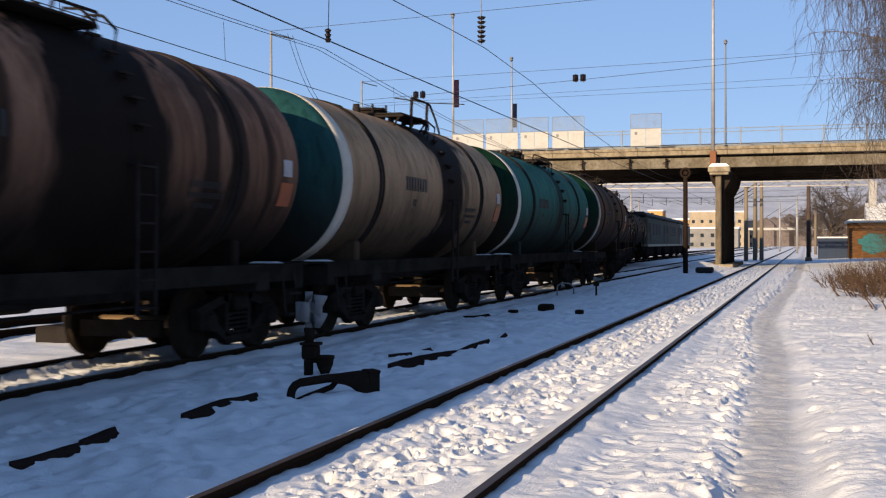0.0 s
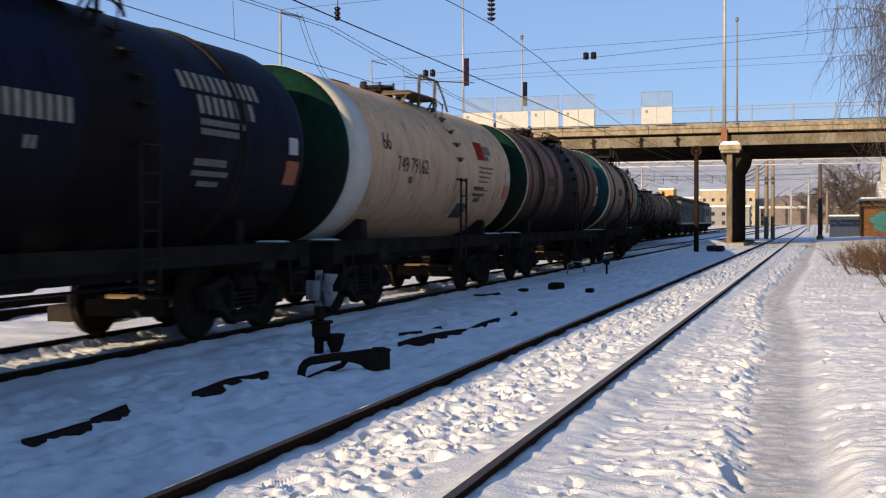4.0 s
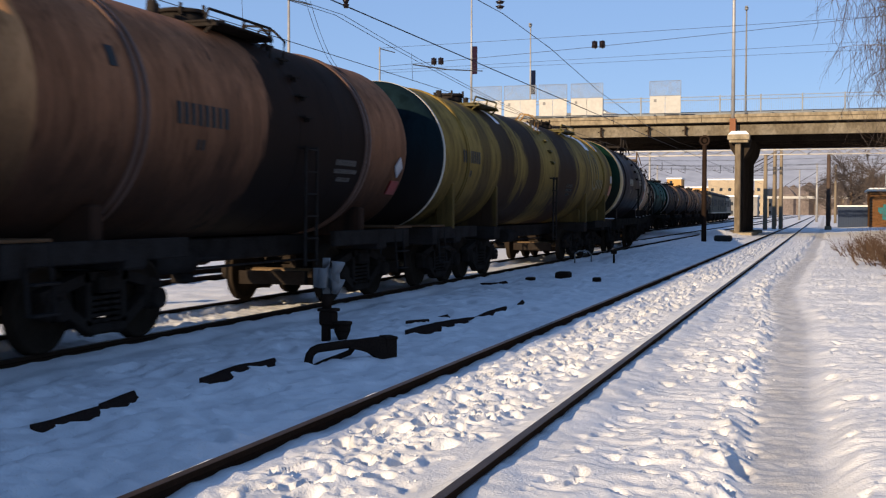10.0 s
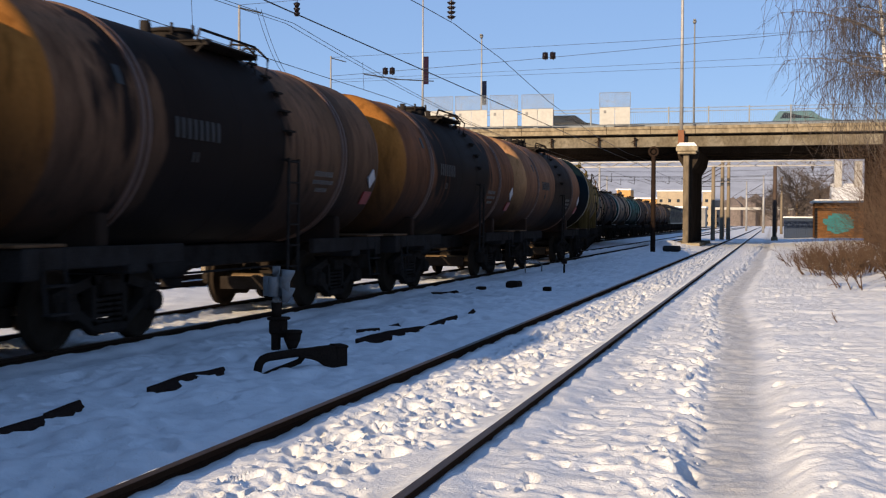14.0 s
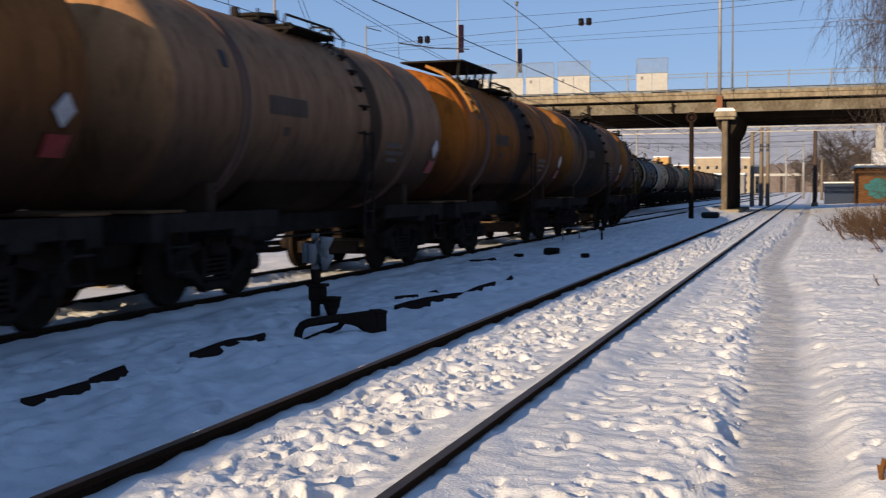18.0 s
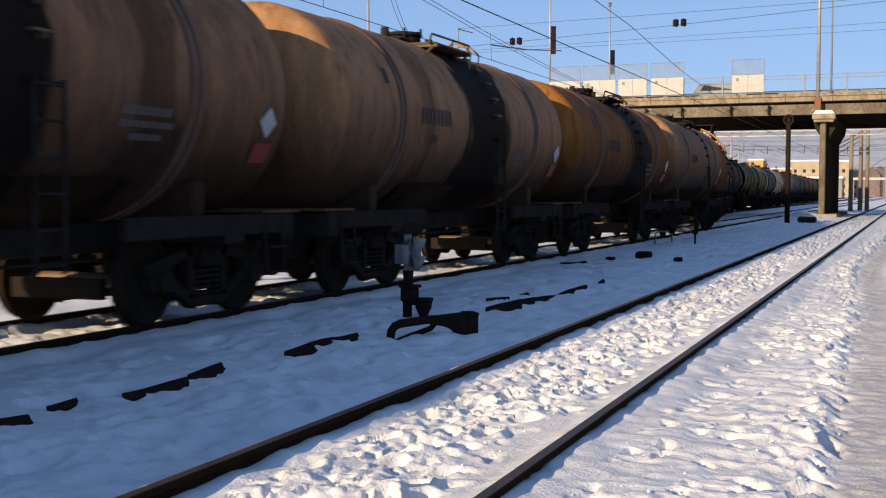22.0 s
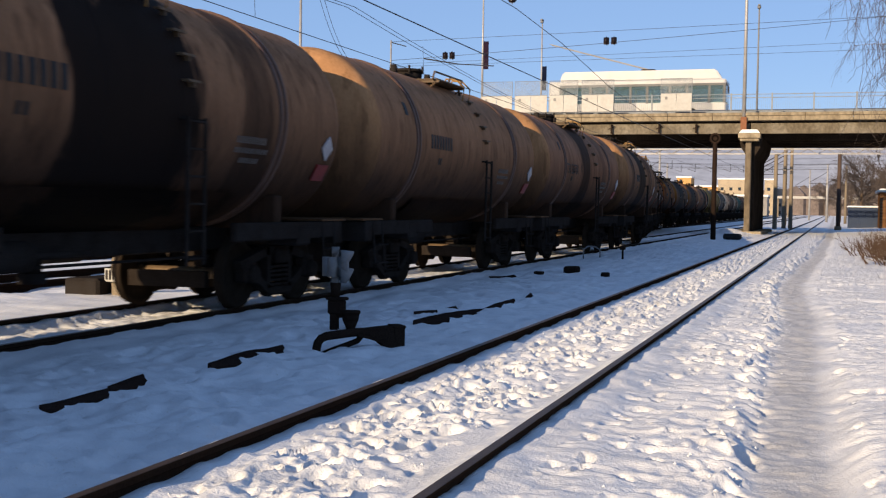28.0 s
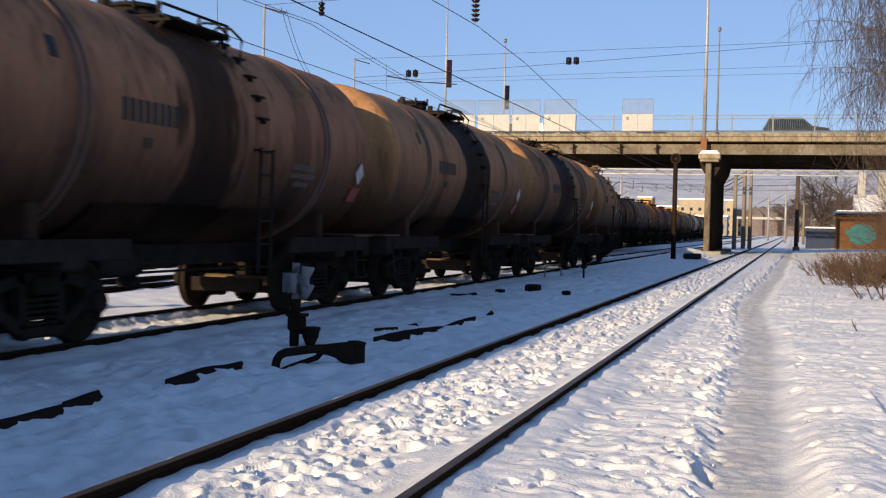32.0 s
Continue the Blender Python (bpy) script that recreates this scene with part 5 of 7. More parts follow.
    bevel_box(bm, PIER_X - 1.25, PIER_X + 0.95, BY0 - 0.9, BY1 - 2.2, -0.4, 0.10, 0.06)
    part("footing", bm, M["concrete"], root, "concrete footing in the snow")
    for px in (-36.88, -68.18, -99.58, -130.8):
        bm = bmesh.new()
        bevel_box(bm, px - 0.42, px + 0.42, BY0 - 0.1, BY1 - 4.6, -0.3, 6.66, 0.05)
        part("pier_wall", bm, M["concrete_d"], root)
    # abutment at the near end
    bm = bmesh.new()
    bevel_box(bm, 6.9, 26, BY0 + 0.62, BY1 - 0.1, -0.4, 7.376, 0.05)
    part("abutment", bm, M["abut"], root, "concrete abutment, coloured dark for the shade under the deck")
    # pipe brackets on the fascia
    br = shared("pipe_bracket", lambda b: (box(b, -0.05, 0.05, -0.28, 0.0, 7.25, 7.33), box(b, -0.05, 0.05, -0.28, -0.2, 6.7, 7.33), tube(b, (-0.22, -0.2, 7.0), (0.22, -0.12, 7.2), 0.03), tube(b, (-0.05, -0.24, 6.8), (0.2, -0.24, 6.62), 0.04)), M["poled"])
    for xx in (-18.6, -17.4, -14.9, -11.6, -9.1, -22.5, -26.5, -31.0):
        part("pipe_bracket", br, None, root, "", (xx, BY0 + 0.45, 0))
    # railing: posts, rails and thin pickets
    post = shared("railing_post", lambda b: bevel_box(b, -0.05, 0.05, -0.05, 0.05, DECK - 0.02, 9.36, 0.01), M["railing"])
    pick = shared("railing_bay", lambda b: [box(b, 0.14 * k - 0.005, 0.14 * k + 0.005, -0.005, 0.005, DECK + 0.12, 9.28) for k in range(1, 19)], M["railing"])
    k = 0
    x = -60.0
    while x < 26:
        part("railing_post", post, None, root, "", (x, BY0 + 0.12, 0))
        part("railing_bay", pick, None, root, "", (x, BY0 + 0.12, 0))["kind"] = "stuff"
        x += 2.66
    for z in (DECK + 0.12, 9.05, 9.28):
        bm = bmesh.new()
        bevel_box(bm, -131, 26, BY0 + 0.09, BY0 + 0.15, z - 0.022, z + 0.022, 0.005)
        part("railing_bar", bm, M["railing"], root)
    return root


def railing_shield(x0, x1, label):
    """A white sheet panel with a mesh screen above it, hung on the railing."""
    root = thing("railing_shield", label, "panel", "white shields on the bridge railing", loc=(0, BY0 + 0.0, 0))
    xm = (x0 + x1) / 2
    for a, b in ((x0, xm - 0.01), (xm + 0.01, x1)):
        bm = bmesh.new()
        bevel_box(bm, a, b, -0.02, 0.02, 8.22, 9.40, 0.008)
        part("sheet", bm, M["white"], root, "white painted sheet")
    bm = bmesh.new()
    for a, b in (((x0, 10.42), (x1, 10.42)), ((x0, 9.42), (x0, 10.42)), ((x1, 9.42), (x1, 10.42)), ((x0, 9.42), (x1, 9.42))):
        tube(bm, (a[0], 0, a[1]), (b[0], 0, b[1]), 0.022, 0.022, 6)
    part("screen_frame", bm, M["railing"], root)
    bm = bmesh.new()
    n = int((x1 - x0) / 0.075)
    for k in range(1, n):
        xx = x0 + (x1 - x0) * k / n
        box(bm, xx - 0.007, xx + 0.007, -0.006, 0.006, 9.43, 10.42)
    for k in range(1, 13):
        zz = 9.43 + 0.99 * k / 13
        box(bm, x0, x1, -0.006, 0.006, zz - 0.007, zz + 0.007)
    part("wire_mesh", bm, M["railing"], root, "grey wire mesh screen")
    bm = bmesh.new()
    bevel_box(bm, x0 + 0.28, x0 + 0.46, -0.045, -0.02, 9.0, 9.2, 0.01)
    part("sign_plate", bm, M["grey"], root)


def street_lamp(x, y, z0, z1, label, arm=0.0, flag=None, rusty=False, r=0.09, metal="pole"):
    root = thing("street_lamp", label, "lamp post", "lamp posts on the bridge", loc=(x, y, 0))
    bm = bmesh.new()
    tube(bm, (0, 0, z0), (0, 0, z1), r, r * 0.6, 10)
    part("post", bm, M[metal], root, "tapered steel post")
    if rusty:
        bm = bmesh.new()
        bevel_box(bm, -0.2, 0.2, -0.2, 0.2, 6.85, 7.75, 0.02)
        part("base_bracket", bm, mat("rust_red", (0.22, 0.09, 0.045), 0.8, scale=3), root, "rusty bracket bolted to the beam")
    bm = bmesh.new()
    bevel_box(bm, -0.1, 0.1, -0.35, 0.2, z1, z1 + 0.12, 0.03)
    tube(bm, (0, -0.1, z1 - 0.2), (0, -0.1, z1), 0.12, 0.16, 10)
    part("lamp_head", bm, M["grey"], root)
    if flag:
        bm = bmesh.new()
        z, c = flag
        bevel_box(bm, 0.08, 0.44, -0.03, 0.03, z, z + 2.0, 0.01)
        part("banner_box", bm, mat("banner_" + c, {"red": (0.020, 0.012, 0.024), "blue": (0.008, 0.012, 0.030)}[c], 0.7, scale=2, gloss=0.0), root, {"red": "dark purple", "blue": "dark blue"}[c] + " sign box on the post")


build_bridge()
for _a, _b in ((-24.35, -22.05), (-21.85, -19.5), (-19.3, -17.3), (-17.0, -14.75), (-11.5, -9.4)):
    railing_shield(_a, _b, "white sheet shield with a wire mesh screen on the railing")
street_lamp(-5.93, BY0 - 0.02, 7.3, 21.5, "tall grey lamp post on a rusty bracket at the pier", rusty=True, r=0.13)
street_lamp(-6.05, BY1 - 0.3, 7.9, 17.6, "slim grey lamp post at the bridge's far kerb", metal="grey")
street_lamp(-23.6, BY1 - 0.3, 7.9, 17.1, "slim lamp post with a dark blue sign box", flag=(11.3, "blue"))
street_lamp(-24.4, BY0 + 0.3, 7.6, 18.1, "grey lamp post with a dark purple sign box", flag=(11.4, "red"))


# ---------- poles, gantry and wires ----------
def track_post():
    root = thing("signal_post", "dark rusty post with a round disc head between the tracks", "post", loc=(-6.22, 64.0, 0))
    bm = bmesh.new()
    tube(bm, (0, 0, -0.3), (0, 0, 5.1), 0.14, 0.12, 10)
    part("post", bm, M["poled"], root)
    bm = bmesh.new()
    for k in range(16):
        a0, a1 = 2 * math.pi * k / 16, 2 * math.pi * (k + 1) / 16
        tube(bm, (0.24 * math.cos(a0), 0, 5.35 + 0.24 * math.sin(a0)), (0.24 * math.cos(a1), 0, 5.35 + 0.24 * math.sin(a1)), 0.07, 0.07, 8, False)
    tube(bm, (0, -0.02, 5.35), (0, 0.1, 5.35), 0.12, 0.12, 12)
    part("disc_head", bm, M["poled"], root, "round rusty ring")
    bm = bmesh.new()
    bevel_box(bm, 0.55, 1.5, -0.3, 0.4, -0.1, 0.22, 0.08)
    part("cable_box", bm, M["black"], root, "dark cable box in snow")


track_post()


def gantry():
    root = thing("catenary_gantry", "grey lattice gantry over the tracks on concrete posts", "gantry", loc=(0, 108.0, 0))
    bm = bmesh.new()
    for z in (6.62, 7.05):
        for d in (-0.22, 0.22):
            box(bm, -60, 5.6, d - 0.04, d + 0.04, z - 0.04, z + 0.04)
    for k in range(82):
        x = -60 + 0.8 * k
        for d in (-0.22, 0.22):
            tube(bm, (x, d, 6.62 if k % 2 else 7.05), (x + 0.8, d, 7.05 if k % 2 else 6.62), 0.025, 0.025, 4, False)
        box(bm, x - 0.02, x + 0.02, -0.22, 0.22, 7.03, 7.07)
    part("crossbeam", bm, M["pole"], root, "lattice crossbeam")
    for x in (0.30, -5.1, -28.0, -55.0):
        bm = bmesh.new()
        tube(bm, (x, 0, -0.3), (x, 0, 6.65), 0.2, 0.16, 12)
        part("mast", bm, M["mast_b"] if x == 0.30 else M["conpole"], root, "concrete mast")
    bm = bmesh.new()
    bevel_box(bm, 0.0, 0.6, -0.35, 0.0, -0.2, 0.25, 0.05)
    part("mast_foot", bm, M["concrete"], root)


gantry()


def far_masts():
    for x, y, h, m_, lb in ((-4.5, 112.5, 8.2, "conpole", "twin concrete mast beyond the bridge"), (-3.9, 112.5, 8.2, "conpole", "twin concrete mast beyond the bridge"), (-5.3, 135, 8.5, "conpole", "concrete mast of the overhead line"),
                           (-1.2, 190, 9.0, "pole", "slim far mast of the overhead line"), (-4.6, 230, 9.5, "pole", "slim far mast of the overhead line"), (1.4, 170, 8.0, "conpole", "far concrete mast beside the track"),
                           (-21.5, 150, 9.0, "pole", "slim mast between far tracks"), (-26, 190, 9.0, "pole", "slim mast between far tracks"), (-34, 150, 9.0, "pole", "slim mast between far tracks")):
        root = thing("catenary_mast", lb, "mast", "overhead line masts", loc=(x, y, 0))
        bm = bmesh.new()
        tube(bm, (0, 0, -0.3), (0, 0, h), 0.2, 0.13, 10)
        part("mast", bm, M[m_], root)
        bm = bmesh.new()
        tube(bm, (0, 0, h * 0.86), (-2.6, 0, h * 0.68), 0.04, 0.04, 6)
        tube(bm, (0, 0, h * 0.66), (-2.7, 0, h * 0.66), 0.035, 0.035, 6)
        part("bracket_arm", bm, M["poled"], root)


far_masts()


def span_mast(x, y, h):
    root = thing("catenary_mast", "slim steel mast that carries the cross spans", "mast", "overhead line masts", loc=(x, y, 0))
    bm = bmesh.new()
    tube(bm, (0, 0, -0.3), (0, 0, h), 0.10, 0.045, 10)
    part("mast", bm, M["pole"], root)
    bm = bmesh.new()
    tube(bm, (0, 0, h - 0.1), (0.9, 0, h - 0.35), 0.03, 0.03, 6)
    part("bracket_arm", bm, M["wire"], root)


for _m in ((-23.55, 60, 10.6), (14, 60, 12.1), (-19.4, 40.0, 9.62), (9, 40, 10.8), (-32.0, 60.5, 9.4)):
    span_mast(*_m)


def wire(name, pts, r, label, group="overhead wires"):
    """A wire through the given points."""
    bm = bmesh.new()
    tube_path(bm, pts, r)
    return solid(name, bm, M["wire"], label, "wire", group)


def sag(a, b, s, n=16):
    a, b = Vector(a), Vector(b)
    return [a.lerp(b, k / n) - Vector((0, 0, s * 4 * (k / n) * (1 - k / n))) for k in range(n + 1)]


def insulator(bm, p, axis, n=3, r=0.13, step=0.13):
    a = Vector(axis).normalized()
    p = Vector(p)
    for k in range(n):
        q = p + a * step * (k - (n - 1) / 2)
        tube(bm, q - a * 0.045, q + a * 0.02, r * 0.55, r, 12)
        tube(bm, q + a * 0.02, q + a * 0.045, r, r * 0.4, 12)


def build_wires():
    # train's track: contact wire and messenger
    wire("contact_wire", [(-8.95, -40, 5.56), (-8.95, 60, 5.50), (-8.75, 110, 5.5), (-8.7, 400, 5.5)], 0.014, "heavy dark contact wire over the train")
    ms = [(-8.65, y, z) for y, z in ((-20, 7.2), (-8, 6.8), (4, 6.62), (14, 6.68), (24.5, 6.90), (28.2, 7.0), (31.5, 7.06), (37.4, 6.88), (46, 6.32), (58, 5.90), (72, 5.78), (90, 6.08), (108, 6.6))]
    wire("messenger_wire", ms, 0.011, "thin messenger wire above the contact wire")
    # second and third track
    wire("contact_wire", [(-14.4, -40, 6.25), (-14.4, 40, 6.3), (-14.4, 120, 6.2), (-14.4, 400, 6.2)], 0.012, "contact wire of the next track")
    for d in (0.0, 0.25):
        wire("messenger_wire", sag((-14.4 - d, -15, 7.9), (-14.4 - d, 33.5, 7.65), 0.5) + sag((-14.4 - d, 33.5, 7.65), (-14.4, 108, 6.9), 1.2)[1:], 0.010, "paired messenger wires of the next track")
    wire("contact_wire", [(-19.7, -40, 6.2), (-19.7, 120, 6.2), (-19.7, 400, 6.2)], 0.012, "contact wire of a far track")
    wire("messenger_wire", sag((-19.7, 0, 8.0), (-19.7, 58, 7.6), 0.8) + sag((-19.7, 58, 7.6), (-19.7, 108, 6.9), 0.8)[1:], 0.010, "messenger wire of a far track")
    # near the first droppers
    for y in (20.0, 27.0, 40.0):
        wire("dropper", [(-14.4, y, 6.28), (-14.45, y, 7.3)], 0.007, "short dropper between wires")
    # cross spans
    wire("cross_span", sag((-19.4, 40, 9.62), (9, 40, 10.7), 0.08), 0.009, "cross-span wire over the tracks")
    wire("cross_span", sag((-23.55, 60, 10.53), (14, 60, 11.25), 0.05), 0.010, "upper cross-span wire over all tracks")
    wire("cross_span", sag((-23.55, 60, 9.5), (14, 60, 11.9), 0.2), 0.012, "cross-span wire with dark insulators")
    wire("cross_span", sag((-23.55, 60, 9.15), (14, 60, 9.5), 0.0), 0.008, "lower cross-span wire over all tracks")
    wire("cross_span", sag((-23.55, 60.1, 9.3), (14, 60.1, 10.1), 0.05), 0.008, "thin cross-span wire over all tracks")
    for x, z in ((-20.17, 9.67), (-11.31, 10.2)):
        bm = bmesh.new()
        for d in (-0.2, 0.2):
            insulator(bm, (x + d, 60, z), (1, 0, 0.06), 1, 0.24)
            tube(bm, (x + d, 60, z - 0.17), (x + d, 60, z + 0.17), 0.15, 0.15, 12)
        solid("insulator", bm, M["insul"], "pair of dark porcelain insulators on the cross span", "insulator", "insulators")
    bm = bmesh.new()
    insulator(bm, (-8.65, 31.2, 7.52), (0, 0, 1), 6, 0.13, 0.13)
    tube(bm, (-8.65, 31.2, 7.1), (-8.65, 31.2, 9.9), 0.012, 0.012, 6)
    solid("insulator_string", bm, M["insul"], "hanging string of dark disc insulators", "insulator", "insulators")
    bm = bmesh.new()
    insulator(bm, (-8.95, 21.0, 5.62), (0, 0, 1), 3, 0.07, 0.09)
    tube(bm, (-8.95, 21.0, 5.54), (-8.9, 21.0, 7.3), 0.008, 0.008, 6)
    solid("insulator", bm, M["insul"], "small insulator hanging over the contact wire", "insulator", "insulators")
    # cross spans of the station yard beyond the bridge
    for y, z, dz in ((128, 7.1, 0.5), (128, 6.2, 0.1), (150, 7.6, 0.8), (150, 6.7, 0.2), (172, 8.4, 0.9), (172, 7.3, 0.2), (205, 8.7, 0.6)):
        wire("cross_span", sag((-30, y, z + 0.5), (6, y, z + 0.3), dz), 0.016, "far cross-span wire over the station yard")
    for y, z in ((128, 6.15), (150, 6.6), (172, 7.25)):
        for x in (-21.5, -17.0, -12.6, -8.6):
            bm = bmesh.new()
            tube(bm, (x, y, z + 0.75), (x, y, z - 0.25), 0.035, 0.035, 5)
            tube(bm, (x - 0.9, y, z + 0.12), (x, y, z - 0.22), 0.03, 0.03, 5)
            solid("registration_arm", bm, M["wire"], "dark steadying arm in the station yard", "bracket", "yard brackets")
    # registration arm left of the flags
    bm = bmesh.new()
    tube(bm, (-21.6, 60, 9.55), (-19.6, 60, 9.2), 0.04, 0.04, 6)
    tube(bm, (-19.6, 60, 9.2), (-17.6, 60, 9.05), 0.03, 0.03, 6)
    solid("registration_arm", bm, M["wire"], "dark steadying arm on the cross span", "bracket")
    # slack jumper loops
    bm = bmesh.new()
    for d in (0, 0.35):
        ps = sag((-14.5, 31 + d, 7.7), (-14.3, 32.6 + d, 5.9), 0.25, 8)
        for p, q in zip(ps, ps[1:]):
            tube(bm, p, q, 0.008, 0.008, 5, False)
    solid("jumper_cable", bm, M["wire"], "slack jumper cable between wires", "cable")


build_wires()


# ---------- between the tracks ----------
def round_box(bm, x0, x1, y0, y1, z0, z1, r, seg=3):
    v = box(bm, x0, x1, y0, y1, z0, z1)
    es = list({e for a in v for e in a.link_edges})
    g = bmesh.ops.bevel(bm, geom=es, offset=r, segments=seg, affect="EDGES")
    for f in bm.faces:
        f.smooth = True


def dwarf_signal():
    root = thing("dwarf_signal", "snow-dusted grey dwarf signal on a dark iron stand", "signal", loc=(-5.93, 13.35, -0.05))
    bm = bmesh.new()
    round_box(bm, -0.20, 0.15, -0.15, 0.15, 0.47, 0.975, 0.13, 4)
    part("head", bm, M["grey"], root, "grey two-lamp signal head")
    way = Vector((0.86, 0.50, 0)).normalized()
    sd = Vector((-way.y, way.x, 0))
    for z in (0.62, 0.84):
        # tapering hood, long above and cut away below
        bm = bmesh.new()
        n = 20
        rings = []
        for rr, far in ((0.098, 0), (0.094, 1), (0.082, 1), (0.082, 0)):
            ring = []
            for k in range(n):
                a = 2 * math.pi * k / n
                f = 0.04 if not far else 0.11 + 0.10 * (0.5 + 0.5 * math.sin(a))
                ring.append(bm.verts.new(sd * (rr * math.cos(a)) + Vector((0, 0, z + rr * math.sin(a) - 0.015 * far)) + way * f))
            rings.append(ring)
        for q in range(4):
            for k in range(n):
                j = (k + 1) % n
                bm.faces.new((rings[q][k], rings[q][j], rings[(q + 1) % 4][j], rings[(q + 1) % 4][k])).smooth = True
        bmesh.ops.recalc_face_normals(bm, faces=bm.faces)
        part("hood", bm, M["grey"], root, "round lamp hood")
        bm = bmesh.new()
        q = Vector((0, 0, z))
        tube(bm, q + way * 0.08, q + way * 0.125, 0.075, 0.075, 14)
        part("lens", bm, M["glass"], root)
    bm = bmesh.new()
    tube(bm, (-0.02, 0, 0.32), (-0.02, 0, 0.52), 0.055, 0.07, 12)
    part("neck", bm, M["poled"], root)
    bm = bmesh.new()
    bevel_box(bm, -0.12, 0.13, -0.09, 0.09, 0.30, 0.34, 0.012)
    bevel_box(bm, -0.105, 0.105, -0.075, 0.075, 0.12, 0.31, 0.025)
    bevel_box(bm, -0.077, 0.014, -0.06, 0.06, -0.25, 0.13, 0.015)
    bevel_box(bm, -0.02, 0.16, -0.04, 0.04, 0.08, 0.15, 0.015)
    part("stand", bm, M["poled"], root, "dark iron stand")
    bm = bmesh.new()
    tube(bm, (0.19, 0, 0.14), (0.19, 0, 0.175), 0.125, 0.125, 16)
    tube(bm, (0.19, 0, 0.05), (0.19, 0, 0.14), 0.10, 0.115, 16)
    tube(bm, (0.19, 0, -0.06), (0.19, 0, 0.05), 0.05, 0.10, 16)
    tube(bm, (0.19, 0, -0.25), (0.19, 0, -0.06), 0.048, 0.05, 12)
    part("cable_cup", bm, M["poled"], root, "iron cable cup")


dwarf_signal()


def cable_pipe():
    root = thing("cable_pipe", "bent dark iron cable pipe with a flared end box", "pipe", loc=(-5.30, 11.40, -0.17))
    d, up = Vector((0.753, 0.658, 0)), Vector((0, 0, 1))
    sd = Vector((0.658, -0.753, 0))
    bm = bmesh.new()
    tube_path(bm, [d * u + up * z for u, z in ((0.0, -0.12), (0.0, 0.06), (0.015, 0.12), (0.05, 0.165), (0.11, 0.19), (0.25, 0.205), (0.40, 0.22), (0.52, 0.225))], 0.048, 12)
    part("pipe", bm, M["poled"], root)
    bm = bmesh.new()
    tube_path(bm, [d * u + up * z - sd * 0.05 for u, z in ((0.07, -0.02), (0.2, 0.03), (0.36, 0.08), (0.48, 0.12), (0.55, 0.2))], 0.032, 10)
    part("lower_pipe", bm, M["poled"], root)
    # flared casting between pipe and box
    bm = bmesh.new()
    rows = []
    for u, z0, z1, w in ((0.46, 0.175, 0.262, 0.045), (0.58, 0.15, 0.270, 0.06), (0.70, 0.11, 0.278, 0.09), (0.80, 0.04, 0.282, 0.12), (0.87, -0.06, 0.284, 0.13)):
        rows.append([bm.verts.new(d * u + up * z + sd * v) for z, v in ((z0, -w), (z0, w), (z1, w * 0.7), (z1, -w * 0.7))])
    for a, b in zip(rows, rows[1:]):
        for k in range(4):
            bm.faces.new((a[k], a[(k + 1) % 4], b[(k + 1) % 4], b[k]))
    bm.faces.new(rows[0])
    bm.faces.new(rows[-1][::-1])
    bmesh.ops.recalc_face_normals(bm, faces=bm.faces)
    part("flared_casting", bm, M["poled"], root, "flared iron casting")
    bm = bmesh.new()
    m = Matrix.Rotation(math.atan2(d.y, d.x), 4, "Z")
    bevel_box(bm, 0.86, 0.99, -0.11, 0.11, -0.12, 0.285, 0.012, m)
    bevel_box(bm, 0.85, 1.00, -0.12, 0.12, 0.262, 0.295, 0.012, m)
    part("end_box", bm, M["poled"], root, "dark iron end box")


cable_pipe()


def buried_plank(x0, y0, x1, y1, w, label, seed):
    """An old cable duct half out of the snow: a straight upper edge, and snow that laps unevenly over its near side."""
    d = Vector((x1 - x0, y1 - y0, 0))
    side = Vector((d.y, -d.x, 0)).normalized()
    n = max(10, int(d.length * 16))
    rs = random.Random(seed)
    ph = [rs.uniform(0, 6.28) for _ in range(4)]
    bm = bmesh.new()
    rows = []
    us = np.linspace(0, 1, n + 1)
    level = np.convolve(np.pad(ground_height(x0 + d.x * us + side.x * 0.05, y0 + d.y * us + side.y * 0.05), 6, mode="edge"), np.ones(13) / 13, mode="valid")
    for k in range(n + 1):
        u = k / n
        e = min(1.0, 0.25 + 4.0 * min(u, 1 - u))
        lap = 0.80 + 0.20 * math.sin(2.1 * d.length * u + ph[0]) + 0.12 * math.sin(9.0 * d.length * u + ph[1])
        p = Vector((x0, y0, float(level[k]))) + d * u
        f = p + side * 0.85 * w * e * lap
        rows.append([bm.verts.new((p.x, p.y, p.z - 0.14)), bm.verts.new((p.x, p.y, p.z + 0.046)), bm.verts.new(((p.x + f.x) / 2, (p.y + f.y) / 2, p.z + 0.037)), bm.verts.new((f.x, f.y, p.z + 0.010)), bm.verts.new((f.x, f.y, p.z - 0.14))])
    for a, b in zip(rows, rows[1:]):
        for i in range(5):
            j = (i + 1) % 5
            bm.faces.new((a[i], a[j], b[j], b[i]))
    bm.faces.new(rows[0][::-1])
    bm.faces.new(rows[-1])
    bmesh.ops.recalc_face_normals(bm, faces=bm.faces)
    solid("cable_duct", bm, M["duct"], label, "duct", "half-buried cable ducts")


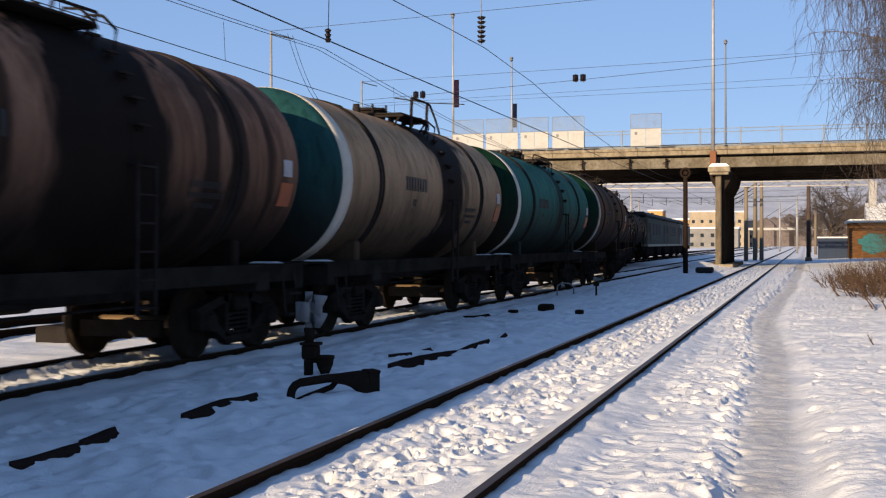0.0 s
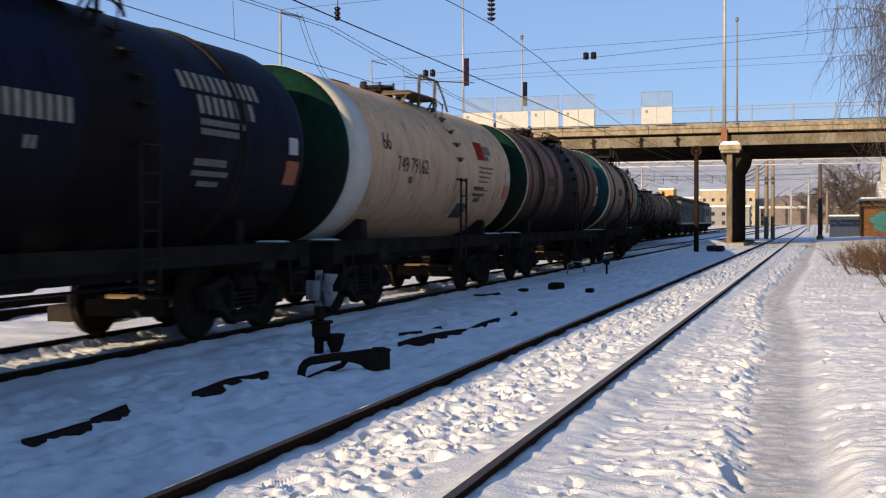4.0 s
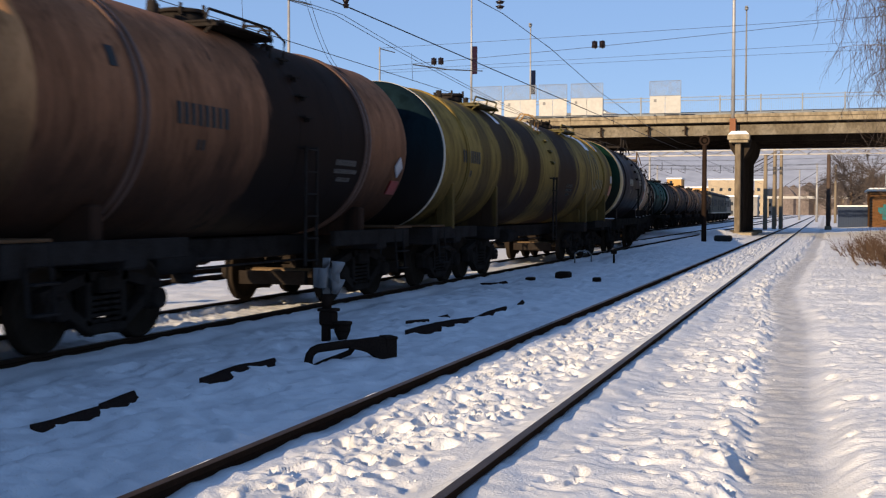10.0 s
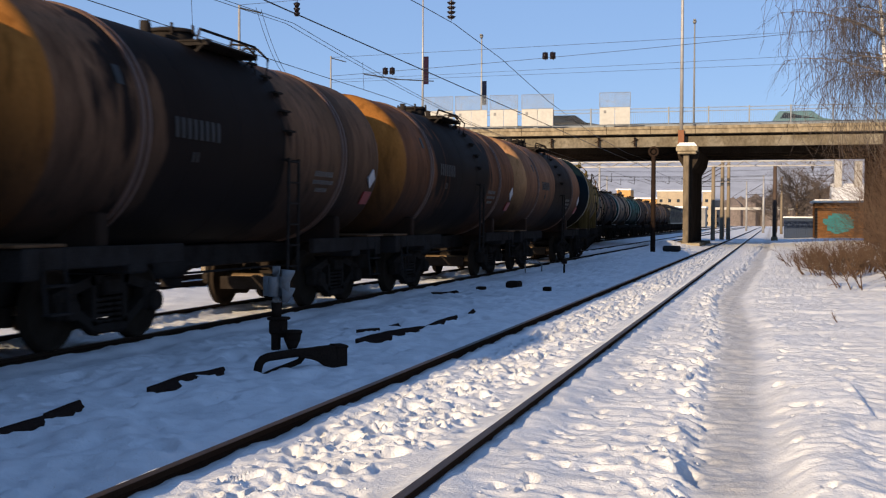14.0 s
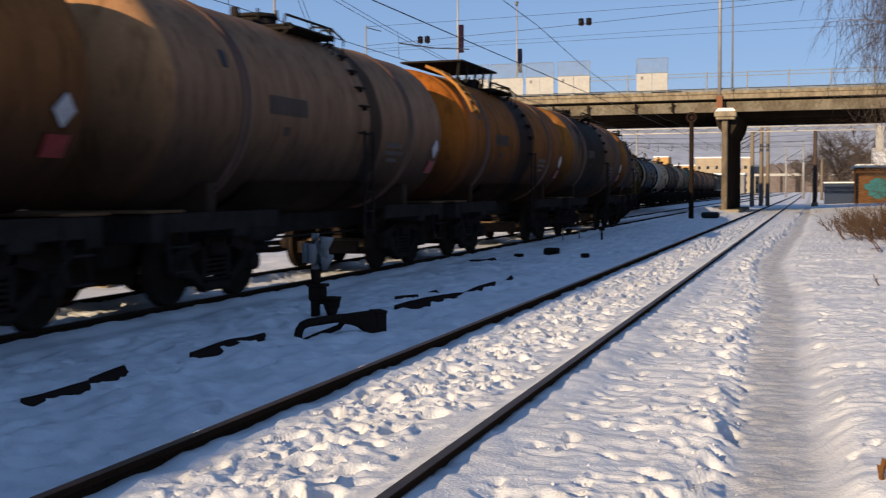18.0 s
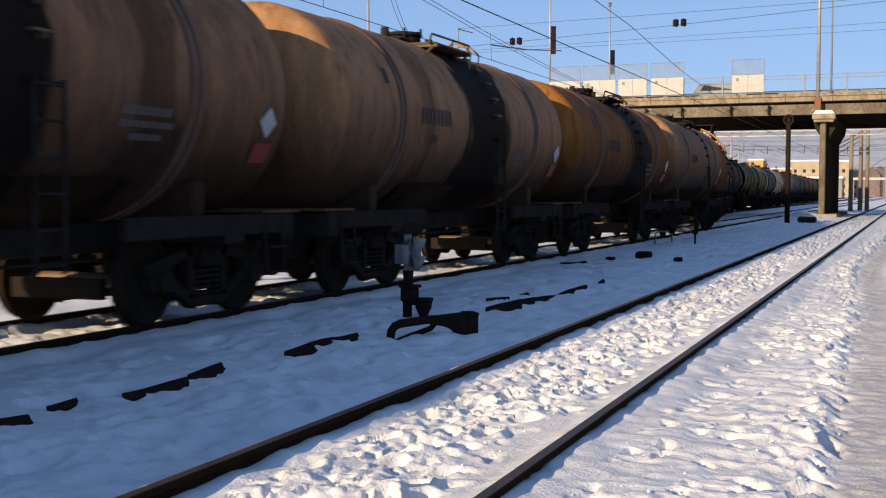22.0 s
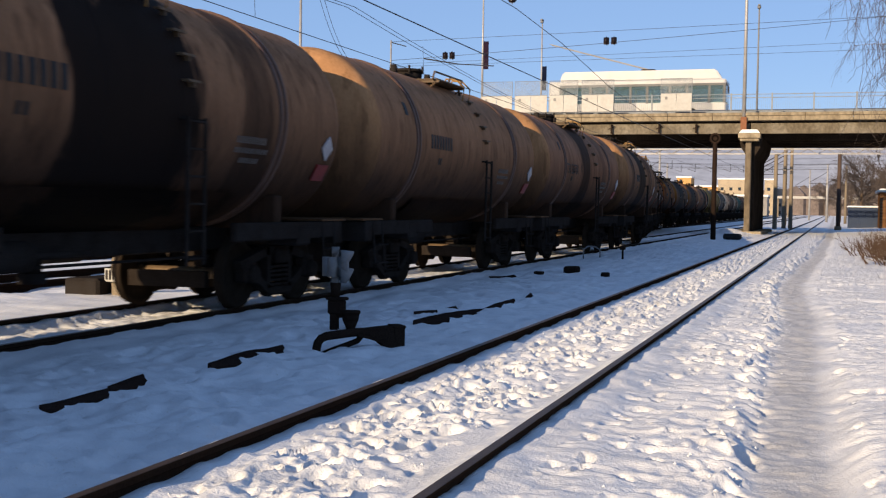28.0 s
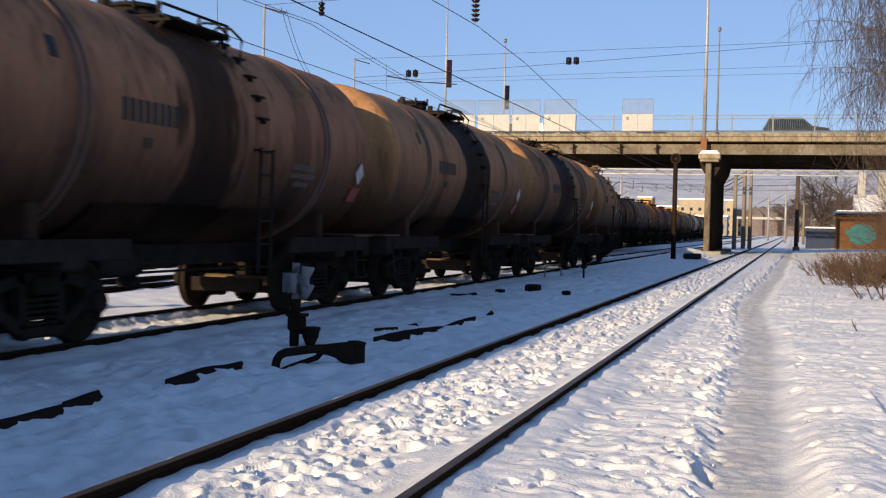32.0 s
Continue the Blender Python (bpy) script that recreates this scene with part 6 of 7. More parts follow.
for _k, _d in enumerate(((-5.70, 7.28, -5.60, 8.02, 0.20), (-5.62, 8.04, -5.75, 8.75, 0.20), (-5.95, 6.72, -5.90, 7.0, 0.10), (-5.80, 6.02, -5.76, 6.32, 0.14), (-5.63, 9.66, -5.66, 11.30, 0.24), (-5.27, 14.35, -5.11, 17.0, 0.34), (-5.11, 17.05, -5.03, 18.6, 0.14), (-5.70, 15.55, -5.50, 16.0, 0.10), (-5.60, 16.68, -5.53, 16.98, 0.09), (-5.02, 19.3, -5.00, 19.6, 0.07), (-7.25, 24.6, -7.05, 26.0, 0.30))):
    buried_plank(*_d, "dark rotten cable duct showing through snow" if _d[4] > 0.12 else "short end of a dark duct in the snow", 300 + _k)


def track_bits():
    for x, y, sx, sy, sz, nm, lb in ((-6.09, 27.9, 0.17, 0.22, 0.13, "junction_box", "black track junction box in the snow"), (-5.07, 26.9, 0.09, 0.11, 0.06, "stone", "dark stone on the snow"), (-6.6, 26.6, 0.1, 0.12, 0.05, "stone", "dark stone on the snow"), (-5.0, 8.2, 0.018, 0.03, -0.02, "stone", "small dark stone on the snow"), (-4.6, 6.6, 0.03, 0.02, -0.025, "stone", "small dark stone on the snow")):
        bm = bmesh.new()
        bevel_box(bm, -sx, sx, -sy, sy, -0.12, sz, min(sx, abs(sz)) * 0.3)
        solid(nm, bm, M["poled"], lb, "box" if "box" in nm else "stone", loc=(x, y, -0.1))
    root = thing("marker_post", "thin dark marker stake in the snow", "stake", loc=(-6.25, 36.0, -0.1))
    bm = bmesh.new()
    tube(bm, (0, 0, -0.2), (0, 0, 0.42), 0.035, 0.03, 8)
    bevel_box(bm, -0.09, 0.09, -0.03, 0.03, 0.28, 0.40, 0.01)
    part("stake", bm, M["poled"], root)
    bm = bmesh.new()
    pts = [(-7.6, 36.5, -0.2), (-7.6, 36.5, 0.15), (-7.5, 36.7, 0.24), (-7.3, 37.0, 0.22), (-7.2, 37.2, 0.1), (-7.2, 37.2, -0.2)]
    for p, q in zip(pts, pts[1:]):
        tube(bm, p, q, 0.022, 0.022, 8)
    solid("vent_pipe", bm, M["grey"], "pale bent pipe standing in the snow", "pipe")


track_bits()


def beyond_train():
    """What shows under the train: a point motor with its number board, a red marker, a fence line of dark stuff."""
    root = thing("point_machine", "dark point machine with a number board beside the rails", "point machine", loc=(-11.8, 16.9, -0.12))
    bm = bmesh.new()
    bevel_box(bm, -0.65, 0.05, -0.35, 0.35, -0.1, 0.26, 0.05)
    part("motor_box", bm, M["frame"], root)
    bm = bmesh.new()
    bevel_box(bm, 0.10, 0.46, -0.08, 0.30, -0.1, 0.62, 0.03)
    part("pillar", bm, M["conpole"], root, "grey concrete pillar")
    bm = bmesh.new()
    bevel_box(bm, 0.02, 0.34, -0.14, -0.10, 0.20, 0.43, 0.01)
    part("board", bm, M["white"], root, "pale number board")
    bm = bmesh.new()
    for k in range(4):
        box(bm, 0.05 + 0.07 * k, 0.09 + 0.07 * k, -0.15, -0.14, 0.24, 0.40)
    part("figures", bm, M["letter_dk"], root, "dark figures")
    bm = bmesh.new()
    tube(bm, (0, 0, -0.1), (0, 0, 0.45), 0.07, 0.05, 8)
    solid("marker_post", bm, M["placard_r"], "small red marker in the snow", "stake", loc=(-16.9, 25.4, -0.1))
    for x, y, h in ((-16.9, 16.5, 1.3), (-17.2, 33, 1.6), (-12.0, 30.5, 0.5)):
        bm = bmesh.new()
        bevel_box(bm, -0.09, 0.09, -0.09, 0.09, -0.2, h, 0.02)
        solid("marker_post", bm, M["conpole"], "short concrete marker post", "post", loc=(x, y, -0.1))


beyond_train()


# ---------- right side: garage, shed, house, bushes and trees ----------
def garage():
    root = thing("brick_garage", "orange brick garage with a blue-edged snowy roof and teal sprayed tag", "garage", loc=(4.15, 119.0, -0.1))
    bm = bmesh.new()
    box(bm, 0.02, 7.9, 0.02, 7, 0, 3.55)
    part("wall", bm, M["mortar"], root, "mortared wall core")
    bm = bmesh.new()
    bevel_box(bm, -0.3, 8.2, -0.4, 7.3, 3.56, 3.78, 0.03)
    part("roof", bm, mat("roof_blue", (0.05, 0.11, 0.20), 0.5, scale=2), root, "blue metal roof edge")
    bm = bmesh.new()
    bevel_box(bm, -0.05, 7.9, 0.3, 7.0, 3.785, 3.92, 0.05)
    part("roof_snow", bm, M["snowcap"], root, "snow on the roof")
    bm = bmesh.new()
    rs = random.Random(5)
    for k in range(110):
        a = rs.uniform(0, 6.28)
        r = rs.random() ** 0.5
        cx, cz = 2.2 + 1.15 * r * math.cos(a), 1.55 + 0.85 * r * math.sin(a)
        s = rs.uniform(0.15, 0.4)
        box(bm, cx - s, cx + s, -0.034 - 0.0004 * k, -0.029, cz - s * 0.6, cz + s * 0.6)
    part("spray_tag", bm, M["teal"], root, "teal sprayed tag")["kind"] = "stuff"
    bk = shared("brick", lambda b: box(b, 0.006, 0.494, -0.03, 0.02, 0.006, 0.139), M["brick"])
    bk2 = shared("brick_side", lambda b: box(b, -0.03, 0.02, 0.006, 0.494, 0.006, 0.139), M["brick"])
    for r in range(24):
        off = 0.25 if r % 2 else 0.0
        for c in range(15):
            x = c * 0.5 + off
            if x + 0.5 < 7.95 and r < 20:
                part("brick", bk, None, root, "", (x, 0.0, r * 0.147))
    bm = bmesh.new()
    for r in range(20, 24):
        for c in range(15):
            box(bm, c * 0.5 + 0.006, c * 0.5 + 0.494, -0.03, 0.02, r * 0.147 + 0.006, r * 0.147 + 0.139)
    for r in range(24):
        for c in range(13):
            box(bm, -0.03, 0.02, c * 0.5 + 0.006, c * 0.5 + 0.494, r * 0.147 + 0.006, r * 0.147 + 0.139)
    ob = part("brickwork", bm, M["brick"], root)
    ob["kind"] = "stuff"


def shed():
    root = thing("metal_shed", "blue-grey corrugated metal shed with snow on top", "shed", loc=(1.3, 124.0, -0.1))
    rib = shared("rib", lambda b: bevel_box(b, 0, 0.12, -0.03, 0.0, 0, 2.1, 0.01), M["shed"])
    for k in range(14):
        part("rib", rib, None, root, "", (k * 0.22, 0, 0))
    bm = bmesh.new()
    box(bm, 0, 3.1, 0.001, 4, 0, 2.1)
    part("wall", bm, M["shed"], root)
    bm = bmesh.new()
    bevel_box(bm, -0.1, 3.2, -0.15, 4.1, 2.1, 2.25, 0.03)
    part("roof_snow", bm, M["snowcap"], root, "thin snow on the roof")


def snowy_house():
    root = thing("house", "small house with a snow-covered pitched roof", "house", loc=(7.7, 150, -0.6))
    bm = bmesh.new()
    box(bm, 0, 9, 0, 9, 0, 4.6)
    part("wall", bm, mat("plaster_grey", (0.38, 0.36, 0.33), 0.85, scale=1), root)
    bm = bmesh.new()
    v = [bm.verts.new(p) for p in ((-0.5, -0.6, 4.5), (9.5, -0.6, 4.5), (9.5, 4.5, 7.1), (-0.5, 4.5, 7.1), (-0.5, 9.6, 4.5), (9.5, 9.6, 4.5))]
    bm.faces.new((v[0], v[1], v[2], v[3]))
    bm.faces.new((v[3], v[2], v[5], v[4]))
    bm.faces.new((v[0], v[3], v[4]))
    bm.faces.new((v[1], v[5], v[2]))
    bm.faces.new((v[0], v[4], v[5], v[1]))
    part("roof", bm, M["snowcap"], root, "snow-covered pitched roof")
    for k in range(3):
        bm = bmesh.new()
        bevel_box(bm, 1.2 + 2.8 * k, 2.4 + 2.8 * k, -0.05, 0.02, 1.6, 3.2, 0.02)
        part("window", bm, M["glass"], root)
    for x in (-0.1, 2.3):
        bm = bmesh.new()
        bevel_box(bm, x, x + 0.95, 3.6, 4.6, 6.2, 9.9, 0.04)
        part("chimney", bm, M["pole"], root, "pale chimney stack")


garage()
shed()
snowy_house()


def twigs(bm, p, d, length, r, depth, rs, spread=0.6, droop=0.0, kids=3, seg=3, sides=4):
    """A branching twig as thin tapered bars."""
    p, d = Vector(p), Vector(d).normalized()
    n = seg
    for k in range(n):
        q = p + d * (length / n)
        r1 = r * (1 - 0.55 * (k + 1) / n)
        tube(bm, p, q, r * (1 - 0.55 * k / n), r1, sides, False)
        if depth > 0:
            for _ in range(kids if k else kids - 1):
                e = Vector((rs.gauss(0, 1), rs.gauss(0, 1), rs.gauss(0, 1))).normalized()
                nd = (d + e * spread).normalized()
                nd.z -= droop * 0.5
                twigs(bm, q if rs.random() < 0.5 else p.lerp(q, rs.random()), nd, length * rs.uniform(0.35, 0.6), r1 * 0.65, depth - 1, rs, spread, droop, kids, seg, 3)
        p = q
        d = (d + Vector((rs.gauss(0, 0.14), rs.gauss(0, 0.14), rs.gauss(0, 0.14) - droop))).normalized()


def bush(x, y, h, w, stems, material, label, seed, z=0.0, depth=2):
    rs = random.Random(seed)
    root = thing("bush", label, "bush", "leafless bushes", loc=(x, y, z))
    bm = bmesh.new()
    for k in range(int(stems * (0.95 if h < 1.3 else 0.72))):
        a = rs.uniform(0, 6.28)
        rr = w * 0.35 * rs.random() ** 0.5
        out = 0.6 if h < 1.3 else 0.52
        d = Vector((math.cos(a) * out, math.sin(a) * out, rs.uniform(0.5, 1.3)))
        twigs(bm, (rr * math.cos(a), rr * math.sin(a), -0.1), d, h * rs.uniform(0.6, 1.1), 0.013 if y < 25 else 0.017, depth, rs, 0.7, 0.02, 3, 3)
    part("stem_tangle", bm, material, root, "tangle of bare stems")["kind"] = "stuff"


bush(1.9, 37.0, 0.8, 2.8, 30, M["twig"], "low tangle of bare reddish stems in snow", 1)
bush(2.9, 40.0, 1.0, 2.8, 30, M["twig"], "low tangle of bare reddish stems in snow", 2)
bush(1.5, 43.5, 0.7, 2.6, 26, M["twig"], "low tangle of bare reddish stems in snow", 3)
bush(3.7, 33.0, 1.6, 2.6, 16, M["twig"], "bare brown bush beside the path", 4)
bush(3.6, 27.0, 2.0, 2.6, 14, M["twig"], "bare brown bush beside the path", 5)
bush(3.6, 21.0, 1.5, 2.0, 10, M["twig"], "bare brown bush beside the path", 6)
bush(1.95, 14.8, 0.55, 0.8, 5, M["twig"], "few bare stems poking from the snow", 7, depth=1)
bush(5.0, 46.0, 2.8, 3.2, 18, M["twig"], "tall bare brown bush beside the birches", 8)
bush(5.6, 52.0, 3.4, 3.6, 18, M["twig"], "tall bare brown bush beside the birches", 9)
for _i, (_x, _y, _h, _n) in enumerate(((2.6, 17.5, 0.9, 8), (3.4, 15.0, 1.1, 8), (4.2, 18.0, 1.6, 12), (4.6, 24.0, 2.2, 16), (5.2, 29.0, 2.6, 16), (4.4, 33.5, 2.4, 16), (2.3, 30.0, 0.9, 12), (4.4, 37.5, 2.2, 18), (5.0, 38.5, 3.0, 18), (2.6, 46.0, 0.8, 14), (6.0, 34.0, 3.0, 16))):
    bush(_x, _y, _h, 2.4, _n, M["twig"], "bare brown bush beside the path", 60 + _i)
# thicket on the bank in front of the abutment and between the birches
for _i, (_x, _y, _h, _w, _n) in enumerate(((5.6, 41.0, 4.0, 2.6, 22), (6.8, 45.0, 4.6, 3.0, 22), (6.2, 50.0, 5.0, 3.0, 20), (7.6, 56.0, 5.5, 3.4, 20), (6.9, 64.0, 5.5, 3.6, 20), (5.3, 35.5, 2.8, 2.4, 18), (4.6, 30.5, 2.0, 2.2, 16), (4.5, 43.5, 2.0, 2.2, 18), (5.9, 55.0, 3.2, 2.6, 18), (2.7, 38.2, 0.9, 2.6, 30), (2.1, 40.5, 0.8, 2.6, 30), (3.4, 41.5, 1.2, 2.4, 24))):
    bush(_x, _y, _h, _w, _n, M["twig"] if _i % 2 else M["bark"], "dense thicket of bare brown stems on the bank", 120 + _i)
bush(6.4, 44.0, 3.2, 3.4, 18, M["twig"], "tall bare brown bush beside the birches", 10)
bush(6.5, 60.0, 3.0, 3.6, 16, M["twig"], "tall bare brown bush beside the birches", 11)


def birch(x, y, h, lean, label, seed, limbs=14, reach=4.0):
    rs = random.Random(seed)
    root = thing("birch_tree", label, "birch tree", "birch trees", loc=(x, y, -0.1))
    bm = bmesh.new()
    p = Vector((0, 0, -0.1))
    d = Vector((lean, 0, 1)).normalized()
    n = 10
    joints = []
    for k in range(n):
        q = p + d * (h / n)
        tube(bm, p, q, 0.12 * (1 - 0.085 * k), 0.12 * (1 - 0.085 * (k + 1)), 12, False)
        joints.append((q.copy(), 0.15 * (1 - 0.085 * (k + 1))))
        p = q
        d = (d + Vector((rs.gauss(0, 0.02), rs.gauss(0, 0.02), 0))).normalized()
    part("trunk", bm, M["birch"], root, "white birch trunk with dark marks")
    bm = bmesh.new()
    bm2 = bmesh.new()
    for k in range(limbs):
        q, r = joints[rs.randint(4, n - 1)]
        a = rs.uniform(0, 6.28)
        if k % 2:
            a = rs.uniform(2.4, 4.2)
        e = Vector((math.cos(a), math.sin(a) * 0.7, rs.uniform(0.25, 0.8)))
        L = reach * rs.uniform(0.6, 1.0)
        pp, dd = q.copy(), e.normalized()
        for s in range(6):
            qq = pp + dd * (L / 6)
            tube(bm, pp, qq, 0.042 * (1 - 0.15 * s), 0.042 * (1 - 0.15 * (s + 1)), 6, False)
            for _ in range(2):
                f = Vector((rs.gauss(0, 0.6), rs.gauss(0, 0.6), rs.uniform(-0.5, 0.3)))
                twigs(bm2, pp.lerp(qq, rs.random()), dd * 0.5 + f, rs.uniform(0.7, 1.5), 0.009, 1, rs, 0.5, 0.22, 3, 4, 3)
            if s > 1:
                # hanging whips
                for _ in range(6):
                    w0 = pp.lerp(qq, rs.random())
                    L2 = rs.uniform(1.2, 3.6)
                    bend = rs.gauss(0, 0.10)
                    w = [w0 + Vector((bend * j * j / 6 + 0.25 * math.sin(1.3 * j) * rs.uniform(0.2, 0.5) * j / 4 + rs.gauss(0, 0.05), rs.gauss(0, 0.04), -L2 * j / 6)) for j in range(7)]
                    for a1, b1 in zip(w, w[1:]):
                        tube(bm2, a1, b1, 0.0075, 0.006, 3, False)
                        if rs.random() < 0.55:
                            tube(bm2, b1, b1 + Vector((rs.gauss(0, 0.16), rs.gauss(0, 0.16), -rs.uniform(0.15, 0.5))), 0.004, 0.003, 3, False)
            pp = qq
            dd = (dd + Vector((rs.gauss(0, 0.1), rs.gauss(0, 0.1), -0.10))).normalized()
    part("limb_frame", bm, M["limb"], root, "pale grey bare limbs")["kind"] = "stuff"
    part("crown", bm2, M["twigd"], root, "drooping bare twigs")


birch(4.35, 42.0, 13.5, -0.10, "leaning white birch with drooping bare twigs", 21, 16, 4.6)
birch(4.75, 43.0, 14.0, -0.04, "white birch with drooping bare twigs", 22, 14, 4.2)
birch(5.15, 42.0, 13.0, -0.03, "white birch with drooping bare twigs", 23, 12, 3.5)


def dry_leaf(x, y, z):
    root = thing("dry_weed", "curled brown dry leaf on a short stalk in snow", "dry weed", loc=(x, y, z))
    bm = bmesh.new()
    tube_path(bm, [(0, 0, -0.1), (0.005, 0, 0.0), (0.0, 0.005, 0.05), (0.012, 0.0, 0.10)], 0.004)
    part("stalk", bm, M["twig"], root)
    brown = mat("leaf_brown", (0.26, 0.12, 0.035), 0.7, scale=30, gloss=0.1)
    for k, (zz, a) in enumerate(((0.02, 2.2), (0.055, 0.6))):
        bm = bmesh.new()
        g = [[bm.verts.new((0.018 * u * math.cos(a) + 0.016 * v, 0.018 * u * math.sin(a) + 0.010 * v * v, zz + 0.075 * u + 0.006 * abs(v))) for v in (-1, 0, 1)] for u in (0, 0.35, 0.7, 1.0)]
        for r0, r1 in zip(g, g[1:]):
            for i in range(2):
                bm.faces.new((r0[i], r0[i + 1], r1[i + 1], r1[i]))
        bmesh.ops.solidify(bm, geom=bm.faces[:], thickness=0.002)
        part("leaf", bm, brown, root, "curled brown leaf")


dry_leaf(0.36, 6.25, -0.07)
for _i, (_x, _y) in enumerate(((1.55, 11.6), (1.5, 14.0), (1.1, 19.5))):
    bush(_x, _y, 0.20, 0.25, 2, M["twig"], "few dry stalks standing in the snow", 90 + _i, depth=1)


def bare_tree(x, y, h, w, label, seed, limbs=26):
    rs = random.Random(seed)
    root = thing("bare_tree", label, "tree", "bare far trees", loc=(x, y, -0.1))
    bm = bmesh.new()
    tube(bm, (0, 0, -0.2), (0.1, 0, h * 0.35), 0.28, 0.2, 10, False)
    tube(bm, (0.1, 0, h * 0.35), (0.0, 0.1, h * 0.75), 0.2, 0.08, 8, False)
    part("trunk", bm, M["bark"], root, "dark trunk")
    bm = bmesh.new()
    for k in range(limbs):
        z = rs.uniform(0.22, 0.75) * h
        a = rs.uniform(0, 6.28)
        twigs(bm, (0.05, 0, z), (math.cos(a), math.sin(a), rs.uniform(0.3, 1.1)), w * rs.uniform(0.5, 0.8), 0.07, 2, rs, 0.75, 0.0, 3, 4, 4)
    part("crown", bm, M["twigd"], root, "dense bare crown")


bare_tree(3.0, 150, 8.5, 5.0, "broad bare tree behind the garage", 31)
bare_tree(5.8, 158, 9.0, 5.0, "broad bare tree behind the garage", 32)
bare_tree(0.8, 210, 8.0, 4.5, "distant bare tree beside the track", 33, 16)
bare_tree(-2.0, 320, 10.0, 6.0, "distant bare tree beside the track", 34, 14)
bare_tree(3.5, 280, 11.0, 6.0, "distant bare tree beside the track", 35, 14)


# ---------- far town ----------
def town():
    mats = {"orange": mat("plaster_orange", (0.48, 0.27, 0.10), 0.8, scale=0.3), "white": mat("plaster_white", (0.50, 0.46, 0.41), 0.8, scale=0.3), "cream": mat("plaster_cream", (0.36, 0.29, 0.205), 0.8, scale=0.3), "grey": mat("plaster_dull", (0.22, 0.21, 0.20), 0.8, scale=0.3)}
    blocks = [(-64.3, 500, 6, 12, 16.2, "orange"), (-56.5, 500, 9.3, 14, 12.4, "orange"), (-47, 500, 11, 14, 15.6, "cream"), (-47.5, 420, 25, 12, 7.6, "grey"), (-88, 430, 18, 14, 12, "cream"), (-140, 420, 14, 14, 13, "cream"), (-175, 430, 26, 14, 12, "white"), (-215, 460, 30, 14, 20, "grey"), (-28, 500, 4, 12, 15.4, "cream"), (-24, 510, 4, 10, 12, "grey"), (-70, 380, 12, 10, 7, "cream"), (-270, 480, 36, 14, 22, "white")]
    for x, y, w, d, h, c in blocks:
        root = thing("apartment_block", c + " far apartment block with rows of windows", "building", "far town blocks", loc=(x, y, -1))
        bm = bmesh.new()
        box(bm, 0, w, 0, d, 0, h)
        part("wall", bm, mats[c], root)
        bm = bmesh.new()
        bevel_box(bm, -0.3, w + 0.3, -0.3, d + 0.3, h, h + 0.6, 0.05)
        part("roof", bm, M["snowcap"], root)
        win = shared("far_window", lambda b: bevel_box(b, 0, 1.2, -0.12, 0.02, 0, 1.3, 0.03), M["glass"])
        for i in range(int(h // 3.2)):
            for j in range(int(w // 3.6)):
                part("window", win, None, root, "", (1.1 + 3.6 * j, 0, 1.4 + 3.2 * i))


town()


def treeline():
    """Far belt of bare woods that closes the view."""
    rs = random.Random(77)
    bm = bmesh.new()
    for k in range(900):
        a = rs.uniform(-1.35, 1.0)
        r = rs.uniform(560, 700)
        x, y = r * math.sin(a), r * math.cos(a)
        h = rs.uniform(9, 17) * (1.0 + 0.3 * math.sin(a * 9))
        w = rs.uniform(5, 9)
        n = 6
        top = bm.verts.new((x, y, h))
        ring = [bm.verts.new((x + w * math.cos(6.28 * i / n) * rs.uniform(0.7, 1.2), y + w * math.sin(6.28 * i / n) * rs.uniform(0.7, 1.2), h * rs.uniform(0.55, 0.85))) for i in range(n)]
        base = [bm.verts.new((v.co.x, v.co.y, -1)) for v in ring]
        for i in range(n):
            j = (i + 1) % n
            bm.faces.new((ring[i], ring[j], top))
            bm.faces.new((base[i], base[j], ring[j], ring[i]))
    ob = solid("woods", bm, mat("woods_grey", (0.16, 0.13, 0.12), 0.95, scale=0.15, fine=1.2), "far belt of bare grey-brown woods", "woods", kind="stuff")


treeline()


def far_ridge():
    """A long wooded hill far behind the town; the blue haze of distance is painted into its colour."""
    bm = bmesh.new()
    rows = []
    for i in range(121):
        a = radians(-75 + 1.15 * i)
        h = 84 + 5 * math.sin(a * 5.1) + 5 * math.sin(a * 13 + 1) + 2.5 * math.sin(a * 31)
        rows.append([bm.verts.new((r * math.sin(a), r * math.cos(a), z)) for r, z in ((1150, -3), (1300, h * 0.6), (1420, h), (1600, h * 0.9), (1800, -5))])
    for p, q in zip(rows, rows[1:]):
        for k in range(4):
            bm.faces.new((p[k], q[k], q[k + 1], p[k + 1]))
    solid("backdrop", bm, mat("hill_painted_haze", (0.31, 0.345, 0.425), 0.95, scale=0.004, fine=0.06, var=0.12, dirt=(0.27, 0.30, 0.37), bump=0, gloss=0.0), "wooded hill far off, coloured blue-grey for haze", "hill", kind="structure")


far_ridge()


def far_footbridge():
    root = thing("footbridge", "far pale footbridge across the tracks", "bridge", loc=(0, 330, 0))
    bm = bmesh.new()
    bevel_box(bm, -16, 6, -1, 1, 5.0, 5.7, 0.05)
    part("deck", bm, M["white"], root, "pale deck")
    for x in (-15.0, -11.9, -2.0, 4.5):
        bm = bmesh.new()
        bevel_box(bm, x - 0.4, x + 0.4, -0.5, 0.5, -0.3, 5.0, 0.03)
        part("leg", bm, M["conpole"], root)


far_footbridge()


# ---------- vehicles on the bridge ----------
ROAD_Z, LANE_Y, BACK_LANE_Y = 7.72, 84.2, 90.3
CARS = []


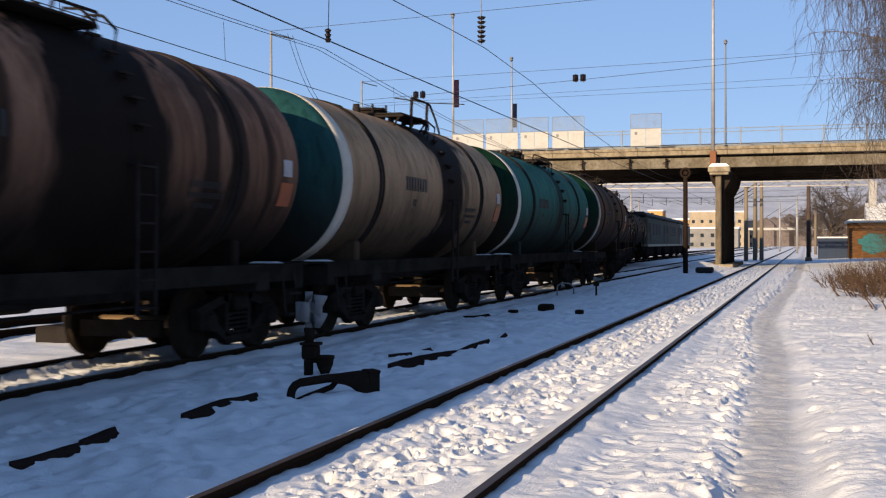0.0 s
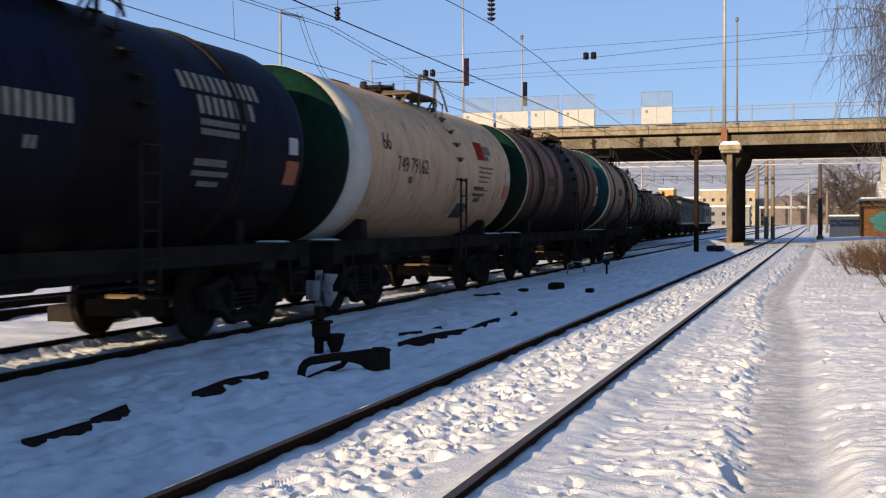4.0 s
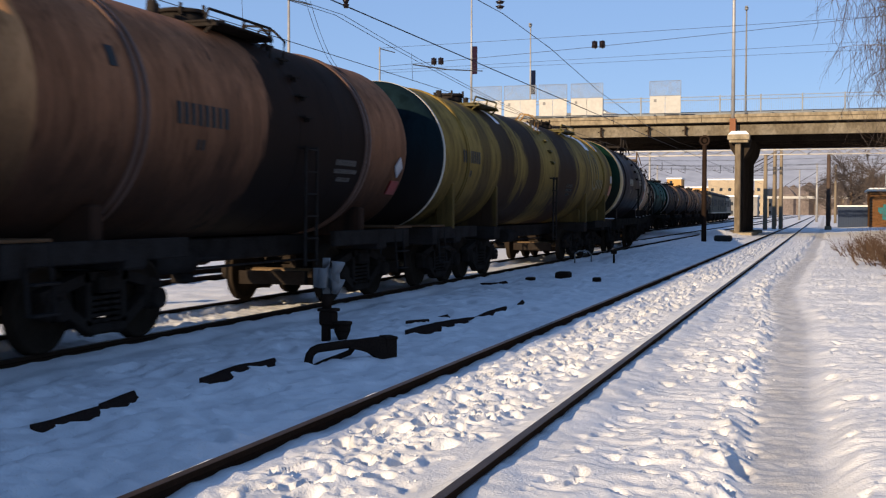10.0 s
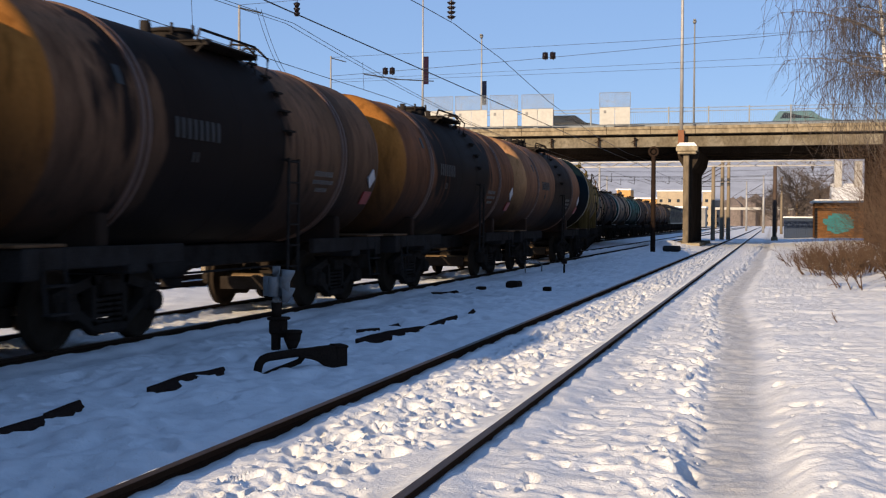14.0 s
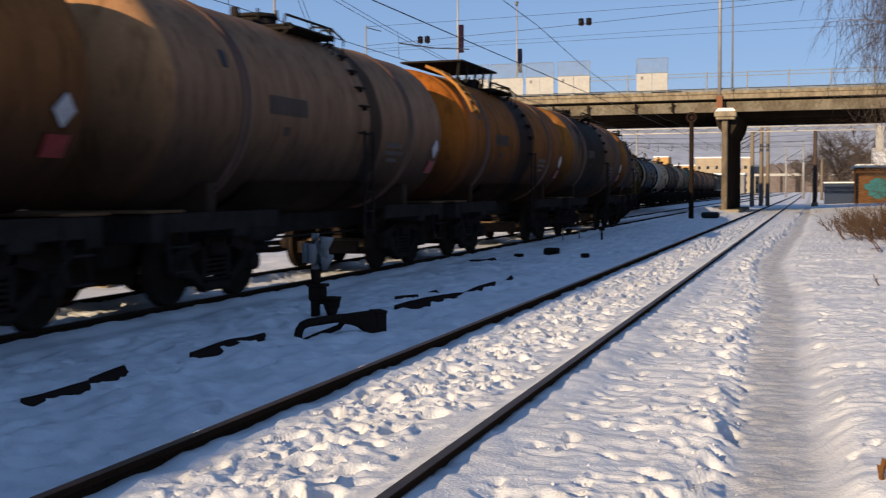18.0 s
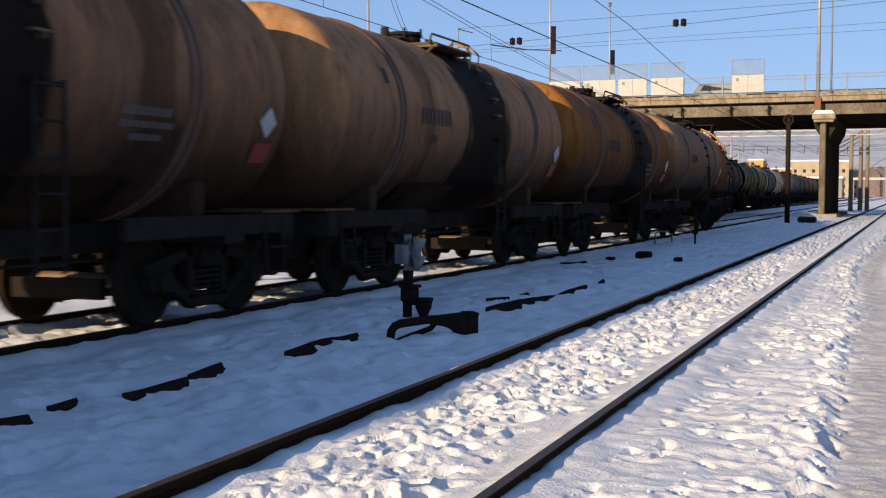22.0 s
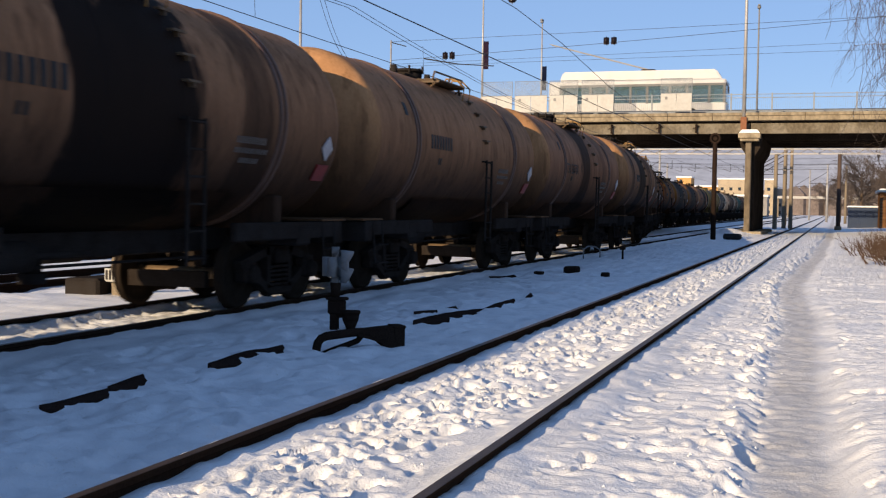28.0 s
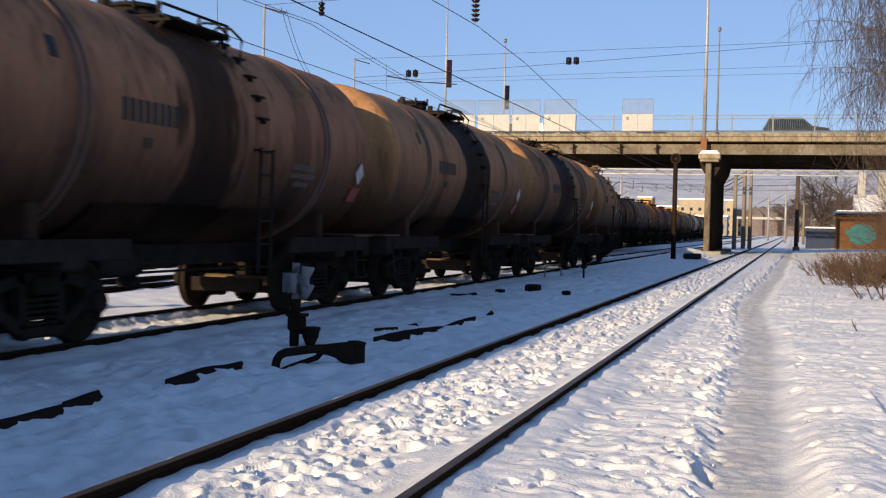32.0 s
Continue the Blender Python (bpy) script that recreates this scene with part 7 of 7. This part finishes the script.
def car(name_color, base, x_at, t_at, speed, body="sedan"):
    """A car driving towards +x; it passes x_at at t_at."""
    root = thing("car", name_color + " car crossing the bridge", "car", "cars on the bridge", loc=(0, LANE_Y, ROAD_Z))
    paint = mat("car_" + name_color.replace(" ", "_"), base, 0.25, 0.1, var=0.04, scale=2, dirt_amt=0.15, bump=0)
    tall = {"sedan": 1.45, "wagon": 1.52, "suv": 1.72, "van": 2.0}[body]
    prof = {"sedan": [(-2.2, 0.35), (-2.22, 0.75), (-2.1, 0.95), (-1.5, 1.0), (-0.75, tall), (0.45, tall), (1.15, 0.98), (2.05, 0.82), (2.2, 0.6), (2.2, 0.35)],
            "wagon": [(-2.2, 0.35), (-2.22, 0.8), (-2.05, 1.1), (-1.75, tall), (0.4, tall), (1.15, 0.98), (2.05, 0.84), (2.2, 0.6), (2.2, 0.35)],
            "van": [(-2.5, 0.35), (-2.52, 0.9), (-2.5, 1.6), (-2.4, tall), (1.0, tall), (1.7, 1.15), (2.45, 0.95), (2.55, 0.7), (2.55, 0.35)],
            "suv": [(-2.25, 0.42), (-2.27, 0.9), (-2.1, 1.2), (-1.85, tall), (0.35, tall), (1.05, 1.15), (2.1, 1.0), (2.25, 0.7), (2.25, 0.42)]}[body]
    bm = bmesh.new()
    rings = []
    for yy, s in ((-0.85, 0.96), (-0.8, 1.0), (0.8, 1.0), (0.85, 0.96)):
        rings.append([bm.verts.new((x * (0.98 if s < 1 else 1), yy * (1 if z < 1.0 else 0.82), 0.35 + (z - 0.35) * s)) for x, z in prof])
    for a, b in zip(rings, rings[1:]):
        for i in range(len(prof)):
            j = (i + 1) % len(prof)
            bm.faces.new((a[i], a[j], b[j], b[i]))
    bm.faces.new(rings[0][::-1])
    bm.faces.new(rings[-1])
    bmesh.ops.recalc_face_normals(bm, faces=bm.faces)
    part("body", bm, paint, root)
    for sy in (-1, 1):
        for a, b in ((-1.25 if body == "sedan" else -1.7, -0.2), (-0.12, 0.75)):
            bm = bmesh.new()
            y = sy * 0.80
            vs = [bm.verts.new(p) for p in ((a, y + 0.012 * sy, 1.0), (b, y + 0.012 * sy, 1.0), (b - 0.25 if b > 0.5 else b, y * 0.87 + 0.012 * sy, tall - 0.08), (a + (0.3 if a < -1 else 0), y * 0.87 + 0.012 * sy, tall - 0.08))]
            f = bm.faces.new(vs)
            g = bmesh.ops.extrude_face_region(bm, geom=[f])
            for v in g["geom"]:
                if isinstance(v, bmesh.types.BMVert):
                    v.co.y -= 0.03 * sy
            bmesh.ops.recalc_face_normals(bm, faces=bm.faces)
            part("side_window", bm, M["glass"], root)
    for x in (-1.35, 1.35):
        for sy in (-1, 1):
            bm = bmesh.new()
            tube(bm, (x, sy * 0.68, 0.32), (x, sy * 0.86, 0.32), 0.32, 0.31, 18)
            w = part("wheel", bm, M["tyre"], root)
            bm = bmesh.new()
            tube(bm, (x, sy * 0.84, 0.32), (x, sy * 0.872, 0.32), 0.2, 0.18, 12)
            part("rim", bm, M["pole"], w)
    CARS.append((root, x_at, t_at, speed))


car("dark red", (0.10, 0.012, 0.015), -2.05, 6.0, 9.9)
car("dark green", (0.012, 0.03, 0.03), -8.9, 7.0, 10.0, "wagon")
car("white", (0.36, 0.36, 0.36), -8.6, 11.0, 7.6)
car("blue-grey", (0.09, 0.17, 0.19), -13.8, 12.0, 8.0, "wagon")
car("black", (0.012, 0.013, 0.016), 1.8, 16.0, 8.0, "wagon")
car("red", (0.40, 0.03, 0.02), -9.2, 20.0, 8.5)
car("silver", (0.25, 0.26, 0.27), -4.0, 23.0, 8.5, "wagon")
car("maroon", (0.09, 0.015, 0.02), -12.4, 24.5, 8.5)
car("white", (0.34, 0.34, 0.34), -7.7, 30.0, -6.9, "van")
car("dark grey", (0.03, 0.033, 0.037), 0.05, 32.0, 6.9, "suv")


def trolleybus(x_front, t_at, speed, slow):
    root = thing("trolleybus", "white trolleybus with wide windows crossing the bridge", "bus", loc=(0, LANE_Y, ROAD_Z))
    wht = mat("bus_white", (0.46, 0.46, 0.46), 0.35, var=0.04, scale=1.5, dirt=(0.36, 0.34, 0.31), dirt_amt=0.3, bump=0)
    L = 12.7
    bm = bmesh.new()
    bevel_box(bm, -L, 0, -1.25, 1.25, 0.32, 1.36, 0.08)
    bevel_box(bm, -L, 0, -1.25, 1.25, 2.58, 2.96, 0.10)
    bevel_box(bm, -L, -L + 0.85, -1.24, 1.24, 1.1, 2.85, 0.06)
    part("body", bm, wht, root, "white bus body")
    frame_grey = mat("bus_frame_grey", (0.10, 0.105, 0.11), 0.4, var=0.05, scale=2, bump=0)
    for x in (-L + 0.92, -9.6, -8.4, -6.7, -5.5, -3.9, -2.7, -1.15, -0.12):
        for sy in (-1, 1):
            bm = bmesh.new()
            bevel_box(bm, x - 0.09, x + 0.09, sy * 1.21 - 0.035, sy * 1.21 + 0.035, 1.28, 2.66, 0.01)
            part("pillar", bm, frame_grey, root, "grey window pillar")
    for sy in (-1, 1):
        bm = bmesh.new()
        bevel_box(bm, -L + 0.85, -0.1, sy * 1.235 - 0.02, sy * 1.235 + 0.02, 2.50, 2.68, 0.01)
        part("window_rail", bm, frame_grey, root, "grey rail over the windows")
    bm = bmesh.new()
    v = box(bm, -L + 0.75, -0.25, -1.18, 1.18, 2.94, 3.68)
    for a in v:
        if a.co.z > 3:
            a.co.y *= 0.86
            a.co.x = -L + 1.0 if a.co.x < -5 else -0.75
        elif a.co.x > -5:
            a.co.z = 2.88
    bmesh.ops.bevel(bm, geom=bm.edges[:], offset=0.10, segments=2, affect="EDGES")
    part("roof_cover", bm, wht, root, "long white roof equipment cover")
    edges = (-L + 0.12, -L + 0.94, -9.66, -8.46, -6.76, -5.56, -3.96, -2.76, -1.21, -0.18)
    tint = bpy.data.materials.new("bus_glass")
    tint.use_nodes = True
    b = tint.node_tree.nodes["Principled BSDF"]
    b.inputs["Base Color"].default_value = (0.22, 0.33, 0.35, 1)
    b.inputs["Roughness"].default_value = 0.05
    b.inputs["Transmission Weight"].default_value = 0.85
    for sy in (-1, 1):
        for a, c in zip(edges, edges[1:]):
            bm = bmesh.new()
            door = sy < 0 and (abs(a + 5.56) < 0.1 or abs(a + 1.21) < 0.1 or abs(a + L - 0.94) < 0.1)
            bevel_box(bm, a + 0.1, c - 0.02, sy * 1.21 - 0.012, sy * 1.21 + 0.012, 0.5 if door else 1.36, 2.56, 0.004)
            ob = part("side_window" if not door else "door_glass", bm, tint, root)
            ob.visible_shadow = False
    for x, nm in ((-0.02, "windscreen"), (-L + 0.02, "rear_window")):
        bm = bmesh.new()
        bevel_box(bm, x - 0.015, x + 0.015, -1.1, 1.1, 1.36, 2.58, 0.004)
        part(nm, bm, tint, root)
    for k in range(9):
        bm = bmesh.new()
        x = -L + 1.6 + 1.15 * k
        bevel_box(bm, x - 0.06, x + 0.06, -1.0, 1.0, 0.7, 1.45, 0.03)
        bevel_box(bm, x - 0.06, x + 0.4, -1.0, 1.0, 0.7, 0.8, 0.03)
        part("seat_row", bm, M["shed"], root)
    bm = bmesh.new()
    bevel_box(bm, -L + 0.2, -0.2, -1.15, 1.15, 0.34, 0.42, 0.01)
    part("floor", bm, M["frame"], root)
    for x in (-9.0, -2.4):
        for sy in (-1, 1):
            bm = bmesh.new()
            tube(bm, (x, sy * 0.95, 0.48), (x, sy * 1.27, 0.48), 0.48, 0.47, 20)
            w = part("wheel", bm, M["tyre"], root)
            bm = bmesh.new()
            tube(bm, (x, sy * 1.25, 0.48), (x, sy * 1.285, 0.48), 0.27, 0.24, 14)
            part("rim", bm, M["pole"], w)
    for sy in (-0.3, 0.3):
        bm = bmesh.new()
        tube(bm, (-5.5, sy, 3.8), (-12.9, sy, 5.85), 0.035, 0.03, 6)
        part("trolley_pole", bm, M["pole"], root, "long trolley pole")
    bm = bmesh.new()
    bevel_box(bm, -6.1, -5.1, -0.4, 0.4, 3.66, 3.84, 0.04)
    part("pole_base", bm, M["frame"], root)
    bm = bmesh.new()
    bevel_box(bm, 0.1, 0.22, -1.42, -1.28, 1.9, 2.4, 0.03)
    tube(bm, (0, -1.2, 2.5), (0.16, -1.35, 2.4), 0.025, 0.025, 6)
    part("wing_mirror", bm, M["frame"], root)
    CARS.append((root, x_front, t_at, (speed, slow)))


trolleybus(1.0, 29.0, 8.4, 7.2)


# ---------- what moves ----------
def motions():
    times = [0.5 * k for k in range(65)]
    for root, y0 in TRAIN:
        walk(root, [(t, on_way(y0 + S(t), 6.8 if y0 == Y_LONG else 3.9)) for t in times])
    for k, (root, x_at, t_at, v) in enumerate(CARS):
        far = 150.0 + 6.0 * k
        rows = []
        for t in times:
            u = v if isinstance(v, float) else (v[0] if t < t_at else v[1])
            x = x_at + u * (t - t_at)
            x = max(-far, min(far, x))
            rows.append((t, pose(x, LANE_Y, ROAD_Z) if u > 0 else pose(x, BACK_LANE_Y, ROAD_Z, 0, 0, 180)))
        walk(root, rows)


motions()
